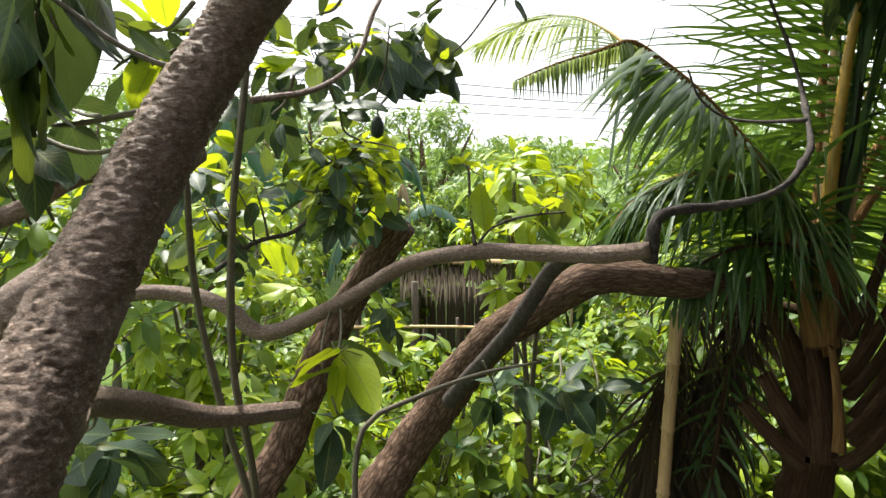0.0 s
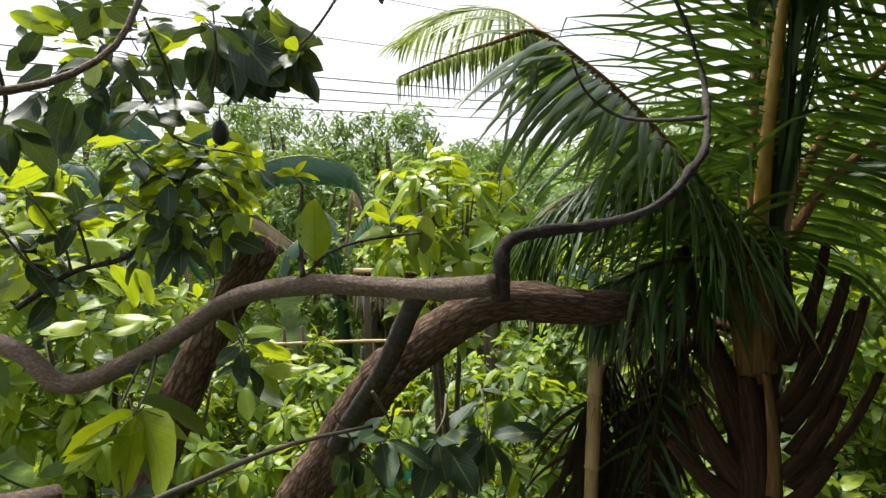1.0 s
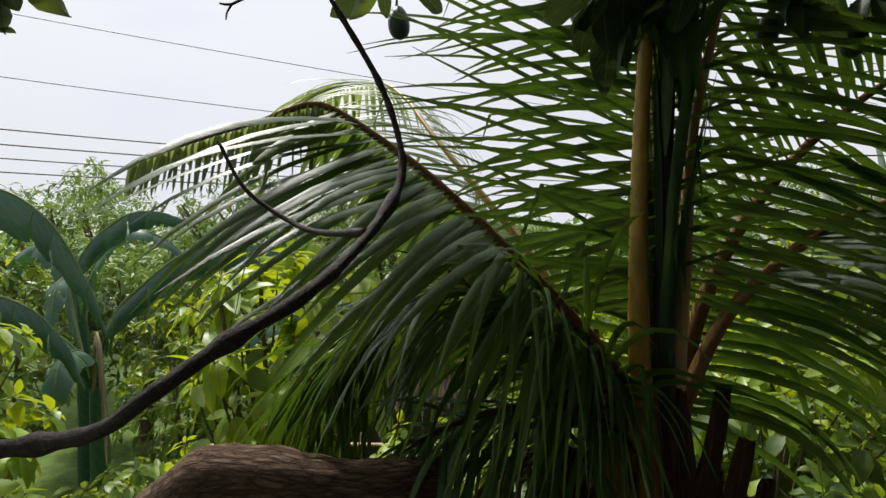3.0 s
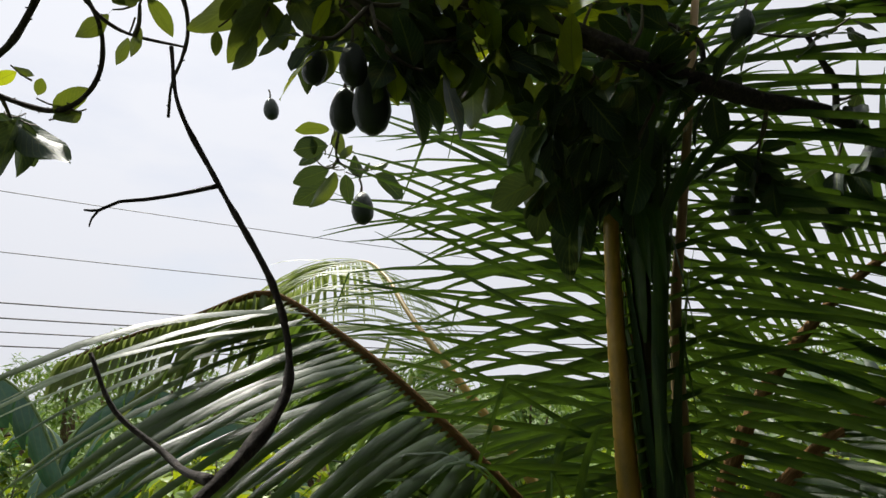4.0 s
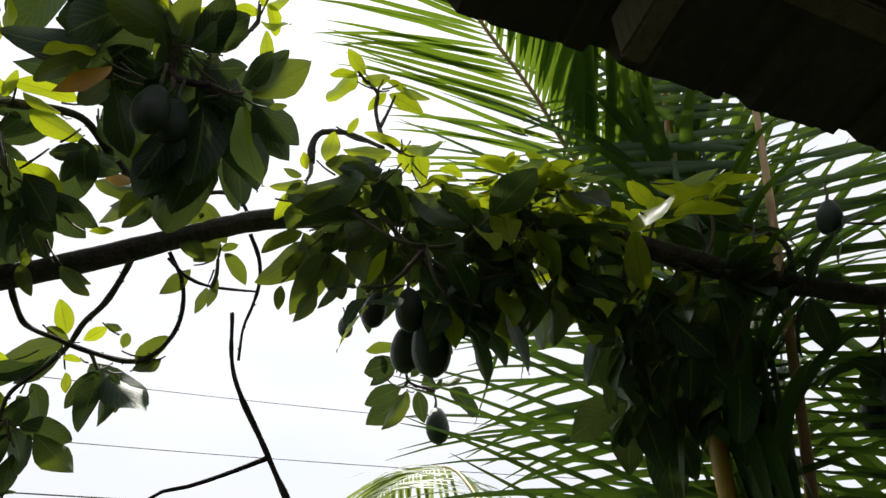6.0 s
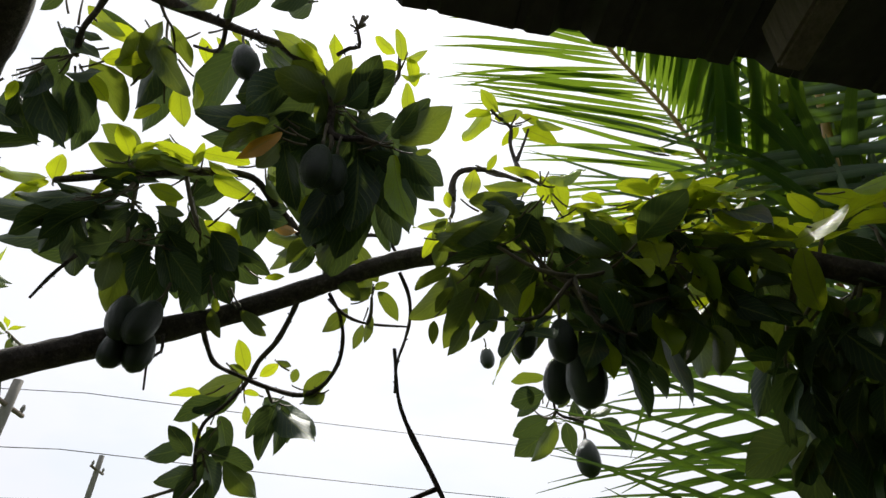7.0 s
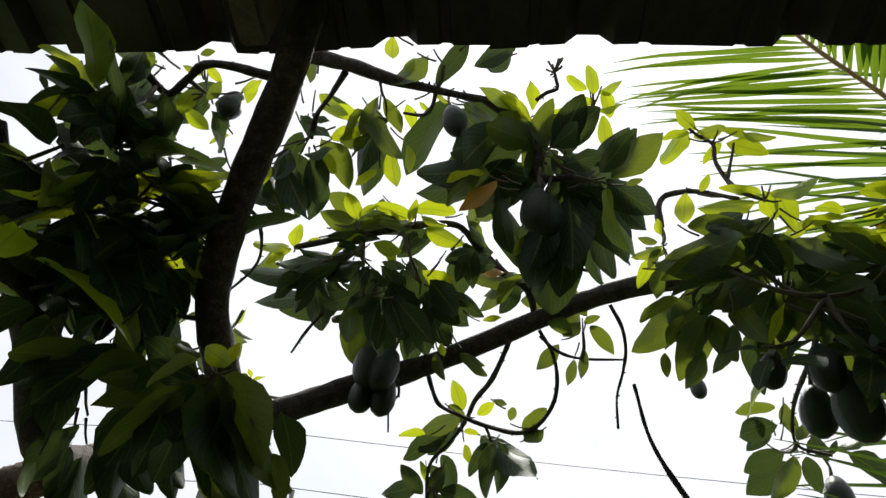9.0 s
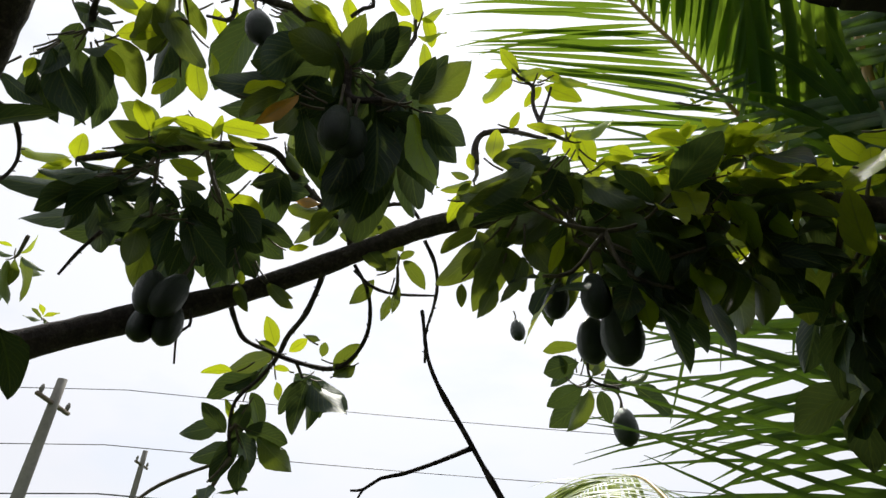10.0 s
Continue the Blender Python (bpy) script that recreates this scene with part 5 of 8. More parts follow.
spray((1.177, 2.074, 5.016), LEAF_DARK, [(1.189, 2.105, 5.015, 1.067, 2.039, 5.001, 58), (1.237, 2.068, 5.106, 1.156, 2.054, 5.097, -27), (1.219, 2.082, 5.092, 1.257, 2.159, 5.039, -44), (1.269, 2.076, 5.1, 1.2, 2.127, 5.067, 27), (1.136, 2.119, 5.024, 1.086, 2.136, 4.962, 27)], 0.5)
spray((1.177, 2.074, 5.016), LEAF_MID, [(1.189, 2.082, 5.047, 1.052, 2.075, 5.075, 37), (1.058, 2.086, 4.993, 0.977, 2.079, 4.978, 47), (1.1, 2.125, 4.951, 1.014, 2.193, 4.878, -11), (1.064, 2.096, 4.949, 1.022, 2.098, 4.906, 27), (1.075, 2.148, 4.89, 1.036, 2.169, 4.826, -44), (1.009, 2.124, 4.893, 1.003, 2.132, 4.848, 27), (1.113, 2.129, 4.952, 1.122, 2.162, 4.861, 27), (1.149, 2.12, 4.914, 1.112, 2.15, 4.834, -44)], 0.15)
spray((1.238, 2.195, 4.981), LEAF_DARK, [(1.221, 2.188, 5.009, 1.144, 2.24, 4.929, 27), (1.168, 2.257, 4.972, 1.109, 2.321, 4.873, 27), (1.281, 2.213, 5.063, 1.34, 2.267, 5.018, 27), (1.275, 2.269, 4.98, 1.314, 2.314, 4.886, 27), (1.349, 2.279, 4.967, 1.398, 2.285, 4.802, 41), (1.379, 2.286, 4.963, 1.403, 2.346, 4.883, -27), (1.341, 2.166, 5.074, 1.409, 2.202, 5.073, -51), (1.35, 2.249, 4.889, 1.366, 2.255, 4.785, -37)], 0.9)
spray((1.238, 2.195, 4.981), LEAF_MID, [(1.202, 2.137, 5.015, 1.134, 2.137, 4.951, -27), (1.228, 2.224, 4.97, 1.154, 2.298, 4.87, 37), (1.263, 2.199, 5.003, 1.255, 2.27, 4.932, -27), (1.234, 2.163, 5.048, 1.152, 2.177, 5.022, -27), (1.346, 2.172, 4.993, 1.389, 2.17, 4.905, -27), (1.319, 2.272, 4.919, 1.329, 2.327, 4.815, 37), (1.392, 2.203, 4.997, 1.43, 2.261, 4.939, -27), (1.251, 2.13, 5.096, 1.292, 2.151, 5.025, -44), (1.157, 2.149, 4.978, 1.189, 2.157, 4.871, 27)], 0.27)
spray((1.504, 2.236, 5.148), LEAF_MID, [(1.517, 2.254, 5.171, 1.564, 2.254, 5.19, 37), (1.545, 2.269, 5.126, 1.577, 2.261, 5.13, 51), (1.465, 2.212, 5.147, 1.429, 2.224, 5.139, 44)], 0.18)
spray((1.504, 2.236, 5.148), LEAF_LIME, [(1.489, 2.212, 5.16, 1.424, 2.169, 5.179, 47), (1.487, 2.222, 5.179, 1.509, 2.211, 5.208, 0), (1.511, 2.232, 5.176, 1.586, 2.241, 5.191, 51), (1.567, 2.23, 5.119, 1.46, 2.172, 5.1, 58), (1.52, 2.292, 5.12, 1.385, 2.242, 5.051, 60), (1.553, 2.205, 5.129, 1.615, 2.218, 5.133, -44), (1.58, 2.241, 5.134, 1.628, 2.259, 5.077, -51), (1.582, 2.252, 5.181, 1.649, 2.272, 5.183, -44), (1.604, 2.264, 5.158, 1.653, 2.251, 5.101, -44), (1.603, 2.231, 5.079, 1.66, 2.263, 5.039, 44), (1.641, 2.257, 5.153, 1.701, 2.257, 5.114, 51)], 0.0)
spray((1.504, 2.236, 5.148), LEAF_ORANGE, [(1.428, 2.251, 5.134, 1.474, 2.247, 5.119, 58)], 0.0)
spray((1.492, 2.243, 5.003), LEAF_MID, [(1.462, 2.289, 4.947, 1.398, 2.29, 4.92, -44), (1.561, 2.295, 4.924, 1.507, 2.33, 4.874, -51), (1.478, 2.262, 4.978, 1.427, 2.252, 4.923, -27), (1.511, 2.263, 4.995, 1.487, 2.314, 4.926, -37), (1.475, 2.25, 4.923, 1.426, 2.258, 4.843, 37), (1.51, 2.265, 4.921, 1.472, 2.349, 4.847, -37), (1.524, 2.271, 4.874, 1.503, 2.292, 4.777, -37), (1.56, 2.292, 4.946, 1.595, 2.339, 4.866, 37), (1.434, 2.326, 4.917, 1.431, 2.397, 4.824, 37), (1.551, 2.297, 4.857, 1.552, 2.275, 4.744, -37)], 0.18)
spray((1.492, 2.243, 5.003), LEAF_LIME, [(1.507, 2.244, 5.063, 1.447, 2.254, 5.006, -51), (1.495, 2.229, 4.971, 1.406, 2.265, 4.962, -41), (1.521, 2.257, 5.028, 1.548, 2.251, 4.953, 44), (1.542, 2.228, 4.992, 1.571, 2.303, 4.925, -37), (1.59, 2.29, 4.987, 1.638, 2.277, 4.919, -44)], 0.0)
spray((1.014, 2.872, 4.904), LEAF_DARK, [(1.019, 2.851, 4.971, 0.923, 2.793, 4.937, 11), (1.008, 2.908, 4.907, 0.906, 2.883, 4.862, 11), (1.066, 2.941, 4.893, 1.066, 3.004, 4.819, 11), (1.101, 2.925, 4.956, 1.112, 2.945, 4.882, 27), (1.175, 2.95, 4.894, 1.268, 2.931, 4.808, -41), (0.994, 2.889, 4.981, 0.932, 2.893, 4.91, -27), (1.126, 2.932, 4.902, 1.158, 2.916, 4.927, 27)], 0.3)
spray((1.014, 2.872, 4.904), LEAF_MID, [(1.034, 2.814, 5.009, 0.94, 2.792, 5.008, 51), (1.044, 2.876, 4.875, 0.964, 2.942, 4.79, -44), (1.059, 2.867, 5.027, 1.051, 2.894, 4.941, 27), (1.073, 2.85, 4.925, 1.109, 2.857, 4.965, 27), (1.162, 2.894, 4.901, 1.222, 2.903, 4.913, 44), (0.988, 2.838, 4.94, 0.989, 2.828, 4.989, 44)], 0.09)
spray((0.306, 1.124, 5.172), LEAF_DARK, [(0.311, 1.072, 5.206, 0.284, 1.003, 5.117, 37), (0.347, 1.078, 5.239, 0.296, 1.037, 5.199, -27), (0.282, 1.06, 5.233, 0.199, 1.167, 5.121, -27), (0.249, 1.138, 5.087, 0.281, 1.227, 5.013, 37), (0.259, 1.17, 5.14, 0.28, 1.289, 5.104, 27), (0.314, 1.162, 5.218, 0.341, 1.255, 5.213, -27), (0.311, 1.116, 5.214, 0.386, 1.186, 5.228, 27), (0.268, 1.016, 5.182, 0.288, 0.986, 5.198, -51), (0.304, 1.051, 5.262, 0.273, 1.072, 5.164, 0), (0.237, 1.069, 5.15, 0.209, 1.059, 5.11, -27), (0.365, 1.143, 5.236, 0.289, 1.145, 5.168, 0)], 0.6)
spray((0.306, 1.124, 5.172), LEAF_MID, [(0.246, 1.103, 5.093, 0.215, 1.123, 5.002, -37), (0.292, 1.198, 5.126, 0.339, 1.226, 5.156, -27), (0.373, 1.124, 5.303, 0.341, 1.074, 5.295, -44)], 0.18)
spray((0.306, 1.124, 5.172), LEAF_LIME, [(0.319, 1.027, 5.225, 0.28, 0.997, 5.214, 44)], 0.0)
spray((0.385, 1.216, 4.944), LEAF_DARK, [(0.345, 1.224, 4.94, 0.232, 1.15, 4.888, -27), (0.33, 1.232, 4.925, 0.307, 1.179, 4.814, 27), (0.403, 1.259, 4.965, 0.467, 1.345, 4.925, 44), (0.371, 1.258, 4.924, 0.369, 1.335, 4.792, 27), (0.37, 1.237, 4.898, 0.315, 1.297, 4.789, 27), (0.304, 1.224, 4.917, 0.236, 1.237, 4.784, -27), (0.339, 1.176, 4.925, 0.29, 1.154, 4.819, 27), (0.365, 1.296, 4.95, 0.283, 1.393, 4.871, 27), (0.339, 1.27, 4.904, 0.313, 1.288, 4.74, 27), (0.332, 1.351, 4.913, 0.307, 1.425, 4.853, -27)], 1.4)
spray((0.385, 1.216, 4.944), LEAF_MID, [(0.454, 1.252, 5.005, 0.506, 1.334, 4.984, -11)], 0.42)
spray((0.385, 1.216, 4.944), LEAF_LIME, [(0.35, 1.195, 4.966, 0.4, 1.044, 4.854, 54), (0.464, 1.236, 5.002, 0.472, 1.288, 5.042, 27), (0.398, 1.351, 4.916, 0.41, 1.383, 4.877, 44), (0.336, 1.118, 4.863, 0.31, 1.124, 4.83, 27)], 0.0)
spray((0.386, 1.27, 4.672), LEAF_DARK, [(0.412, 1.41, 4.66, 0.335, 1.347, 4.564, 44), (0.402, 1.394, 4.636, 0.364, 1.358, 4.494, 27), (0.408, 1.296, 4.698, 0.324, 1.235, 4.623, 27), (0.364, 1.271, 4.668, 0.281, 1.256, 4.572, 27), (0.354, 1.208, 4.736, 0.27, 1.196, 4.669, 27), (0.339, 1.386, 4.604, 0.368, 1.439, 4.495, 27), (0.34, 1.311, 4.58, 0.302, 1.281, 4.489, 37), (0.413, 1.424, 4.624, 0.419, 1.461, 4.496, 27), (0.313, 1.325, 4.551, 0.276, 1.34, 4.47, 27), (0.379, 1.204, 4.686, 0.354, 1.195, 4.603, -27), (0.407, 1.257, 4.744, 0.391, 1.231, 4.695, 44)], 0.6)
spray((0.386, 1.27, 4.672), LEAF_MID, [(0.444, 1.395, 4.71, 0.384, 1.331, 4.599, -44), (0.441, 1.334, 4.686, 0.437, 1.243, 4.65, 44), (0.355, 1.276, 4.516, 0.366, 1.266, 4.465, 44), (0.458, 1.292, 4.746, 0.396, 1.307, 4.685, -44)], 0.18)
spray((1.181, 2.182, 5.466), LEAF_LIME, [(1.153, 2.156, 5.512, 1.133, 2.09, 5.533, -27), (1.136, 2.14, 5.49, 1.082, 2.102, 5.478, 47), (1.127, 2.149, 5.511, 1.063, 2.154, 5.424, -37), (1.152, 2.159, 5.486, 1.22, 2.173, 5.487, 27), (1.214, 2.2, 5.456, 1.283, 2.258, 5.435, -37), (1.257, 2.176, 5.446, 1.306, 2.219, 5.426, 44), (1.19, 2.213, 5.479, 1.135, 2.238, 5.463, 44), (1.216, 2.174, 5.478, 1.259, 2.215, 5.471, -44), (1.533, 2.346, 5.376, 1.526, 2.331, 5.386, 44), (1.549, 2.307, 5.329, 1.571, 2.305, 5.325, -44)], 0.0)
spray((1.72, 2.537, 4.944), LEAF_DARK, [(1.664, 2.597, 4.919, 1.607, 2.644, 4.772, -27), (1.757, 2.611, 4.882, 1.689, 2.595, 4.699, 27), (1.81, 2.638, 4.842, 1.76, 2.708, 4.682, 27), (1.876, 2.538, 4.863, 1.866, 2.503, 4.704, 27), (1.884, 2.615, 4.785, 1.832, 2.719, 4.641, 27), (1.928, 2.567, 4.739, 1.901, 2.563, 4.594, -27), (1.384, 2.561, 4.947, 1.386, 2.586, 4.88, 27), (1.675, 2.613, 4.796, 1.702, 2.565, 4.619, -27), (1.785, 2.648, 4.703, 1.795, 2.756, 4.577, 27)], 0.6)
spray((1.72, 2.537, 4.944), LEAF_MID, [(1.487, 2.462, 5.073, 1.407, 2.547, 5.001, -27), (1.505, 2.536, 4.979, 1.523, 2.566, 4.855, -27), (1.582, 2.507, 5.095, 1.489, 2.581, 5.002, -27), (1.611, 2.468, 5.02, 1.548, 2.522, 4.906, 27), (1.631, 2.491, 4.997, 1.623, 2.493, 4.829, 27), (1.727, 2.488, 5.085, 1.619, 2.495, 5.001, -37), (1.749, 2.511, 5.015, 1.682, 2.581, 4.881, 27), (1.784, 2.483, 4.965, 1.778, 2.486, 4.805, -27), (1.835, 2.518, 4.973, 1.763, 2.606, 4.908, -37), (1.841, 2.525, 4.946, 1.874, 2.636, 4.82, -27), (1.895, 2.459, 4.96, 1.818, 2.524, 4.95, 44), (1.629, 2.477, 5.117, 1.499, 2.517, 5.117, 44)], 0.18)
spray((1.72, 2.537, 4.944), LEAF_MID, [(1.863, 2.562, 4.889, 1.92, 2.516, 4.874, 51), (1.892, 2.488, 5.019, 1.969, 2.502, 4.968, 51)], 0.18)
spray((1.928, 2.515, 5.137), LEAF_MID, [(1.951, 2.518, 5.133, 2.034, 2.529, 5.089, -58), (1.893, 2.529, 5.138, 1.843, 2.583, 5.133, -44)], 0.18)
spray((1.928, 2.515, 5.137), LEAF_LIME, [(1.887, 2.503, 5.173, 1.799, 2.459, 5.182, -58), (1.902, 2.551, 5.166, 1.782, 2.534, 5.159, 58), (1.948, 2.531, 5.159, 2.01, 2.466, 5.156, -51), (1.937, 2.516, 5.169, 1.988, 2.447, 5.207, -44), (1.838, 2.477, 5.184, 1.768, 2.424, 5.217, -44), (1.882, 2.512, 5.197, 1.938, 2.514, 5.219, 44), (2.01, 2.462, 5.195, 2.067, 2.42, 5.18, -51)], 0.0)
spray((1.198, 2.152, 5.078), LEAF_DARK, [(1.253, 2.151, 5.158, 1.153, 2.198, 5.119, -27), (1.302, 2.242, 5.08, 1.222, 2.234, 5.017, 27), (1.424, 2.259, 5.033, 1.345, 2.249, 4.958, 27), (1.318, 2.268, 5.017, 1.356, 2.283, 4.89, 27), (1.506, 2.227, 5.053, 1.551, 2.289, 5.008, -27)], 0.6)
spray((1.198, 2.152, 5.078), LEAF_MID, [(1.053, 2.057, 5.064, 1.199, 2.09, 5.06, 37), (1.133, 2.049, 5.131, 1.24, 2.074, 5.087, -27), (1.19, 2.104, 5.125, 1.252, 2.231, 5.085, 27), (1.294, 2.14, 5.077, 1.373, 2.199, 5.008, 27), (1.158, 2.185, 5.079, 1.081, 2.176, 5.0, 27), (1.391, 2.192, 5.058, 1.465, 2.231, 5.021, 37), (1.35, 2.17, 5.114, 1.409, 2.235, 5.082, -37), (1.083, 2.167, 5.054, 1.013, 2.174, 4.983, -37), (1.044, 2.136, 5.014, 1.07, 2.183, 4.893, -27), (1.255, 2.217, 5.03, 1.193, 2.238, 4.925, 27), (1.445, 2.25, 4.98, 1.485, 2.325, 4.915, -27), (1.52, 2.289, 5.044, 1.578, 2.292, 4.962, 37)], 0.18)
spray((1.198, 2.152, 5.078), LEAF_MID, [(1.573, 2.222, 5.033, 1.653, 2.289, 5.0, -44), (1.622, 2.264, 5.006, 1.716, 2.303, 4.981, -44)], 0.18)
spray((1.479, 2.25, 5.168), LEAF_LIME, [(1.531, 2.313, 5.15, 1.363, 2.352, 5.138, -58), (1.564, 2.254, 5.148, 1.45, 2.252, 5.168, 51), (1.485, 2.222, 5.175, 1.443, 2.206, 5.215, 27), (1.601, 2.255, 5.151, 1.662, 2.237, 5.14, 44), (1.608, 2.264, 5.127, 1.657, 2.282, 5.088, -44), (1.487, 2.223, 5.179, 1.516, 2.221, 5.205, -27), (1.382, 2.212, 5.167, 1.345, 2.174, 5.185, 44), (1.31, 2.234, 5.186, 1.266, 2.237, 5.147, -27), (1.738, 2.316, 5.032, 1.838, 2.244, 5.01, 58), (1.839, 2.315, 5.041, 1.955, 2.326, 5.069, -58), (1.865, 2.293, 5.106, 1.935, 2.277, 5.092, 51), (1.415, 2.237, 5.157, 1.479, 2.269, 5.174, -44)], 0.0)
spray((1.479, 2.25, 5.168), LEAF_LIME, [(1.612, 2.321, 5.103, 1.69, 2.29, 5.124, 44)], 0.0)
for rows in (OUTER_B, FAR_SIDE, FAR_SIDE_B, EDGE_SIDE, CORNER):
    shoots(rows, 0.15)
shoots(LEFT_SIDE, 0.1)
spray((-0.15, 2.344, 4.339), LEAF_DARK, [(-0.181, 2.335, 4.391, -0.038, 2.298, 4.19, 27), (-0.226, 2.351, 4.341, -0.153, 2.31, 4.16, -27), (-0.255, 2.332, 4.356, -0.33, 2.403, 4.203, -27), (-0.151, 2.349, 4.358, -0.061, 2.399, 4.218, 37), (-0.137, 2.385, 4.436, -0.097, 2.485, 4.286, 27), (-0.089, 2.391, 4.347, 0.031, 2.378, 4.234, 44), (-0.302, 2.308, 4.335, -0.357, 2.357, 4.235, 27), (-0.245, 2.345, 4.305, -0.19, 2.344, 4.169, 27), (-0.121, 2.361, 4.306, -0.059, 2.363, 4.193, -27), (-0.193, 2.358, 4.324, -0.106, 2.342, 4.159, 37)], 0.7, FRONT)
spray((-0.15, 2.344, 4.339), LEAF_MID, [(-0.083, 2.321, 4.431, 0.023, 2.412, 4.401, 37), (-0.064, 2.381, 4.399, 0.08, 2.371, 4.357, 27), (-0.041, 2.352, 4.358, 0.055, 2.435, 4.287, 27), (-0.025, 2.347, 4.303, 0.027, 2.385, 4.194, 37), (-0.259, 2.256, 4.401, -0.203, 2.264, 4.301, 27), (-0.169, 2.358, 4.395, -0.138, 2.377, 4.341, 44), (-0.337, 2.301, 4.202, -0.316, 2.334, 4.102, 37), (-0.263, 2.296, 4.201, -0.332, 2.295, 4.131, -37)], 0.25, FRONT)
spray((-0.15, 2.344, 4.339), LEAF_LIME, [(-0.064, 2.309, 4.454, -0.023, 2.327, 4.402, 44)], 0.25, FRONT)
spray((-0.491, 2.327, 4.322), LEAF_DARK, [(-0.659, 2.203, 4.457, -0.6, 2.221, 4.385, -27), (-0.423, 2.377, 4.311, -0.362, 2.351, 4.213, -27), (-0.532, 2.357, 4.153, -0.433, 2.385, 4.098, 37), (-0.597, 2.373, 4.138, -0.655, 2.337, 4.06, -27), (-0.442, 2.36, 4.236, -0.382, 2.344, 4.158, -27), (-0.549, 2.354, 4.237, -0.628, 2.376, 4.163, -27), (-0.631, 2.306, 4.25, -0.633, 2.327, 4.141, 27), (-0.523, 2.38, 4.258, -0.496, 2.39, 4.162, -27), (-0.738, 2.218, 4.373, -0.777, 2.171, 4.281, 27), (-0.759, 2.215, 4.323, -0.812, 2.147, 4.262, 27), (-0.72, 2.224, 4.274, -0.82, 2.224, 4.222, -27), (-0.703, 2.261, 4.176, -0.738, 2.202, 4.044, 27)], 0.7, FRONT)
spray((-0.491, 2.327, 4.322), LEAF_DARK, [(-0.651, 2.259, 4.158, -0.712, 2.302, 4.027, -27), (-0.755, 2.285, 4.161, -0.747, 2.274, 3.991, -27), (-0.781, 2.22, 4.174, -0.809, 2.134, 4.061, -27), (-0.841, 2.226, 4.141, -0.9, 2.202, 4.029, -27), (-0.617, 2.3, 4.196, -0.678, 2.292, 4.116, 27), (-0.591, 2.343, 4.307, -0.664, 2.322, 4.199, 27), (-0.67, 2.259, 4.296, -0.716, 2.228, 4.191, 27), (-0.457, 2.335, 4.34, -0.443, 2.412, 4.261, -27)], 0.7, FRONT)
spray((-0.491, 2.327, 4.322), LEAF_MID, [(-0.474, 2.305, 4.384, -0.351, 2.332, 4.395, 37), (-0.621, 2.249, 4.374, -0.54, 2.244, 4.384, -37), (-0.62, 2.265, 4.488, -0.598, 2.365, 4.421, 27), (-0.436, 2.339, 4.288, -0.5, 2.288, 4.26, -44), (-0.576, 2.346, 4.204, -0.575, 2.363, 4.106, 37), (-0.665, 2.295, 4.249, -0.612, 2.287, 4.177, 44), (-0.687, 2.216, 4.369, -0.71, 2.142, 4.392, 27)], 0.25, FRONT)
spray((-0.491, 2.327, 4.322), LEAF_LIME, [(-0.526, 2.323, 4.322, -0.474, 2.326, 4.269, 44), (-0.514, 2.26, 4.432, -0.534, 2.213, 4.329, -37), (-0.565, 2.271, 4.327, -0.675, 2.227, 4.311, -47), (-0.582, 2.254, 4.286, -0.709, 2.253, 4.299, 44), (-0.419, 2.377, 4.361, -0.49, 2.343, 4.321, -44), (-0.344, 2.359, 4.393, -0.416, 2.303, 4.338, 44), (-0.633, 2.218, 4.401, -0.72, 2.164, 4.428, -44), (-0.651, 2.19, 4.391, -0.609, 2.25, 4.408, -44)], 0.25, FRONT)
spray((-0.461, 2.527, 3.932), LEAF_DARK, [(-0.445, 2.529, 3.89, -0.503, 2.445, 3.805, 27), (-0.365, 2.593, 3.863, -0.449, 2.549, 3.8, 27), (-0.519, 2.486, 3.77, -0.589, 2.503, 3.588, -27), (-0.386, 2.556, 3.694, -0.362, 2.493, 3.564, -27), (-0.476, 2.524, 3.743, -0.535, 2.53, 3.625, 27), (-0.43, 2.514, 3.744, -0.371, 2.504, 3.659, -27), (-0.529, 2.525, 3.85, -0.471, 2.569, 3.759, 27)], 0.7, FRONT)
spray((-0.461, 2.527, 3.932), LEAF_MID, [(-0.524, 2.493, 3.975, -0.619, 2.496, 3.801, 27), (-0.374, 2.531, 4.099, -0.534, 2.488, 4.065, 47), (-0.43, 2.576, 4.035, -0.492, 2.542, 3.927, -37), (-0.317, 2.563, 4.085, -0.223, 2.576, 4.042, -44), (-0.362, 2.543, 3.951, -0.265, 2.572, 3.91, 44), (-0.39, 2.555, 3.777, -0.459, 2.559, 3.734, 0)], 0.25, FRONT)
spray((-0.461, 2.527, 3.932), LEAF_LIME, [(-0.832, 2.363, 3.997, -0.895, 2.283, 4.029, -44), (-0.829, 2.375, 4.004, -0.888, 2.36, 4.061, 44), (-0.618, 2.464, 4.056, -0.747, 2.438, 4.045, 58), (-0.585, 2.449, 4.045, -0.63, 2.377, 4.02, -44), (-0.496, 2.471, 3.955, -0.607, 2.47, 3.886, -44), (-0.504, 2.543, 3.942, -0.544, 2.526, 3.871, -27), (-0.36, 2.527, 4.033, -0.4, 2.521, 3.942, 27), (-0.35, 2.575, 4.034, -0.322, 2.559, 3.939, -27), (-0.298, 2.549, 4.043, -0.193, 2.522, 3.953, -27), (-0.283, 2.557, 3.949, -0.188, 2.586, 3.844, 44), (-0.325, 2.553, 3.929, -0.252, 2.647, 3.795, 37), (-0.339, 2.551, 3.737, -0.262, 2.601, 3.674, -44)], 0.25, FRONT)
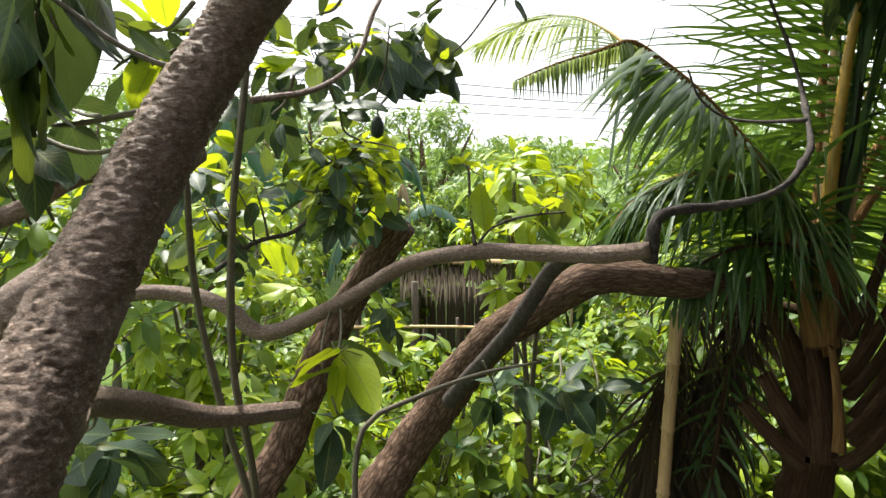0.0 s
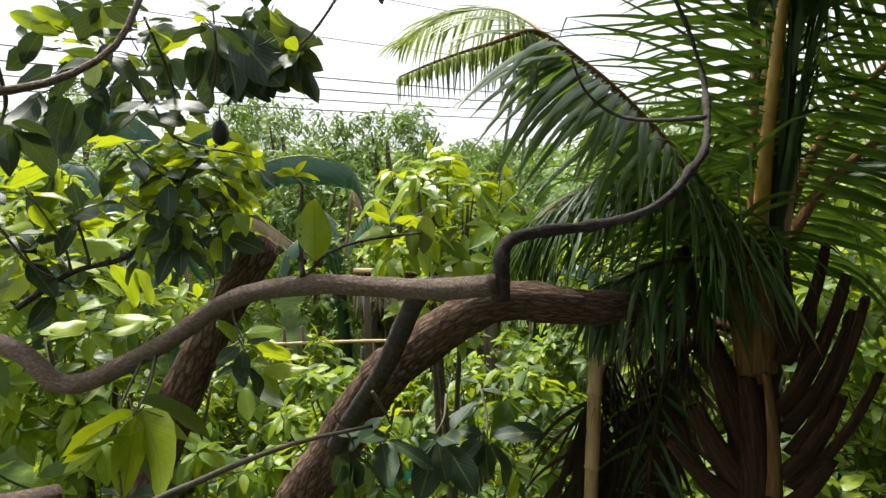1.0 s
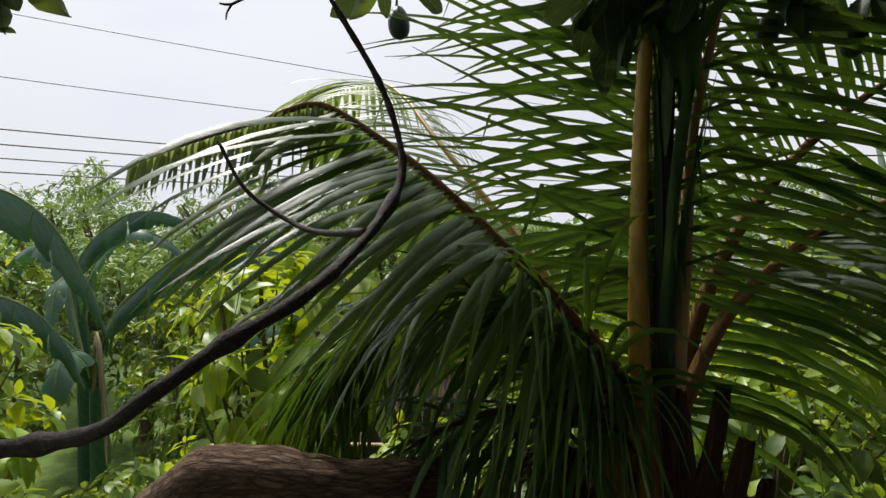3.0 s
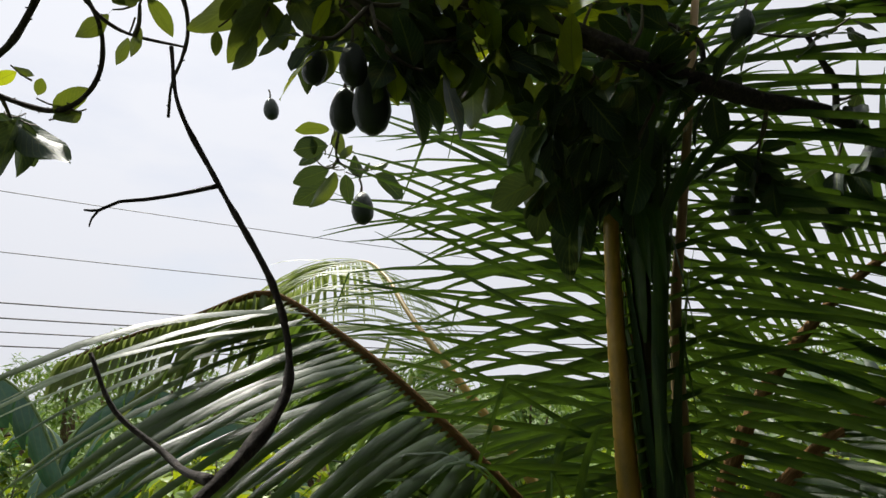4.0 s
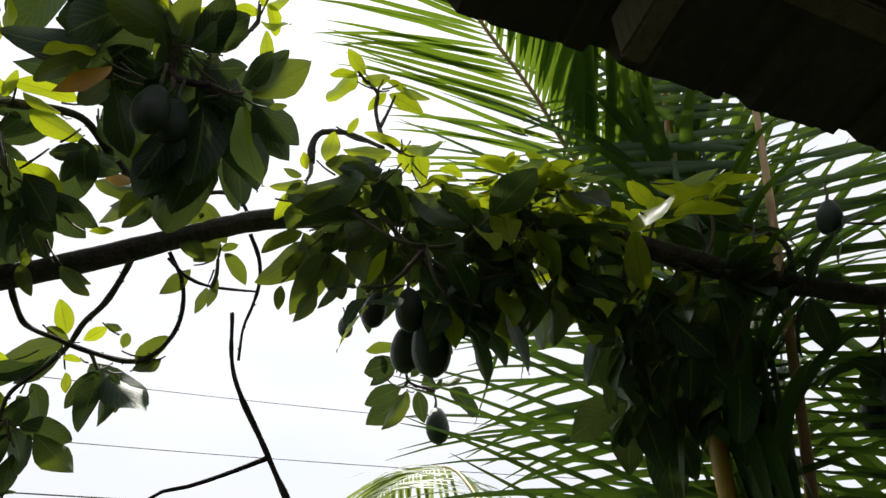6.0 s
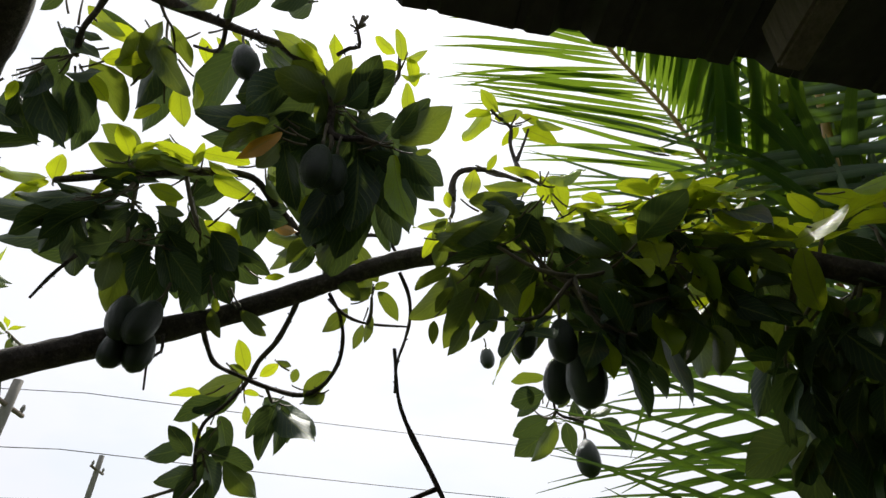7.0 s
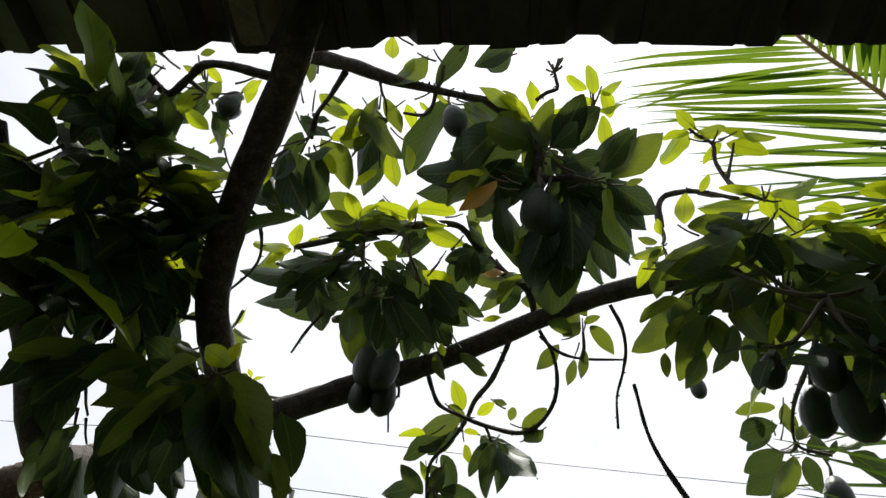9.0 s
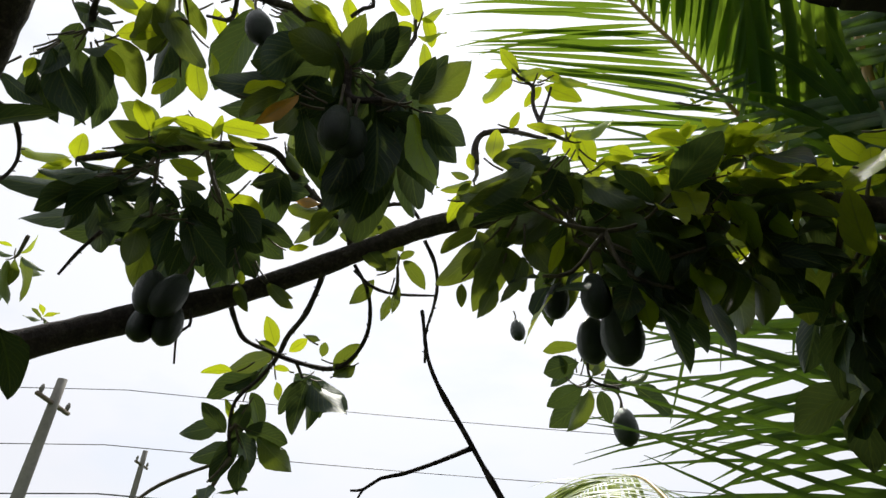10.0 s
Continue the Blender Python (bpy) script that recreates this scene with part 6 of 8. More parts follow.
spray((-0.461, 2.527, 3.932), LEAF_LIME, [(-0.299, 2.585, 3.841, -0.274, 2.63, 3.722, -27)], 0.25, FRONT)
spray((-0.972, 2.591, 3.764), LEAF_DARK, [(-1.014, 2.622, 3.914, -1.049, 2.537, 3.74, 27), (-0.961, 2.67, 3.889, -0.939, 2.682, 3.719, 27), (-1.028, 2.547, 3.598, -0.959, 2.489, 3.49, -27), (-0.928, 2.632, 3.602, -1.002, 2.609, 3.46, -27)], 0.7, FRONT)
spray((-0.972, 2.591, 3.764), LEAF_MID, [(-1.1, 2.5, 3.609, -1.16, 2.495, 3.514, -44), (-0.821, 2.718, 3.996, -0.819, 2.762, 3.87, -44), (-0.861, 2.678, 3.842, -0.944, 2.69, 3.752, -27)], 0.25, FRONT)
spray((-0.972, 2.591, 3.764), LEAF_LIME, [(-0.992, 2.594, 3.958, -1.105, 2.522, 3.91, 44), (-1.022, 2.604, 3.932, -1.069, 2.549, 3.856, -44), (-1.004, 2.63, 3.952, -0.998, 2.65, 3.802, -58), (-0.93, 2.624, 3.733, -0.816, 2.681, 3.765, -51), (-0.933, 2.581, 3.678, -0.804, 2.666, 3.612, 44), (-0.927, 2.579, 3.717, -1.001, 2.427, 3.679, -44), (-0.99, 2.604, 3.85, -1.064, 2.569, 3.786, 44), (-1.067, 2.555, 3.663, -1.09, 2.504, 3.575, 27), (-0.825, 2.64, 3.576, -0.761, 2.73, 3.424, -44), (-0.752, 2.665, 3.546, -0.679, 2.651, 3.419, -44), (-0.773, 2.679, 3.841, -0.742, 2.697, 3.76, 44), (-1.058, 2.559, 3.748, -1.174, 2.552, 3.708, -44)], 0.25, FRONT)
spray((-0.389, 2.799, 3.208), LEAF_MID, [(-0.465, 2.807, 3.207, -0.513, 2.776, 3.078, 0), (-0.491, 2.733, 3.157, -0.57, 2.712, 3.112, 27), (-0.306, 2.719, 3.006, -0.2, 2.667, 2.949, 44)], 0.25, FRONT)
spray((-0.389, 2.799, 3.208), LEAF_LIME, [(-0.447, 2.769, 3.27, -0.54, 2.72, 3.233, -44), (-0.369, 2.821, 3.226, -0.242, 2.904, 3.208, 44), (-0.35, 2.822, 3.148, -0.204, 2.88, 3.105, -44), (-0.303, 2.813, 3.071, -0.12, 2.824, 3.031, 44), (-0.304, 2.809, 3.046, -0.242, 2.76, 2.947, 27), (-0.378, 2.719, 3.007, -0.326, 2.619, 2.912, -27), (-0.865, 2.671, 3.358, -0.721, 2.716, 3.288, 44), (-0.756, 2.675, 3.331, -0.843, 2.591, 3.276, -44), (-0.938, 2.6, 3.357, -1.014, 2.504, 3.321, -44)], 0.25, FRONT)
spray((0.068, 1.931, 3.946), LEAF_LIME, [(0.063, 1.95, 3.945, 0.01, 1.937, 3.96, 44), (0.068, 1.963, 3.954, 0.085, 1.978, 3.988, -27), (0.071, 1.966, 3.944, 0.136, 1.953, 3.941, -51), (0.062, 1.966, 3.95, 0.035, 1.946, 3.979, 44), (0.123, 1.898, 3.872, 0.13, 1.842, 3.726, 0)], 0.25, FRONT)
spray((0.321, 1.933, 3.793), LEAF_MID, [(0.38, 1.955, 3.796, 0.384, 1.954, 3.716, 0), (0.423, 1.971, 3.822, 0.413, 1.976, 3.721, 0)], 0.25, FRONT)
spray((0.321, 1.933, 3.793), LEAF_LIME, [(0.323, 1.91, 3.8, 0.239, 1.933, 3.757, -44), (0.317, 1.905, 3.816, 0.263, 1.878, 3.853, 44), (0.337, 1.946, 3.817, 0.406, 1.958, 3.827, -58), (0.322, 1.941, 3.742, 0.299, 1.942, 3.707, -27), (0.336, 1.933, 3.782, 0.291, 1.9, 3.737, 37)], 0.25, FRONT)
spray((0.53, 3.848, 3.898), LEAF_MID, [(0.479, 3.832, 3.865, 0.436, 3.862, 3.722, -27)], 0.25, FRONT)
spray((0.53, 3.848, 3.898), LEAF_LIME, [(0.48, 3.848, 3.932, 0.299, 3.772, 3.897, -44), (0.463, 3.824, 3.979, 0.448, 3.857, 4.072, 27), (0.531, 3.852, 3.965, 0.622, 3.831, 3.99, 27), (0.445, 3.835, 3.899, 0.283, 3.811, 3.829, 44), (0.583, 3.883, 3.862, 0.69, 3.852, 3.835, -44), (0.679, 3.805, 3.763, 0.86, 3.842, 3.741, -44), (0.813, 3.783, 3.594, 0.777, 3.765, 3.384, 58), (0.785, 3.842, 3.604, 0.921, 3.822, 3.546, 27), (0.375, 3.884, 3.796, 0.235, 3.904, 3.728, 44), (0.575, 3.796, 3.493, 0.537, 3.734, 3.367, -27)], 0.25, FRONT)
spray((-0.337, 1.76, 3.351), LEAF_MID, [(-0.325, 1.79, 3.337, -0.19, 1.752, 3.281, -51), (-0.335, 1.771, 3.291, -0.278, 1.785, 3.104, -51)], 0.25, FRONT)
spray((-0.337, 1.76, 3.351), LEAF_LIME, [(-0.335, 1.729, 3.366, -0.464, 1.653, 3.31, 60), (-0.323, 1.742, 3.339, -0.343, 1.679, 3.177, 27), (-0.321, 1.773, 3.34, -0.15, 1.64, 3.205, -41), (-0.341, 1.717, 3.316, -0.484, 1.689, 3.275, 63), (-0.363, 1.775, 3.355, -0.458, 1.701, 3.328, 63)], 0.25, FRONT)
spray((-0.58, 0.883, 4.225), LEAF_DARK, [(-0.589, 0.885, 4.233, -0.59, 0.808, 4.05, 51), (-0.619, 0.891, 4.227, -0.619, 0.828, 4.082, -44), (-0.579, 0.909, 4.231, -0.644, 1.004, 4.053, -50), (-0.551, 0.905, 4.246, -0.55, 0.937, 4.124, 44), (-0.556, 0.954, 4.251, -0.582, 1.012, 4.146, 50), (-0.638, 0.878, 4.131, -0.676, 0.919, 4.022, 44), (-0.614, 0.91, 4.168, -0.616, 0.868, 4.05, 44)], 0.6, FRONT)
spray((-0.58, 0.883, 4.225), LEAF_MID, [(-0.63, 0.899, 4.117, -0.566, 0.899, 4.028, 55), (-0.564, 0.872, 4.13, -0.602, 0.876, 3.999, 44)], 0.18, FRONT)
spray((-0.58, 0.883, 4.225), LEAF_LIME, [(-0.565, 0.869, 4.206, -0.573, 0.929, 4.14, 60)], 0.0, FRONT)
spray((-0.725, 1.457, 4.275), LEAF_MID, [(-0.764, 1.411, 4.3, -0.723, 1.499, 4.261, 27), (-0.723, 1.414, 4.271, -0.649, 1.431, 4.197, 27), (-0.724, 1.488, 4.275, -0.761, 1.482, 4.204, 27), (-0.667, 1.478, 4.273, -0.626, 1.486, 4.228, 27), (-0.732, 1.421, 4.281, -0.661, 1.437, 4.278, -37)], 0.18, FRONT)
for rows in (HIGH_FRONT, HIGH_FRONT_B):
    shoots(rows[::2], 0.0)
for rows in (LIME_FRONT, LIME_FRONT_B):
    shoots(rows, 0.5, 0.07)
shoots(LOW_FRONT, 0)

FRUIT_MESHES = []


def fruit_mesh(seed):
    rng = random.Random(seed)
    verts, faces = [], []
    rings, sides = 11, 14
    for i in range(rings + 1):
        s = i / rings
        z = -0.5 + s
        r = 0.31 * math.sqrt(max(0, 1 - (2 * s - 0.78) ** 2 / 0.64)) if s < 0.39 else 0.31 * (1 - ((s - 0.39) / 0.61) ** 2.1) ** 0.62
        r = max(r, 0.012) * (1 + 0.02 * rng.uniform(-1, 1))
        for k in range(sides):
            a = 2 * math.pi * k / sides
            verts.append((r * math.cos(a) + 0.05 * max(0, s - 0.5), r * math.sin(a), z))
    for i in range(rings):
        for k in range(sides):
            a, b = i * sides + k, i * sides + (k + 1) % sides
            faces.append((a, b, b + sides, a + sides))
    faces += [list(range(sides))[::-1], [rings * sides + k for k in range(sides)]]
    me = mesh_of("avocado", verts, faces)
    me.materials.append(FRUIT)
    return me


FRUIT_MESHES = [fruit_mesh(k) for k in range(3)]
v, f, uv = tube([(0, 0, 0.47), (0.03, 0.02, 0.7), (-0.02, 0.03, 0.95)], [0.045, 0.03, 0.035], 6, 0.1, 0.1, 5)
STALK = mesh_of("stalk", v, f, uv)
STALK.materials.append(TWIG)
fruit_rng = random.Random(5)


def fruit(x, y, z, size):
    """An avocado hanging at this place; size is its length in metres."""
    m = pose(x, y, z, fruit_rng.uniform(-14, 14), fruit_rng.uniform(-14, 14), fruit_rng.uniform(0, 360)) @ Matrix.Scale(size, 4)
    ob = piece("avocado", FRUIT_MESHES[fruit_rng.randrange(3)], FRUIT, tree, "dark green hanging avocado", m)
    piece("stalk", STALK, TWIG, ob)


fruit(1.298, 2.234, 4.774, 0.132)
fruit(1.279, 2.148, 4.817, 0.092)
fruit(1.181, 2.218, 4.862, 0.085)
fruit(1.226, 2.289, 4.794, 0.105)
fruit(1.34, 2.255, 4.846, 0.095)
fruit(1.37, 2.281, 4.845, 0.095)
fruit(0.801, 2.933, 5.159, 0.085)
fruit(1.106, 3.024, 4.809, 0.125)
fruit(0.789, 1.645, 5.322, 0.092)
fruit(0.441, 1.803, 4.865, 0.105)
fruit(0.48, 1.824, 4.859, 0.11)
fruit(0.41, 1.83, 4.813, 0.095)
fruit(0.454, 1.857, 4.809, 0.095)
fruit(0.921, 1.772, 5.089, 0.1)
fruit(0.917, 1.827, 5.112, 0.1)
fruit(0.455, 1.292, 5.27, 0.085)
fruit(-0.26, 2.34, 4.08, 0.092)
fruit(2.51, 2.79, 4.64, 0.115)
fruit(2.26, 2.79, 4.68, 0.105)
fruit(2.26, 2.61, 5.14, 0.100)
fruit(2.65, 2.79, 4.79, 0.115)
fruit(2.31, 2.75, 4.76, 0.105)

# ---- coconut palm ----
palm = thing("coconut_palm", "young coconut palm with broken drooping frond and brown fibrous base", "palm tree")
palm_rng = np.random.default_rng(21)


def leaflet(start, way, normal, length, width, droop, rng, kink=0.0):
    """One folded strap of a palm frond, sagging; returns its mesh arrays."""
    rows = 7
    p, d = np.array(start, dtype=float), np.array(way, dtype=float)
    d /= np.linalg.norm(d)
    verts, uvs, faces = [], [], []
    bent = rng.uniform(0.3, 0.8) if rng.random() < kink else 9
    for i in range(rows + 1):
        s = i / rows
        side = np.cross(d, normal)
        side /= np.linalg.norm(side) + 1e-9
        up = np.cross(side, d)
        w = width * 0.5 * min(1, 0.16 + 5 * s) * (1 - s ** 2.2) ** 0.8 + 0.0008
        for k in (-1, 0, 1):
            verts.append(p + side * w * k - up * (0 if k else -0.35 * w))
            uvs.append((0.5 + 0.5 * k, s))
        p = p + d * length / rows
        d = d + np.array((0, 0, -1.0)) * droop / rows * (0.4 + 1.6 * s) + rng.normal(0, 0.02, 3)
        if bent < s + 1 / rows:
            d = d * 0.35 + np.array((0, 0, -1.0)) * 0.9
            bent = 9
        d /= np.linalg.norm(d)
    for i in range(rows):
        for k in (0, 1):
            a = i * 3 + k
            faces.append((a, a + 1, a + 4, a + 3))
    return verts, faces, uvs


def frond(points, radii, count, length, start, up, droop, angles=(75, 35), lift=12, sides=(1, -1), width=0.027, mat=None, pale_from=2.0, single=False, kink=0.06, jitter=5, label="green coconut frond", tip=0.35, lengths=None, rachis_mat=None, sizes=None, turns=None, hang=0.0, widths=None):
    """A frond: its stem as a part, with the straps on both sides of it."""
    rng = palm_rng
    stem = limb("frond", points, radii, rachis_mat or PETIOLE, palm, label, sides=10, step=0.03, rough=0.03, seed=int(rng.integers(999)))
    line = spline(points, 0.01)
    run = np.concatenate([[0], np.cumsum(np.linalg.norm(np.diff(line, axis=0), axis=1))])
    run /= run[-1]
    tangent = np.gradient(line, axis=0)
    groups = {}
    up = np.array(up, dtype=float)
    for i in range(count):
        f = i / (count - 1)
        s = start + (1 - start) * f
        k = min(len(line) - 1, int(np.searchsorted(run, s)))
        t = tangent[k] / np.linalg.norm(tangent[k])
        lat = np.cross(t, up)
        lat /= np.linalg.norm(lat)
        n = np.cross(lat, t)
        size = np.interp(f, *(sizes or ([0, 0.15, 0.45, 0.8, 1], [0.62, 0.88, 1.0, 0.75, tip])))
        open_to = np.interp(f, *(turns or ([0, 1], angles)))
        for j, sd in enumerate(sides):
            a = radians(open_to + rng.normal(0, jitter))
            e = radians(lift + rng.normal(0, jitter))
            way = t * math.cos(a) + lat * sd * math.sin(a) * math.cos(e) + n * math.sin(e)
            way = way + np.array((0, 0, -(hang if np.ndim(hang) == 0 else np.interp(f, *hang))))
            own = length if lengths is None else lengths[j]
            v = leaflet(line[k] + lat * sd * 0.006, way, n, own * size * rng.uniform(0.9, 1.08), (width if widths is None else widths[j]) * rng.uniform(0.85, 1.12), droop * rng.uniform(0.75, 1.3), rng, kink)
            m = PALM_PALE if s > pale_from else (mat or PALM_LEAF)
            if single:
                piece("leaflet", mesh_of("leaflet", *v), m, stem)
            else:
                groups.setdefault(m.name, []).append(v)
    for name, parts in groups.items():
        piece("foliage", mesh_of("foliage", *joined(parts)), bpy.data.materials[name], stem, kind="stuff")
    return stem


limb("trunk", [(2.02, 2.9, 0.0), (1.99, 2.88, 1.4), (1.97, 2.87, 2.2), (1.95, 2.86, 3.0), (1.93, 2.86, 3.5)], [0.19, 0.16, 0.125, 0.085, 0.06], FIBRE_DARK, palm, "dark brown fibrous trunk", sides=20, step=0.05, rough=0.12, seed=31, knots=0.15)


def sheath(base, tip, width, seed, mat=None):
    """A broken frond base: a broad flat stump, channelled, with a torn end."""
    rng = random.Random(seed)
    a, b = Vector(base), Vector(tip)
    way = (b - a).normalized()
    out = Vector((way.x, way.y, 0.0))
    out = (out.normalized() * 0.45 + Vector((0, -1, 0))).normalized() if out.length > 0.01 else Vector((0, -1, 0))
    side = way.cross(out).normalized() if way.cross(out).length > 0.01 else Vector((1, 0, 0))
    back = side.cross(way)
    rows, cols = 9, 7
    verts, faces, uvs = [], [], []
    for layer in (0, 1):
        for i in range(rows + 1):
            s = i / rows
            w = width * (1.35 - 0.7 * s ** 0.7)
            bend = 0.16 * (b - a).length * s * s
            p = a + (b - a) * s + Vector((0, 0, 1)) * bend - out * bend * 0.5 + out * 0.10 * math.sin(math.pi * s) * (b - a).length * 0.3
            for k in range(cols):
                c = 2 * k / (cols - 1) - 1
                torn = (b - a).length * (0.10 * rng.random() if i == rows else 0)
                depth = (0.5 * w * (1 - c * c) * 0.55 if layer else -0.08 * w * (1 - c * c))
                verts.append(p + side * c * w * 0.5 + back * depth - way * torn * layer + Vector([rng.uniform(-0.002, 0.002) for _ in range(3)]))
                uvs.append((c * w * 0.5, s * (b - a).length))
    n = (rows + 1) * cols
    for i in range(rows):
        for k in range(cols - 1):
            q = i * cols + k
            faces.append((q, q + 1, q + cols + 1, q + cols))
            faces.append((n + q, n + q + cols, n + q + cols + 1, n + q + 1))
    for i in range(rows):
        for k in (0, cols - 1):
            q = i * cols + k
            faces.append((q, q + cols, n + q + cols, n + q))
    for k in range(cols - 1):
        q = rows * cols + k
        faces.append((q, q + 1, n + q + 1, n + q))
    piece("frond_base", mesh_of("frond_base", verts, faces, uvs), mat or FIBRE_DARK, palm, "broken brown frond base")


UPPER_BASES = [
    ((1.761, 2.584, 2.731), (1.565, 2.864, 3.434), 0.080, FIBRE_DARK),
    ((1.839, 2.692, 2.988), (1.728, 2.889, 3.621), 0.09, FIBRE),
    ((1.876, 2.691, 3.039), (1.901, 2.811, 3.592), 0.105, FIBRE),
    ((1.973, 2.719, 3.078), (2.004, 2.837, 3.56), 0.123, FIBRE_DARK),
    ((1.763, 2.376, 2.655), (1.83, 2.56, 3.019), 0.072, FIBRE),
    ((1.942, 2.672, 3.096), (2.082, 2.619, 3.537), 0.094, FIBRE_DARK),
    ((1.896, 2.591, 2.903), (2.094, 2.492, 3.416), 0.102, FIBRE_DARK),
    ((1.894, 2.54, 2.852), (2.062, 2.404, 3.307), 0.087, FIBRE_DARK),
    ((1.886, 2.481, 2.784), (2.09, 2.37, 3.35), 0.080, FIBRE_DARK),
]
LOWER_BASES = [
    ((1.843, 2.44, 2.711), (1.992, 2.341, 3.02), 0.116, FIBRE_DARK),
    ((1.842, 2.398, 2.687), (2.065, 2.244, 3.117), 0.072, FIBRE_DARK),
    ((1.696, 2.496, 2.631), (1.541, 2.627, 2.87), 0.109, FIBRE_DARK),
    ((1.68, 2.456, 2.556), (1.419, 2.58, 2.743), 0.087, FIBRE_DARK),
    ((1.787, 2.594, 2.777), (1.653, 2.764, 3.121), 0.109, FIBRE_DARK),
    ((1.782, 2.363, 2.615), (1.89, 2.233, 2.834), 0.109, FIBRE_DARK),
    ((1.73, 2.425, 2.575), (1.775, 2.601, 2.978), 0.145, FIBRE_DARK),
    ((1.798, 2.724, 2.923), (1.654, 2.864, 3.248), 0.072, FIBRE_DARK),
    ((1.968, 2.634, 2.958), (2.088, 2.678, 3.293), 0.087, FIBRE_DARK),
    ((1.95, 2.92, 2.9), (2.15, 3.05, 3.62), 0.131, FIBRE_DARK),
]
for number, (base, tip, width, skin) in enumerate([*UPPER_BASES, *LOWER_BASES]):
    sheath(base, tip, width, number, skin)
sheath((1.99, 2.86, 3.3), (2.07, 2.92, 3.92), 0.06, 50, PETIOLE)

# broken frond bending over to one side, its straps hanging; the straps are parts of their own
frond([(1.93, 2.86, 3.35), (1.80, 2.83, 3.62), (1.55, 2.82, 3.92), (1.25, 2.81, 4.22), (1.02, 2.81, 4.40), (0.88, 2.80, 4.48), (0.80, 2.77, 4.465), (0.69, 2.78, 4.43), (0.57, 2.764, 4.394), (0.44, 2.73, 4.345), (0.325, 2.70, 4.295)],
      [0.032, 0.026, 0.020, 0.016, 0.013, 0.012, 0.010, 0.008, 0.006, 0.005, 0.003], 112, 0.62, 0.10, (0.2, 0.35, 0.9), 0.5, lift=-6, hang=([0, 0.3, 0.6, 0.66, 0.68, 1], [0.95, 0.85, 0.74, 0.8, 2.4, 2.4]), pale_from=0.68, single=True, kink=0.03, mat=PALM_GLOSS, width=0.032, label="broken coconut frond with hanging straps", lengths=(0.34, 0.9), rachis_mat=FIBRE,
      sizes=([0, 0.15, 0.5, 0.64, 0.67, 0.85, 1], [0.62, 0.85, 1.0, 0.95, 0.30, 0.25, 0.12]), turns=([0, 0.3, 0.6, 0.66, 0.7, 1], [50, 46, 42, 50, 84, 70]))
# old frond sagging below it, a dense curtain of straps
frond([(1.9, 2.90, 3.35), (1.72, 2.90, 3.66), (1.48, 2.90, 3.84), (1.2, 2.90, 3.86), (0.95, 2.9, 3.72), (0.8, 2.9, 3.52)], [0.035, 0.026, 0.02, 0.015, 0.01, 0.005], 120, 0.78, 0.06, (0.1, 0.3, 1), 1.5, (62, 35), -14, width=0.023, jitter=15, kink=0.15, label="sagging old coconut frond", rachis_mat=FIBRE)
# closed young frond standing in the middle
SPEAR = []
spear = limb("spear", [(1.95, 2.85, 3.2), (1.955, 2.83, 3.9), (1.96, 2.81, 4.5), (1.97, 2.78, 5.1), (1.98, 2.74, 5.6)], [0.055, 0.03, 0.022, 0.016, 0.008], OLIVE, palm, "closed young frond", sides=16, step=0.04, rough=0.08, seed=61)
for k in range(90):
    a, z = k * 2.4, 3.6 + 1.9 * palm_rng.random()
    out = palm_rng.uniform(0.03, 0.16)
    SPEAR.append(leaflet((1.955 + 0.03 * math.cos(a) + 0.012 * (z - 3.5), 2.835 + 0.03 * math.sin(a) - 0.04 * (z - 3.5), z), (out * math.cos(a) + 0.02, out * math.sin(a), 1), (math.cos(a), math.sin(a), 0), palm_rng.uniform(0.5, 0.95), 0.036, palm_rng.uniform(0.1, 0.7), palm_rng, 0.3))
for k in range(80):
    a = k * 2.4
    SPEAR.append(leaflet((1.97 + 0.05 * math.cos(a), 2.78 + 0.05 * math.sin(a), 4.5 + 1.05 * palm_rng.random()), (0.5 * math.cos(a), 0.5 * math.sin(a), 0.55), (-math.cos(a), -math.sin(a), 0.6), 0.42, 0.042, 1.1, palm_rng, 0.2))
piece("foliage", mesh_of("foliage", *joined(SPEAR)), PALM_LEAF, spear, kind="stuff")
# upright fronds
frond([(1.90, 2.84, 3.3), (1.872, 2.80, 3.7), (1.868, 2.79, 4.1), (1.885, 2.78, 4.6), (1.93, 2.74, 5.2), (2.0, 2.66, 5.8), (2.1, 2.5, 6.3)], [0.05, 0.033, 0.027, 0.022, 0.017, 0.011, 0.005], 54, 1.0, 0.2, (0.1, -1, 0.1), 0.22, (72, 46), -6, label="upright coconut frond with amber stem", kink=0.05, width=0.0155, jitter=6)
frond([(1.98, 2.86, 3.3), (2.03, 2.86, 3.9), (2.06, 2.86, 4.36), (2.10, 2.80, 4.68), (2.14, 2.70, 5.06), (2.19, 2.60, 5.52), (2.22, 2.45, 6.0)], [0.045, 0.024, 0.016, 0.0135, 0.012, 0.009, 0.005], 78, 1.1, 0.2, (-0.2, -1, 0.15), 0.42, (104, 74), 0, label="upright coconut frond", kink=0.04, width=0.024, widths=(0.020, 0.027), jitter=5, lengths=(1.1, 0.9), rachis_mat=BAMBOO)
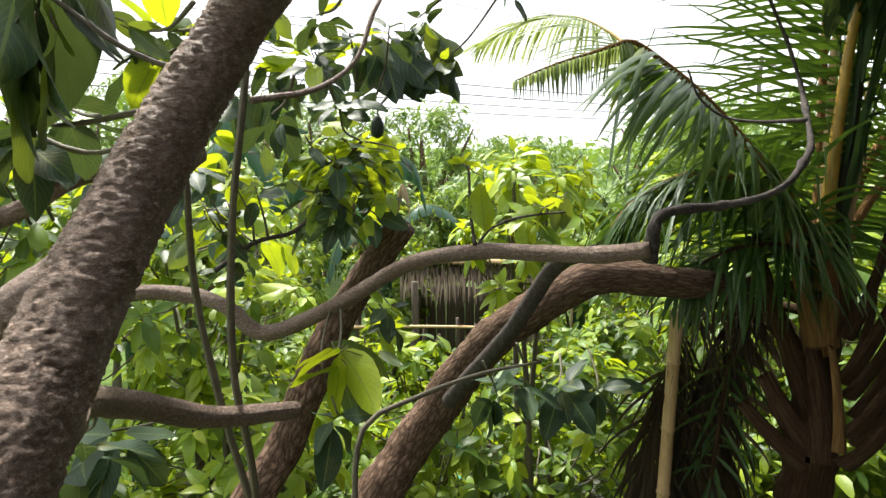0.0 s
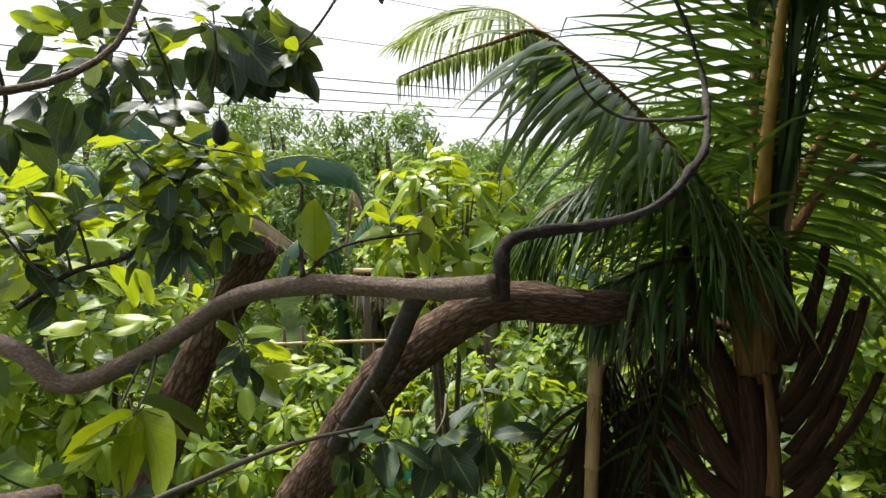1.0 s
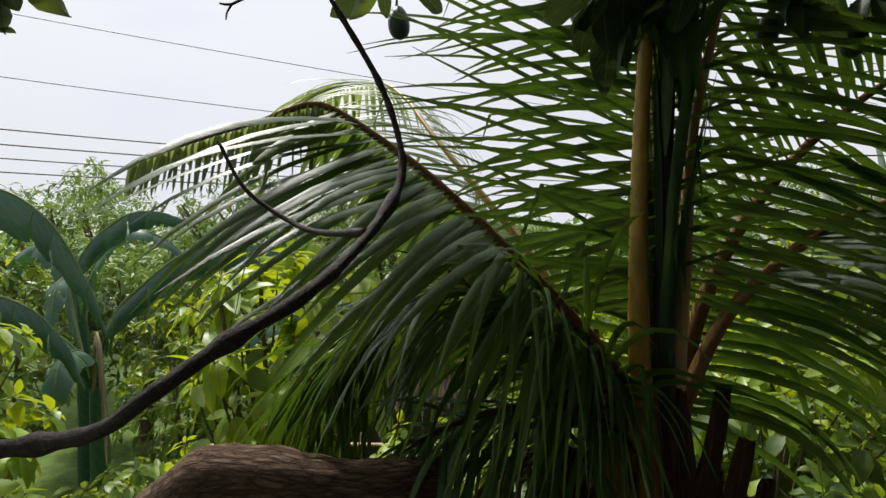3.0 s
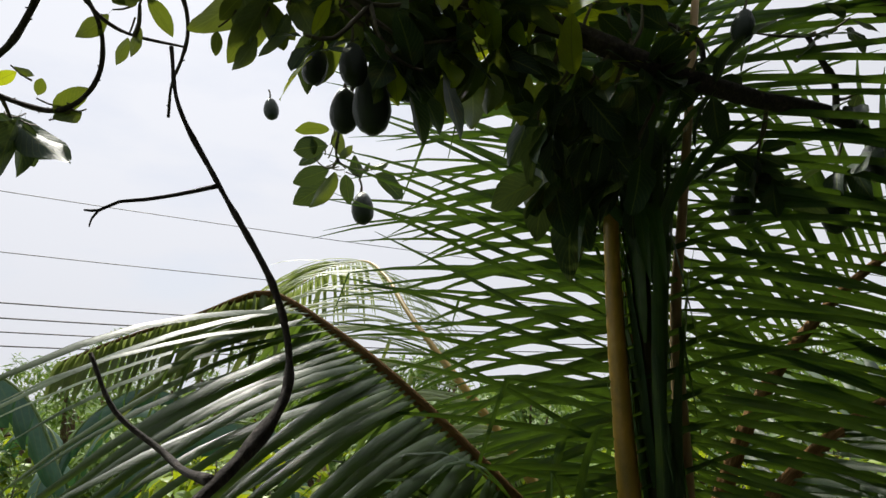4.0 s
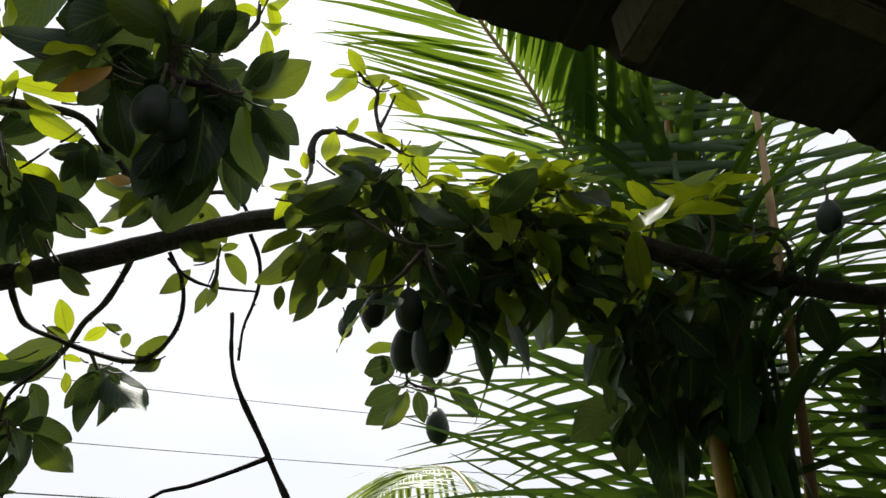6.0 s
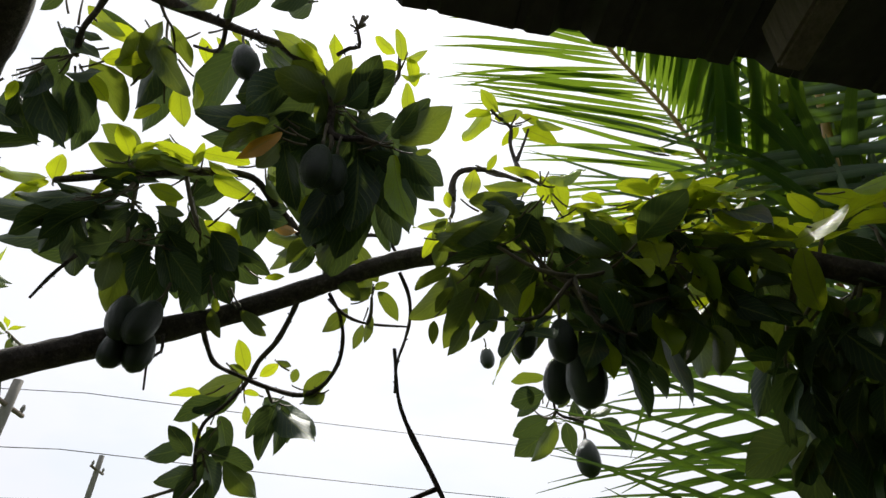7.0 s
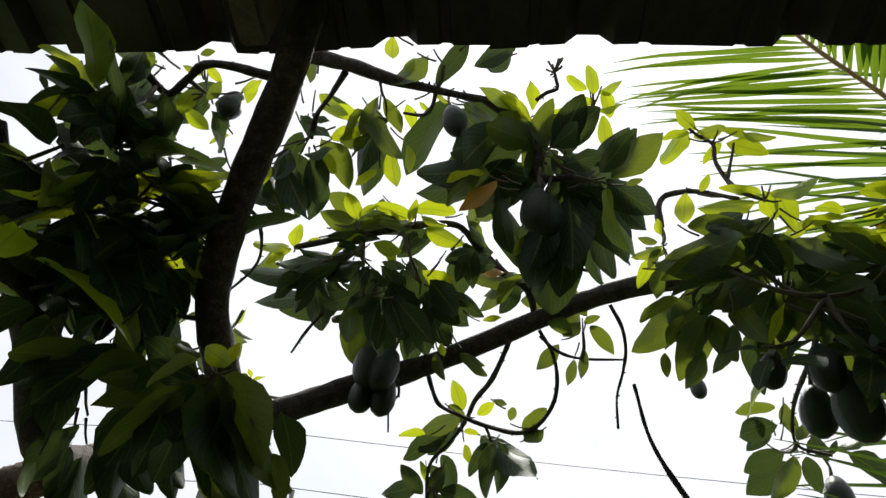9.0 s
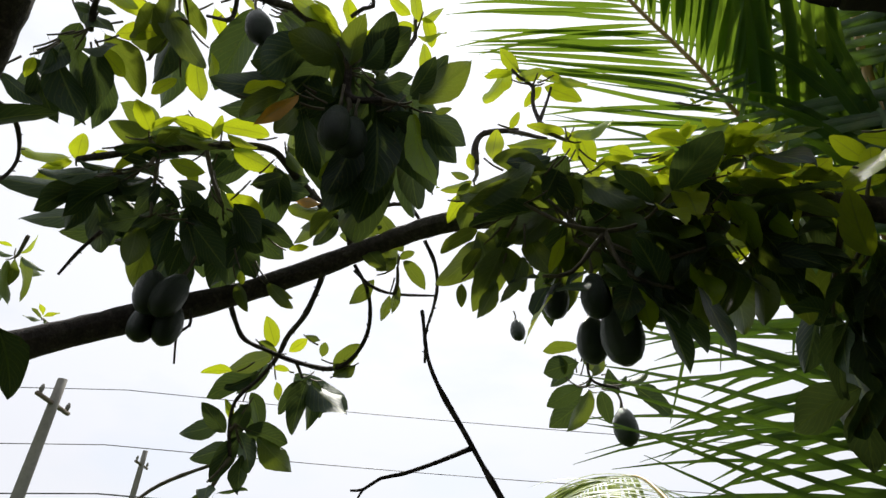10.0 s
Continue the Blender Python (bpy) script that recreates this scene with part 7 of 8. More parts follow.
frond([(2.02, 2.95, 3.3), (2.14, 3.02, 3.75), (2.32, 3.05, 4.1), (2.58, 3.05, 4.4), (2.85, 3.0, 4.6), (3.1, 2.9, 4.65)], [0.04, 0.028, 0.022, 0.016, 0.011, 0.005], 58, 1.0, 0.06, (-0.1, -1, 0.1), 1.3, (85, 55), 0, label="leaning coconut frond", kink=0.06, width=0.030, rachis_mat=FIBRE)
frond([(1.94, 2.92, 3.3), (1.97, 3.05, 3.9), (1.99, 3.15, 4.5), (1.98, 3.2, 5.1), (1.92, 3.15, 5.7)], [0.035, 0.025, 0.019, 0.013, 0.005], 40, 1.05, 0.2, (0.1, -1, 0.0), 0.35, (98, 60), 0, label="upright coconut frond behind", kink=0.05, width=0.015, jitter=5, rachis_mat=FIBRE)
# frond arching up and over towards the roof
# its backlight sits in the colours: sunny straps, bamboo-pale stem
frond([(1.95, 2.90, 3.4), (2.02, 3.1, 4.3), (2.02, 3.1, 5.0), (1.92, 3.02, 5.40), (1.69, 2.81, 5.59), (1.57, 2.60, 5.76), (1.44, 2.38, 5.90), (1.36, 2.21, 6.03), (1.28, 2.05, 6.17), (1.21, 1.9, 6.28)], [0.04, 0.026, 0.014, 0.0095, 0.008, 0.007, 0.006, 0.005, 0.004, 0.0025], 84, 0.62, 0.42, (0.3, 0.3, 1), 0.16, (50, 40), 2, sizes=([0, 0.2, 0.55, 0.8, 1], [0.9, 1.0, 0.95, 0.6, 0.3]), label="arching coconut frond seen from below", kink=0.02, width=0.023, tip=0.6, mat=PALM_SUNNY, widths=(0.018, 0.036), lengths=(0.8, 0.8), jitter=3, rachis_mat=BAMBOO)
# frond behind, thin and yellowish
frond([(1.92, 2.95, 3.4), (1.62, 3.22, 3.92), (1.34, 3.42, 4.3), (1.18, 3.6, 4.52), (1.04, 3.85, 4.73), (0.87, 4.11, 4.87), (0.6, 4.3, 4.87), (0.28, 4.5, 4.76)], [0.03, 0.02, 0.014, 0.011, 0.009, 0.007, 0.005, 0.003], 84, 0.62, 0.22, (0, 0.2, 1), 0.9, (62, 35), 4, hang=0.35, width=0.02, mat=PALM_PALE, label="yellowing coconut frond")
# fronds to the far side
frond([(2.0, 2.92, 3.35), (2.25, 2.98, 3.8), (2.7, 3.02, 4.12), (3.2, 3.02, 4.15), (3.6, 3.0, 3.9)], [0.032, 0.024, 0.017, 0.011, 0.005], 50, 0.8, 0.3, (0, -0.2, 1), 0.7, (75, 40), 6, width=0.022, rachis_mat=FIBRE)

frond([(1.9, 2.86, 3.3), (1.72, 2.78, 3.50), (1.47, 2.67, 3.55), (1.22, 2.58, 3.50), (1.05, 2.53, 3.38)], [0.02, 0.014, 0.010, 0.007, 0.003], 60, 0.5, 0.04, (0, -0.2, 1), 1.3, (60, 35), -8, width=0.022, jitter=18, kink=0.2, hang=0.3, label="low drooping coconut frond", rachis_mat=FIBRE_DARK)
# dead frond hanging against the trunk
frond([(1.93, 2.9, 3.2), (1.72, 3.0, 3.25), (1.5, 3.05, 2.9), (1.38, 3.06, 2.3), (1.35, 3.06, 1.6)], [0.03, 0.022, 0.016, 0.010, 0.005], 90, 0.55, 0.1, (0.1, 0.2, 1), 1.2, (70, 35), -20, width=0.026, mat=PALM_DEAD, label="dead brown coconut frond", rachis_mat=FIBRE_DARK, hang=0.4, kink=0.2, jitter=16)
frond([(1.9, 2.84, 3.25), (1.7, 2.86, 3.3), (1.52, 2.86, 3.0), (1.46, 2.86, 2.4), (1.45, 2.86, 1.8)], [0.03, 0.022, 0.016, 0.010, 0.005], 26, 0.36, 0.1, (0.1, 0.2, 1), 0.9, (70, 35), -10, width=0.020, label="old hanging coconut frond", rachis_mat=FIBRE_DARK, hang=0.2, kink=0.25, jitter=26)

# two more dead fronds, added to darken the shaded gap beside the trunk
frond([(1.92, 2.95, 3.15), (1.8, 3.12, 3.1), (1.68, 3.2, 2.7), (1.62, 3.22, 2.1), (1.6, 3.22, 1.4)], [0.03, 0.022, 0.016, 0.010, 0.005], 90, 0.5, 0.1, (0.1, 0.2, 1), 1.2, (70, 40), -20, width=0.028, mat=PALM_DEAD, label="dead brown coconut frond", rachis_mat=FIBRE_DARK, hang=0.4, kink=0.2, jitter=20)
frond([(1.9, 2.9, 3.2), (1.6, 3.0, 3.3), (1.32, 3.0, 3.05), (1.2, 3.0, 2.5), (1.16, 3.0, 1.8)], [0.028, 0.02, 0.014, 0.009, 0.005], 90, 0.5, 0.12, (0.1, 0.2, 1), 1.2, (70, 35), -16, width=0.026, mat=PALM_DEAD, label="dead brown coconut frond", rachis_mat=FIBRE_DARK, hang=0.35, kink=0.2, jitter=20)

# ---- bamboo pole ----
pole = thing("bamboo_pole", "dry yellow bamboo pole standing under the frond", "pole")
knots_z = [0.0] + [0.05 + 0.36 * k for k in range(9)] + [3.2]
for z0, z1 in zip(knots_z, knots_z[1:]):
    limb("cane", [(1.15 + 0.004 * z0, 2.77, z0), (1.15 + 0.004 * z0, 2.77, z0 + 0.012), (1.15 + 0.004 * z1, 2.77, z1 - 0.012), (1.15 + 0.004 * z1, 2.77, z1)], [0.037, 0.032, 0.031, 0.036], BAMBOO, pole, sides=14, straight=True, rough=0.02, seed=int(z0 * 10))

# ---- shrubs and young trees of the garden ----
garden_rng = random.Random(77)


def shrub(name, label, category, centre, radius, shoots_count, per, length, tall=1.0, mat=LEAF_SHRUB, young=0.3, droop=0.5, group="", stems=4):
    """A leafy young tree: a forked stem from the ground, shoots over an uneven crown."""
    cx, cy, cz = centre
    ob = thing(name, label, category, group, at=(cx, cy, 0))
    tips, ends = [], []
    for k in range(stems):
        a = garden_rng.uniform(0, 6.28)
        r = radius * garden_rng.uniform(0.3, 0.7)
        end = (r * math.cos(a), r * math.sin(a), cz + radius * tall * garden_rng.uniform(0.1, 0.7))
        mid = (r * 0.35 * math.cos(a + 0.5), r * 0.35 * math.sin(a + 0.5), cz * 0.55)
        ends.append((mid, end))
        limb("stem", [(garden_rng.uniform(-0.05, 0.05), garden_rng.uniform(-0.05, 0.05), -0.05), mid, end], [0.035, 0.022, 0.008], TWIG, ob, sides=8, step=0.08, rough=0.1, seed=garden_rng.randint(0, 999))
    poses = {}
    sticks = []
    for k in range(shoots_count):
        while True:
            q = [garden_rng.uniform(-1, 1) for _ in range(3)]
            if 0.25 < sum(c * c for c in q) < 1 and noise.noise((q[0] * 2 + cx, q[1] * 2 + cy, q[2] * 2)) > -0.15:
                break
        p = np.array((q[0] * radius, q[1] * radius, cz + q[2] * radius * tall))
        mid, end = ends[k % stems]
        root = np.array(mid) + (np.array(end) - np.array(mid)) * garden_rng.uniform(0.2, 1)
        root = p + (root - p) * min(1.0, 0.35 / (np.linalg.norm(root - p) + 1e-6))
        sticks.append(tube([root, (root + p) / 2 + np.array((0, 0, -0.03)), p], [0.006, 0.005, 0.003], 5, 0.08, 0.1, k))
        way = np.array((q[0] * 0.7, q[1] * 0.7, 0.55))
        fresh = garden_rng.random() < young
        for m in whorl_poses(p, way, per + garden_rng.randint(-2, 2), length * garden_rng.uniform(0.8, 1.15), droop, garden_rng):
            use = LEAF_LIME if fresh and mat in (LEAF_SHRUB, LEAF_DARK) else mat
            poses.setdefault((use.name, garden_rng.randrange(4)), []).append(m)
    piece("brushwood", mesh_of("brushwood", *joined(sticks)), TWIG, ob, kind="stuff")
    for (mat_name, k), ms in poses.items():
        piece("foliage", mesh_of("foliage", *many(SIMPLE_LEAVES[k], ms)), bpy.data.materials[mat_name], ob, kind="stuff")
    return ob


YOUNG = "young avocado tree with light green leaves behind the limb"
for place, radius, n, young in [((-1.75, 3.7, 3.2), 0.9, 120, 0.6), ((0.55, 3.45, 3.55), 0.5, 50, 0.8), ((-1.3, 3.3, 2.2), 0.75, 90, 0.6), ((-0.2, 3.8, 2.1), 0.6, 60, 0.7), ((-2.7, 2.9, 3.6), 0.85, 90, 0.1)]:
    shrub("young_avocado", YOUNG, "tree", place, radius, n, 10, 0.165, 1.0, LEAF_SHRUB, young, group="young avocado trees")
BUSH = "dense green garden shrub with oval leaves"
kinds = [shrub("shrub", BUSH, "shrub", (0.95, 3.75, 1.75), 0.8, 120, 10, 0.17, 1.15, LEAF_SHRUB, 0.12, group="garden shrubs"),
         shrub("shrub", BUSH, "shrub", (3.1, 4.7, 2.2), 1.1, 170, 10, 0.18, 1.2, LEAF_SHRUB, 0.4, group="garden shrubs"),
         shrub("shrub", BUSH, "shrub", (-2.4, 2.45, 2.0), 0.9, 120, 10, 0.18, 1.2, LEAF_SHRUB, 0.2, group="garden shrubs"),
         shrub("shrub", BUSH, "shrub", (0.35, 5.2, 1.1), 0.9, 110, 10, 0.15, 0.9, LEAF_SHRUB, 0.5, group="garden shrubs")]
NEAR_SHRUBS = [(4.1, 4.0, 1, 0.9), (2.3, 5.7, 1, 1.0), (4.6, 6.2, 1, 1.2), (2.1, 4.3, 3, 1.0), (-1.0, 4.9, 3, 1.1), (-3.9, 4.0, 1, 1.1), (2.9, 3.75, 2, 0.9), (-2.0, 5.4, 3, 1.25), (1.2, 6.6, 3, 1.2), (-1.2, 6.0, 3, 1.2), (3.4, 7.6, 1, 1.1), (6.2, 7.0, 1, 1.4), (5.8, 4.6, 1, 1.2), (-5.0, 6.3, 1, 1.1), (-2.6, 8.9, 1, 0.95)]
FAR_SHRUBS = [(-0.9, 9.4, 2, 0.95), (2.2, 8.8, 1, 0.9), (-3.4, 11.0, 1, 1.05), (-0.6, 11.2, 1, 0.95), (-5.4, 9.0, 1, 1.1), (1.7, 11.2, 1, 1.0), (4.3, 9.6, 1, 1.2), (-3.3, 3.3, 2, 1.1), (-4.4, 2.6, 1, 1.15), (1.75, 5.3, 0, 0.9), (-1.6, 4.3, 3, 0.95), (3.5, 5.6, 0, 1.2), (1.45, 3.9, 0, 0.8), (-0.6, 4.3, 3, 0.85), (2.35, 3.4, 3, 0.85)]
for x, y, k, size in [*NEAR_SHRUBS, *FAR_SHRUBS]:
    copy_thing(kinds[k], pose(x, y, 0, 0, 0, garden_rng.uniform(0, 360)) @ Matrix.Scale(size, 4))


# ---- banana plants ----
def banana_leaf(points, width, parent, seed, mat=BANANA_LEAF, tears=0.16, label="", sag=0.6):
    """A long arching blade torn into strips across, on a thick midrib."""
    rng = random.Random(seed)
    line = spline(points, 0.05)
    n = len(line)
    tangent = np.gradient(line, axis=0)
    verts, faces, uvs = [], [], []
    for side in (-1, 1):
        i = int(n * 0.12)
        while i < n - 1:
            j = min(n - 1, i + rng.randint(3, 10))
            base = len(verts)
            for k in range(i, j + 1):
                s = k / (n - 1)
                w = width * 0.5 * math.sin(math.pi * min(0.98, max(0.04, (s - 0.08) / 0.92))) ** 0.55
                t = tangent[k] / np.linalg.norm(tangent[k])
                lat = np.cross(t, (0, 0, 1.0)) * side
                lat /= np.linalg.norm(lat) + 1e-9
                for m in range(5):
                    c = m / 4
                    shrink = 1 - tears * c if k in (i, j) else 1
                    down = sag * (0.75 + 0.5 * c)
                    ripple = 0.018 * math.sin(k * 1.1 + side) * c
                    verts.append(line[k] + lat * w * c * shrink * math.cos(down) + np.array((0, 0, 1.0)) * (-w * c * math.sin(down) + ripple) + (t * 0.022 * c * (1 if k == i else -1 if k == j else 0)))
                    uvs.append((0.5 + 0.5 * side * c, s * 3))
            for a in range(j - i):
                for m in range(4):
                    q = base + a * 5 + m
                    faces.append((q, q + 1, q + 6, q + 5) if side > 0 else (q, q + 5, q + 6, q + 1))
            i = j
    leaf = piece("leaf", mesh_of("leaf", verts, faces, uvs), mat, parent, label)
    v, f, uv = tube([tuple(q) for q in line[:: max(1, n // 8)]], np.linspace(0.02, 0.005, len(line[:: max(1, n // 8)])), 7, 0.08, 0.03, seed)
    piece("midrib", mesh_of("midrib", v, f, uv), PALM_PALE if mat is BANANA_LEAF else DRY_LEAF, leaf)
    return leaf


def banana_plant(x, y, height, leaves, seed, dead=()):
    rng = random.Random(seed)
    ob = thing("banana_plant", "banana plant with arching torn leaves and dry hanging ones", "banana plant", "banana plants", (x, y, 0))
    limb("stem", [(0, 0, 0), (0.03, 0.02, height * 0.5), (0.0, 0.05, height)], [0.14, 0.11, 0.06], BANANA_LEAF, ob, "thick green false stem", sides=12, step=0.15, rough=0.06, seed=seed)
    for k, leaf in enumerate(leaves):
        if len(leaf) == 2:
            banana_leaf([(px - x, py - y, pz) for px, py, pz in leaf[0]], leaf[1], ob, seed * 10 + k, sag=1.1, tears=0.2)
            continue
        turn, reach, rise, width, fall = leaf
        a = radians(turn)
        dx, dy = math.cos(a), math.sin(a)
        banana_leaf([(0, 0.05, height - 0.3), (0.12 * reach * dx, 0.12 * reach * dy, height + rise * 0.5), (0.4 * reach * dx, 0.4 * reach * dy, height + rise), (0.75 * reach * dx, 0.75 * reach * dy, height + rise * 0.85), (reach * dx, reach * dy, height + rise * fall)], width, ob, seed * 10 + k)
    for k, turn in enumerate(dead):
        if not isinstance(turn, int):
            banana_leaf([(px - x, py - y, pz) for px, py, pz in turn], 0.42, ob, seed * 20 + k, DRY_LEAF, 0.4, "dry pale hanging leaf", 1.3)
            continue
        a = radians(turn)
        dx, dy = math.cos(a) * 0.5, math.sin(a) * 0.5
        banana_leaf([(0, 0, height - 0.2), (dx * 0.5, dy * 0.5, height + 0.35), (dx, dy, height + 0.4), (dx * 1.3, dy * 1.3, height - 0.1), (dx * 1.4, dy * 1.4, height - 0.7)], 0.3, ob, seed * 20 + k, DRY_LEAF, 0.5, "dry brown hanging leaf", 1.25)
    return ob


banana_plant(-2.35, 6.5, 2.7, [([(-2.3, 6.5, 2.6), (-2.06, 6.35, 3.22), (-1.706, 6.3, 3.572), (-1.308, 6.3, 3.861), (-0.927, 6.3, 3.971), (-0.609, 6.3, 3.933), (-0.32, 6.3, 3.83), (-0.2, 6.3, 3.45), (-0.17, 6.3, 3.2)], 0.56), ([(-2.45, 6.55, 2.7), (-2.75, 6.8, 3.5), (-2.64, 6.95, 3.948), (-2.412, 7.0, 4.152), (-2.165, 7.0, 4.283), (-1.9, 7.0, 4.284), (-1.6, 7.0, 4.18)], 0.5), (215, 1.2, 0.5, 0.4, 0.0), (285, 1.0, 0.3, 0.4, -0.5)], 1, (310,))
banana_plant(-3.0, 5.3, 2.8, [([(-3.0, 5.3, 2.8), (-2.95, 5.25, 3.6), (-2.741, 5.2, 4.207), (-2.474, 5.2, 4.373), (-2.157, 5.2, 4.417), (-1.835, 5.2, 4.231), (-1.625, 5.2, 3.932), (-1.463, 5.2, 3.639), (-1.367, 5.2, 3.311)], 0.62), ([(-3.0, 5.25, 2.7), (-2.7, 5.1, 3.3), (-2.3, 5.0, 3.62), (-1.85, 4.95, 3.6), (-1.5, 4.9, 3.35), (-1.35, 4.9, 3.0)], 0.5), (190, 1.2, 0.7, 0.5, 0.1)], 3)
banana_plant(-3.9, 8.6, 3.0, [(20, 1.5, 1.1, 0.45, 0.5), (160, 1.6, 0.9, 0.45, 0.2), (290, 1.2, 0.5, 0.4, 0.0)], 2)
banana_plant(-0.9, 8.9, 2.2, [(15, 1.4, 0.9, 0.45, 0.3), (120, 1.4, 0.9, 0.45, 0.2), (230, 1.2, 0.6, 0.4, -0.2)], 4, ([(-0.8, 8.85, 2.4), (-0.66, 8.65, 3.3), (-0.6, 8.6, 3.46), (-0.53, 8.58, 3.35), (-0.50, 8.58, 3.0), (-0.50, 8.58, 2.7)], [(-1.2, 8.8, 2.4), (-1.9, 8.45, 3.1), (-2.1, 8.43, 3.2), (-2.13, 8.42, 3.1), (-2.1, 8.42, 2.8), (-2.1, 8.42, 2.5)]))
banana_plant(2.0, 8.3, 2.0, [(35, 1.4, 0.8, 0.4, 0.3), (140, 1.3, 0.8, 0.4, 0.2), (310, 1.2, 0.5, 0.4, -0.4)], 5, (250,))


# ---- trees farther off ----
def far_tree(x, y, height, radius, count, size, seed, name="mango_tree", label="leafy mango tree beyond the gardens", mat=FAR_LEAF):
    rng = np.random.default_rng(seed)
    ob = thing(name, label, "tree", "trees beyond the gardens", (x, y, 0))
    limb("trunk", [(0, 0, -0.2), (0.1, 0.05, height * 0.35), (0.0, 0.1, height * 0.75)], [0.035 * height, 0.026 * height, 0.008 * height], BARK_RED, ob, sides=9, step=0.4, rough=0.1, seed=seed)
    for k in range(5):
        a = k * 1.25 + seed
        limb("limb", [(0.05, 0.03, height * 0.3), (0.4 * radius * math.cos(a), 0.4 * radius * math.sin(a), height * 0.55), (0.75 * radius * math.cos(a), 0.75 * radius * math.sin(a), height * 0.78)], [0.018 * height, 0.012 * height, 0.004 * height], BARK_RED, ob, sides=7, step=0.4, rough=0.1, seed=seed + k)
    bunches = []
    while len(bunches) < count // 14:
        q = rng.uniform(-1, 1, 3)
        r = np.linalg.norm(q)
        edge = 0.78 + 0.3 * noise.noise((q[0] * 2.3 + seed, q[1] * 2.3, q[2] * 2.3))
        if 0.45 < r < edge:
            bunches.append((q[0] * radius, q[1] * radius, height * 0.64 + q[2] * height * 0.38))
    poses = []
    for b in bunches:
        for k in range(14):
            a = rng.uniform(0, 6.28)
            way = (math.cos(a), math.sin(a), rng.uniform(-0.9, 0.5))
            poses.append(facing(np.array(b) + rng.normal(0, size * 0.35, 3), way, (0, 0, 1), size * rng.uniform(0.6, 1.2), rng.uniform(-0.6, 0.6)))
    piece("crown", mesh_of("crown", *many(blade(1.0, 0.26, 2, 3, 0.3, 0.2, 0.03, 0.0, 0.4, 1), poses)), mat, ob, kind="stuff")


for k, (x, y, h, r) in enumerate([(-3.6, 17, 5.4, 2.2), (-0.6, 16, 5.2, 1.9), (-6.2, 20, 5.6, 2.6), (-9.5, 16, 5.4, 2.6), (-12, 22, 6.0, 3.0), (2.4, 18, 4.4, 2.2), (6.5, 15, 5.2, 2.5), (10, 17, 5.6, 2.8), (-2.0, 12.5, 3.9, 1.7), (-5.0, 12, 3.8, 1.8), (0.9, 12, 3.5, 1.6), (4.5, 10.5, 4.3, 1.8), (8, 9, 4.6, 2.0), (-8, 10, 4.0, 2.0)]):
    far_tree(x, y, h * 1.1, r * 1.1, 4200, 0.30, 40 + k)


def woods():
    """A belt of far trees, one mass of leaf clumps."""
    rng = np.random.default_rng(8)
    poses = []
    for k in range(5200):
        a = rng.uniform(-1.25, 1.25)
        d = rng.choice((40, 55, 75, 110)) * rng.uniform(0.9, 1.15)
        top = 3.4 + 1.7 * noise.noise((a * 9, d * 0.05, 0)) + 0.008 * d
        poses.append(facing((d * math.sin(a), d * math.cos(a), rng.uniform(0, max(1.0, top))), rng.normal(0, 1, 3), (0, 0, 1), 0.02 * d * rng.uniform(0.6, 1.3), rng.uniform(-1, 1)))
    ob = piece("far_woods", mesh_of("far_woods", *many(blade(1.0, 0.6, 2, 3, 0.3, 0.3, 0.1, 0.0, 0.5, 2), poses)), FAR_LEAF, None, "distant belt of hazy green trees", kind="stuff")
    tagged(ob, category="trees")


woods()


def weeds():
    rng = np.random.default_rng(9)
    poses = []
    for k in range(9000):
        x, y = rng.uniform(-4, 5), rng.uniform(2.2, 11)
        way = (rng.normal(0, 0.35), rng.normal(0, 0.35), 1)
        poses.append(facing((x, y, 0.0), way, (rng.normal(), rng.normal(), 0.2), rng.uniform(0.25, 0.7)))
    ob = piece("grass", mesh_of("grass", *many(blade(1.0, 0.05, 4, 3, 0.35, 0.2, 0.0, 0.0, 0.3, 3), poses)), GRASS, None, "long grass and weeds on the ground", kind="stuff")
    tagged(ob, category="grass")


weeds()


# ---- shed, fence and scrap below ----
def box(name, size, at, mat, parent, label="", bevel=0.004):
    bm = bmesh.new()
    bmesh.ops.create_cube(bm, size=1.0)
    bmesh.ops.scale(bm, vec=size, verts=bm.verts)
    bmesh.ops.bevel(bm, geom=list(bm.edges), offset=bevel, segments=2, affect="EDGES")
    ob = part(name, bm, mat, parent, label)
    ob.matrix_basis = at
    return ob


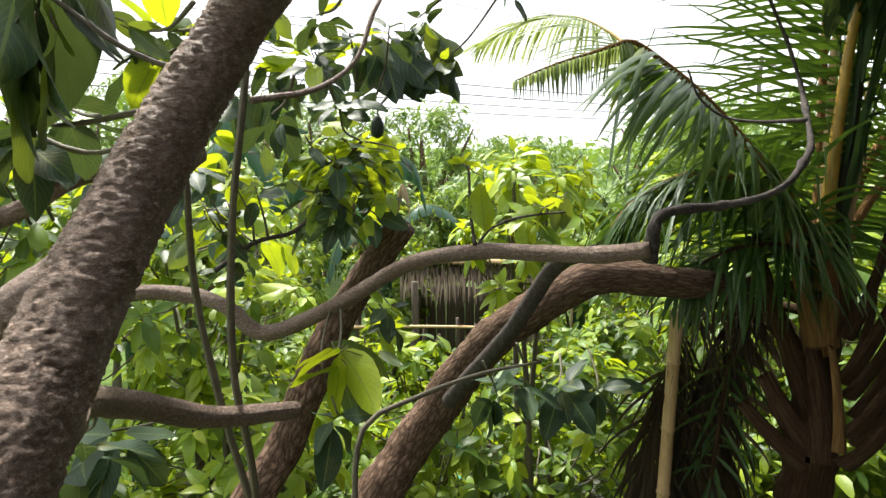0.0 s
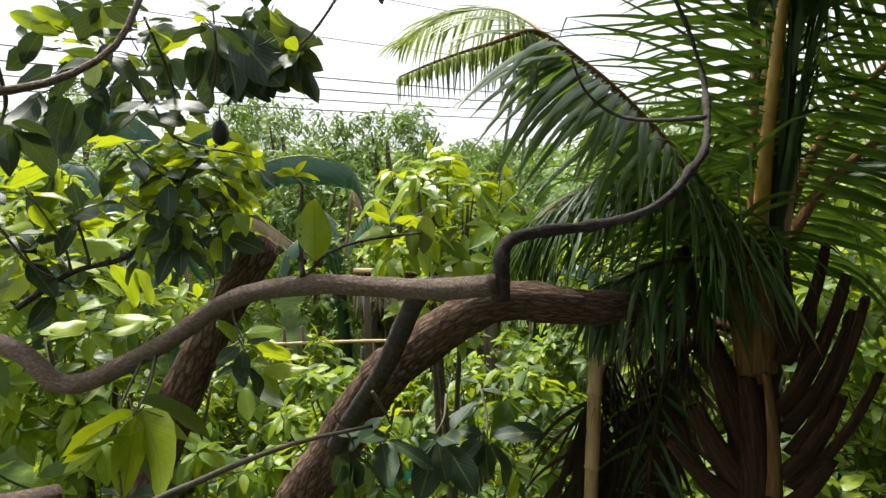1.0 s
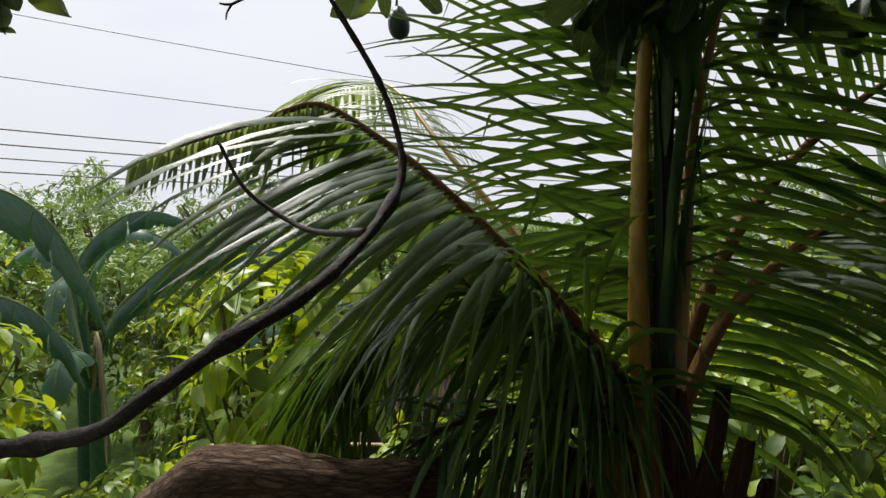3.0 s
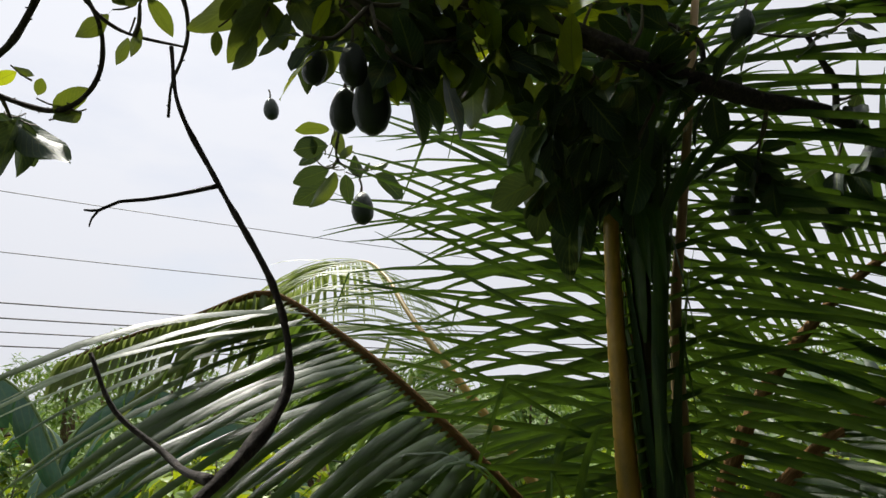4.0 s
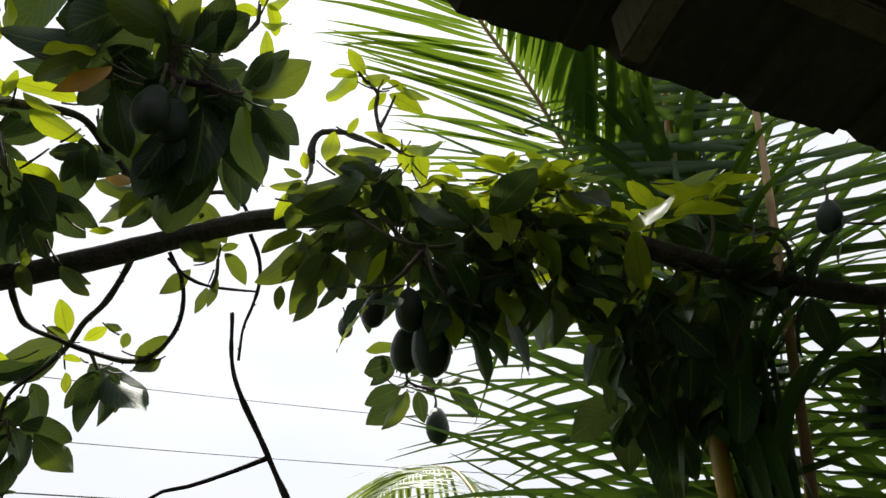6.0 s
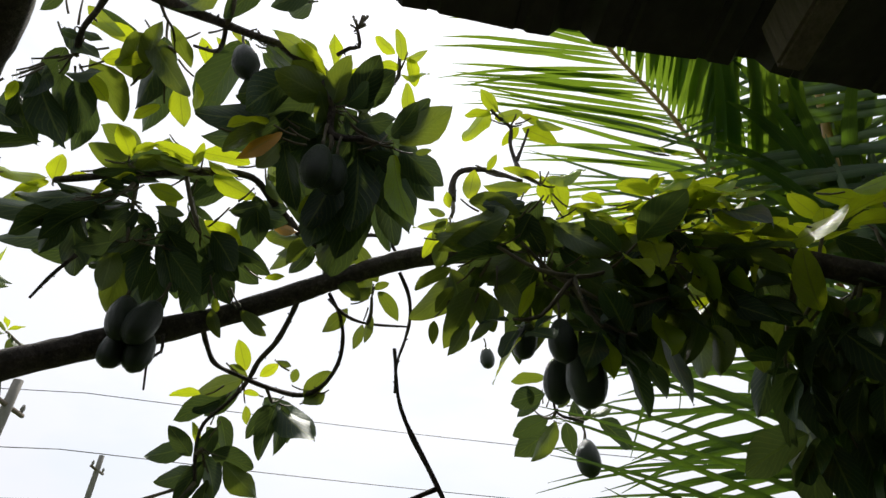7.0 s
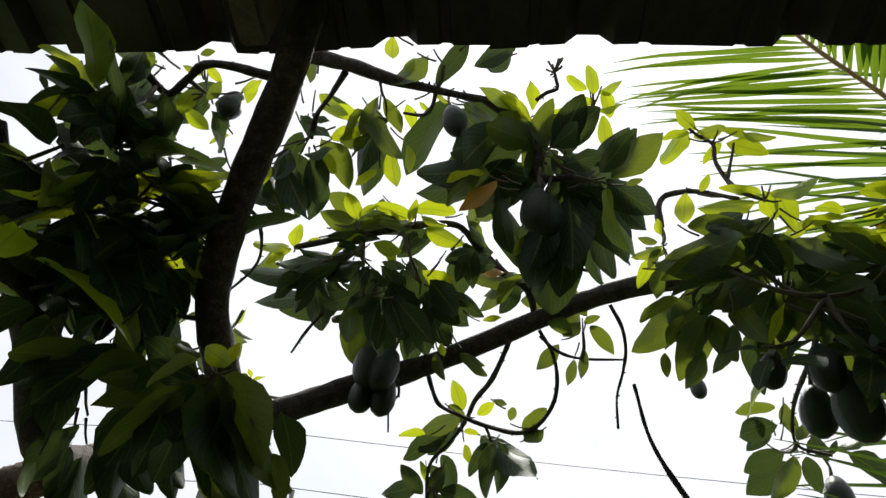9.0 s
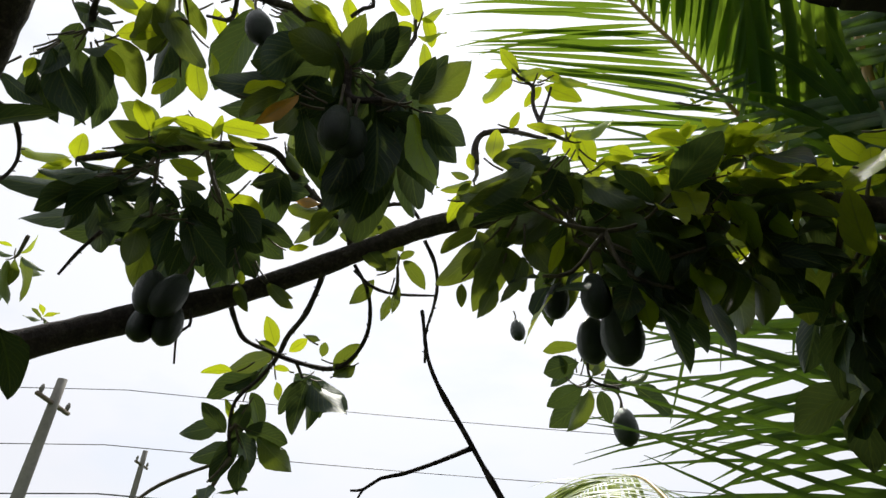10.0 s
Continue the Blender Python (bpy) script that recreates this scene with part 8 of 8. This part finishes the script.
def build_shed():
    rng = random.Random(4)
    ob = thing("shed", "small wooden shed with a dry palm-leaf roof", "shed", at=(0.45, 8.6, 0))
    for x in (-0.85, 0.85):
        for y in (-0.75, 0.75):
            limb("post", [(x, y, -0.1), (x + 0.02, y, 1.0), (x, y, 2.15)], 0.05, WOOD, ob, sides=10, step=0.3, rough=0.08, seed=int(10 * x + y + 30))
    for k in range(11):
        box("plank", (0.15, 0.02, 1.7 + rng.uniform(-0.05, 0.05)), pose(-0.8 + 0.16 * k, 0.72, 0.87, 0, rng.uniform(-1, 1), 0), WOOD, ob)
    for side in (-1, 1):
        for k in range(9):
            box("plank", (0.02, 0.15, 1.6), pose(side * 0.84, -0.62 + 0.16 * k, 0.82, rng.uniform(-1, 1), 0, 0), WOOD, ob)
    poses = []
    for row in range(4):
        for k in range(84):
            for side in (-1, 1):
                y = side * (0.62 - row * 0.14)
                poses.append(facing((-1.05 + k * 0.025 + rng.uniform(-0.03, 0.03), y - side * 0.35, 1.92 + row * 0.085 + 0.14), (rng.uniform(-0.15, 0.15), side, -0.55), (0, 0, 1), rng.uniform(0.32, 0.5)))
    piece("thatch", mesh_of("thatch", *many(blade(1.0, 0.055, 3, 3, 0.25, 0.25, 0.05, 0.0, 0.4, 6), poses)), THATCH, ob, "dry brown palm thatch", kind="stuff")
    limb("ridge", [(-1.1, 0, 2.3), (0, 0, 2.28), (1.1, 0, 2.3)], 0.045, BAMBOO, ob, sides=10, step=0.3, rough=0.03, seed=3)


def build_fence():
    rng = random.Random(6)
    ob = thing("fence", "rough fence of grey stakes and a bamboo rail", "fence", at=(0, 7.15, 0))
    for k in range(12):
        x = -1.5 + 0.21 * k + rng.uniform(-0.04, 0.04)
        limb("stake", [(x, 0, -0.1), (x + rng.uniform(-0.02, 0.02), 0.02, 0.9), (x + rng.uniform(-0.05, 0.05), 0, 1.75 + rng.uniform(-0.3, 0.3))], [0.028, 0.025, 0.02], WOOD, ob, sides=7, step=0.3, rough=0.1, seed=k)
    for z in (0.8, 1.72):
        limb("rail", [(-1.6, -0.04, z), (-0.4, -0.045, z + 0.02), (1.0, -0.04, z)], [0.022, 0.02, 0.018], BAMBOO, ob, sides=9, step=0.2, rough=0.03, seed=int(z * 10))


def build_scrap():
    basin = thing("basin", "turquoise plastic basin lying among the weeds", "basin", at=(-0.03, 6.35, 0.1))
    verts, faces = [], []
    for r, z in ((0.0, 0.0), (0.17, 0.0), (0.20, 0.03), (0.26, 0.19), (0.285, 0.2), (0.285, 0.215), (0.255, 0.205), (0.19, 0.04), (0.165, 0.012), (0.0, 0.012)):
        for k in range(28):
            a = 2 * math.pi * k / 28
            verts.append((r * math.cos(a), r * math.sin(a), z))
    for i in range(9):
        for k in range(28):
            a, b = i * 28 + k, i * 28 + (k + 1) % 28
            faces.append((a, b, b + 28, a + 28))
    piece("bowl", mesh_of("bowl", verts, faces), TEAL, basin, at=pose(0, 0, 0.12, 32, 12, 20))
    for x, y, turn, tip, size in [(-1.75, 4.35, 20, 18, (0.9, 0.02, 1.3)), (1.0, 5.0, -60, 30, (0.7, 0.02, 1.0))]:
        ob = thing("metal_sheet", "bent grey metal sheet leaning in the weeds", "metal sheet", "scrap sheets", (x, y, 0))
        verts, faces = [], []
        for layer in (0, 1):
            for i in range(9):
                for k in range(25):
                    verts.append((size[0] * (k / 24 - 0.5), 0.012 * math.sin(k * 1.57) + 0.03 * math.sin(i * 0.6) + layer * 0.004, size[2] * i / 8))
        for i in range(8):
            for k in range(24):
                a = i * 25 + k
                faces += [(a, a + 1, a + 26, a + 25), (a + 225, a + 250, a + 251, a + 226)]
        piece("sheet", mesh_of("sheet", verts, faces), ZINC, ob, at=pose(0, 0, 0, -tip, 0, turn))


build_shed()
build_fence()
build_scrap()


# ---- power line ----
def cable(a, b, sag, radius, number):
    pts = [(a[0] + (b[0] - a[0]) * s, a[1] + (b[1] - a[1]) * s, a[2] + (b[2] - a[2]) * s - sag * 4 * s * (1 - s)) for s in (0, 0.17, 0.33, 0.5, 0.67, 0.83, 1)]
    ob = limb("power_cable", pts, radius, CABLE, None, "black power cable strung between poles", sides=5, step=1.0, rough=0.0, seed=number)
    tagged(ob, category="cable", group="power cables")


for number, (z, off, radius) in enumerate([(8.5, 0.0, 0.010), (7.2, 0.2, 0.010), (6.3, -0.2, 0.016), (5.95, 0.1, 0.016), (5.7, 0.0, 0.014), (5.4, 0.3, 0.014)]):
    a = (-11.4 + off, 8.9 - off, z)
    b = (-11.4 + 34 * 0.795 + off, 8.9 + 34 * 0.606 - off, z - 0.1)
    cable(a, b, 0.35, radius, number)
    cable((a[0] - 30 * 0.795, a[1] - 30 * 0.606, z), a, 0.35, radius, number + 20)


def utility_pole(x, y, height, number):
    ob = thing("utility_pole", "grey concrete utility pole carrying power cables", "utility pole", "utility poles", (x, y, 0))
    limb("shaft", [(0, 0, -0.1), (0, 0, height * 0.5), (0, 0, height)], [0.16, 0.13, 0.09], CONCRETE, ob, sides=14, step=0.6, rough=0.0, seed=number)
    limb("crossarm", [(-0.7 * 0.606, 0.7 * 0.795, height - 0.5), (0, 0, height - 0.5), (0.7 * 0.606, -0.7 * 0.795, height - 0.5)], 0.045, WOOD, ob, sides=8, step=0.3, rough=0.02, seed=number)
    for s in (-0.6, 0.0, 0.6):
        limb("insulator", [(s * 0.606, -s * 0.795, height - 0.46), (s * 0.606, -s * 0.795, height - 0.38), (s * 0.606, -s * 0.795, height - 0.30)], [0.03, 0.05, 0.02], CONCRETE, ob, sides=8, step=0.03, rough=0.0, seed=number)


utility_pole(-10.75, 7.15, 8.1, 1)
utility_pole(-11.4 + 34 * 0.795, 8.9 + 34 * 0.606, 8.4, 2)
utility_pole(-19.0, 14.9, 9.1, 3)
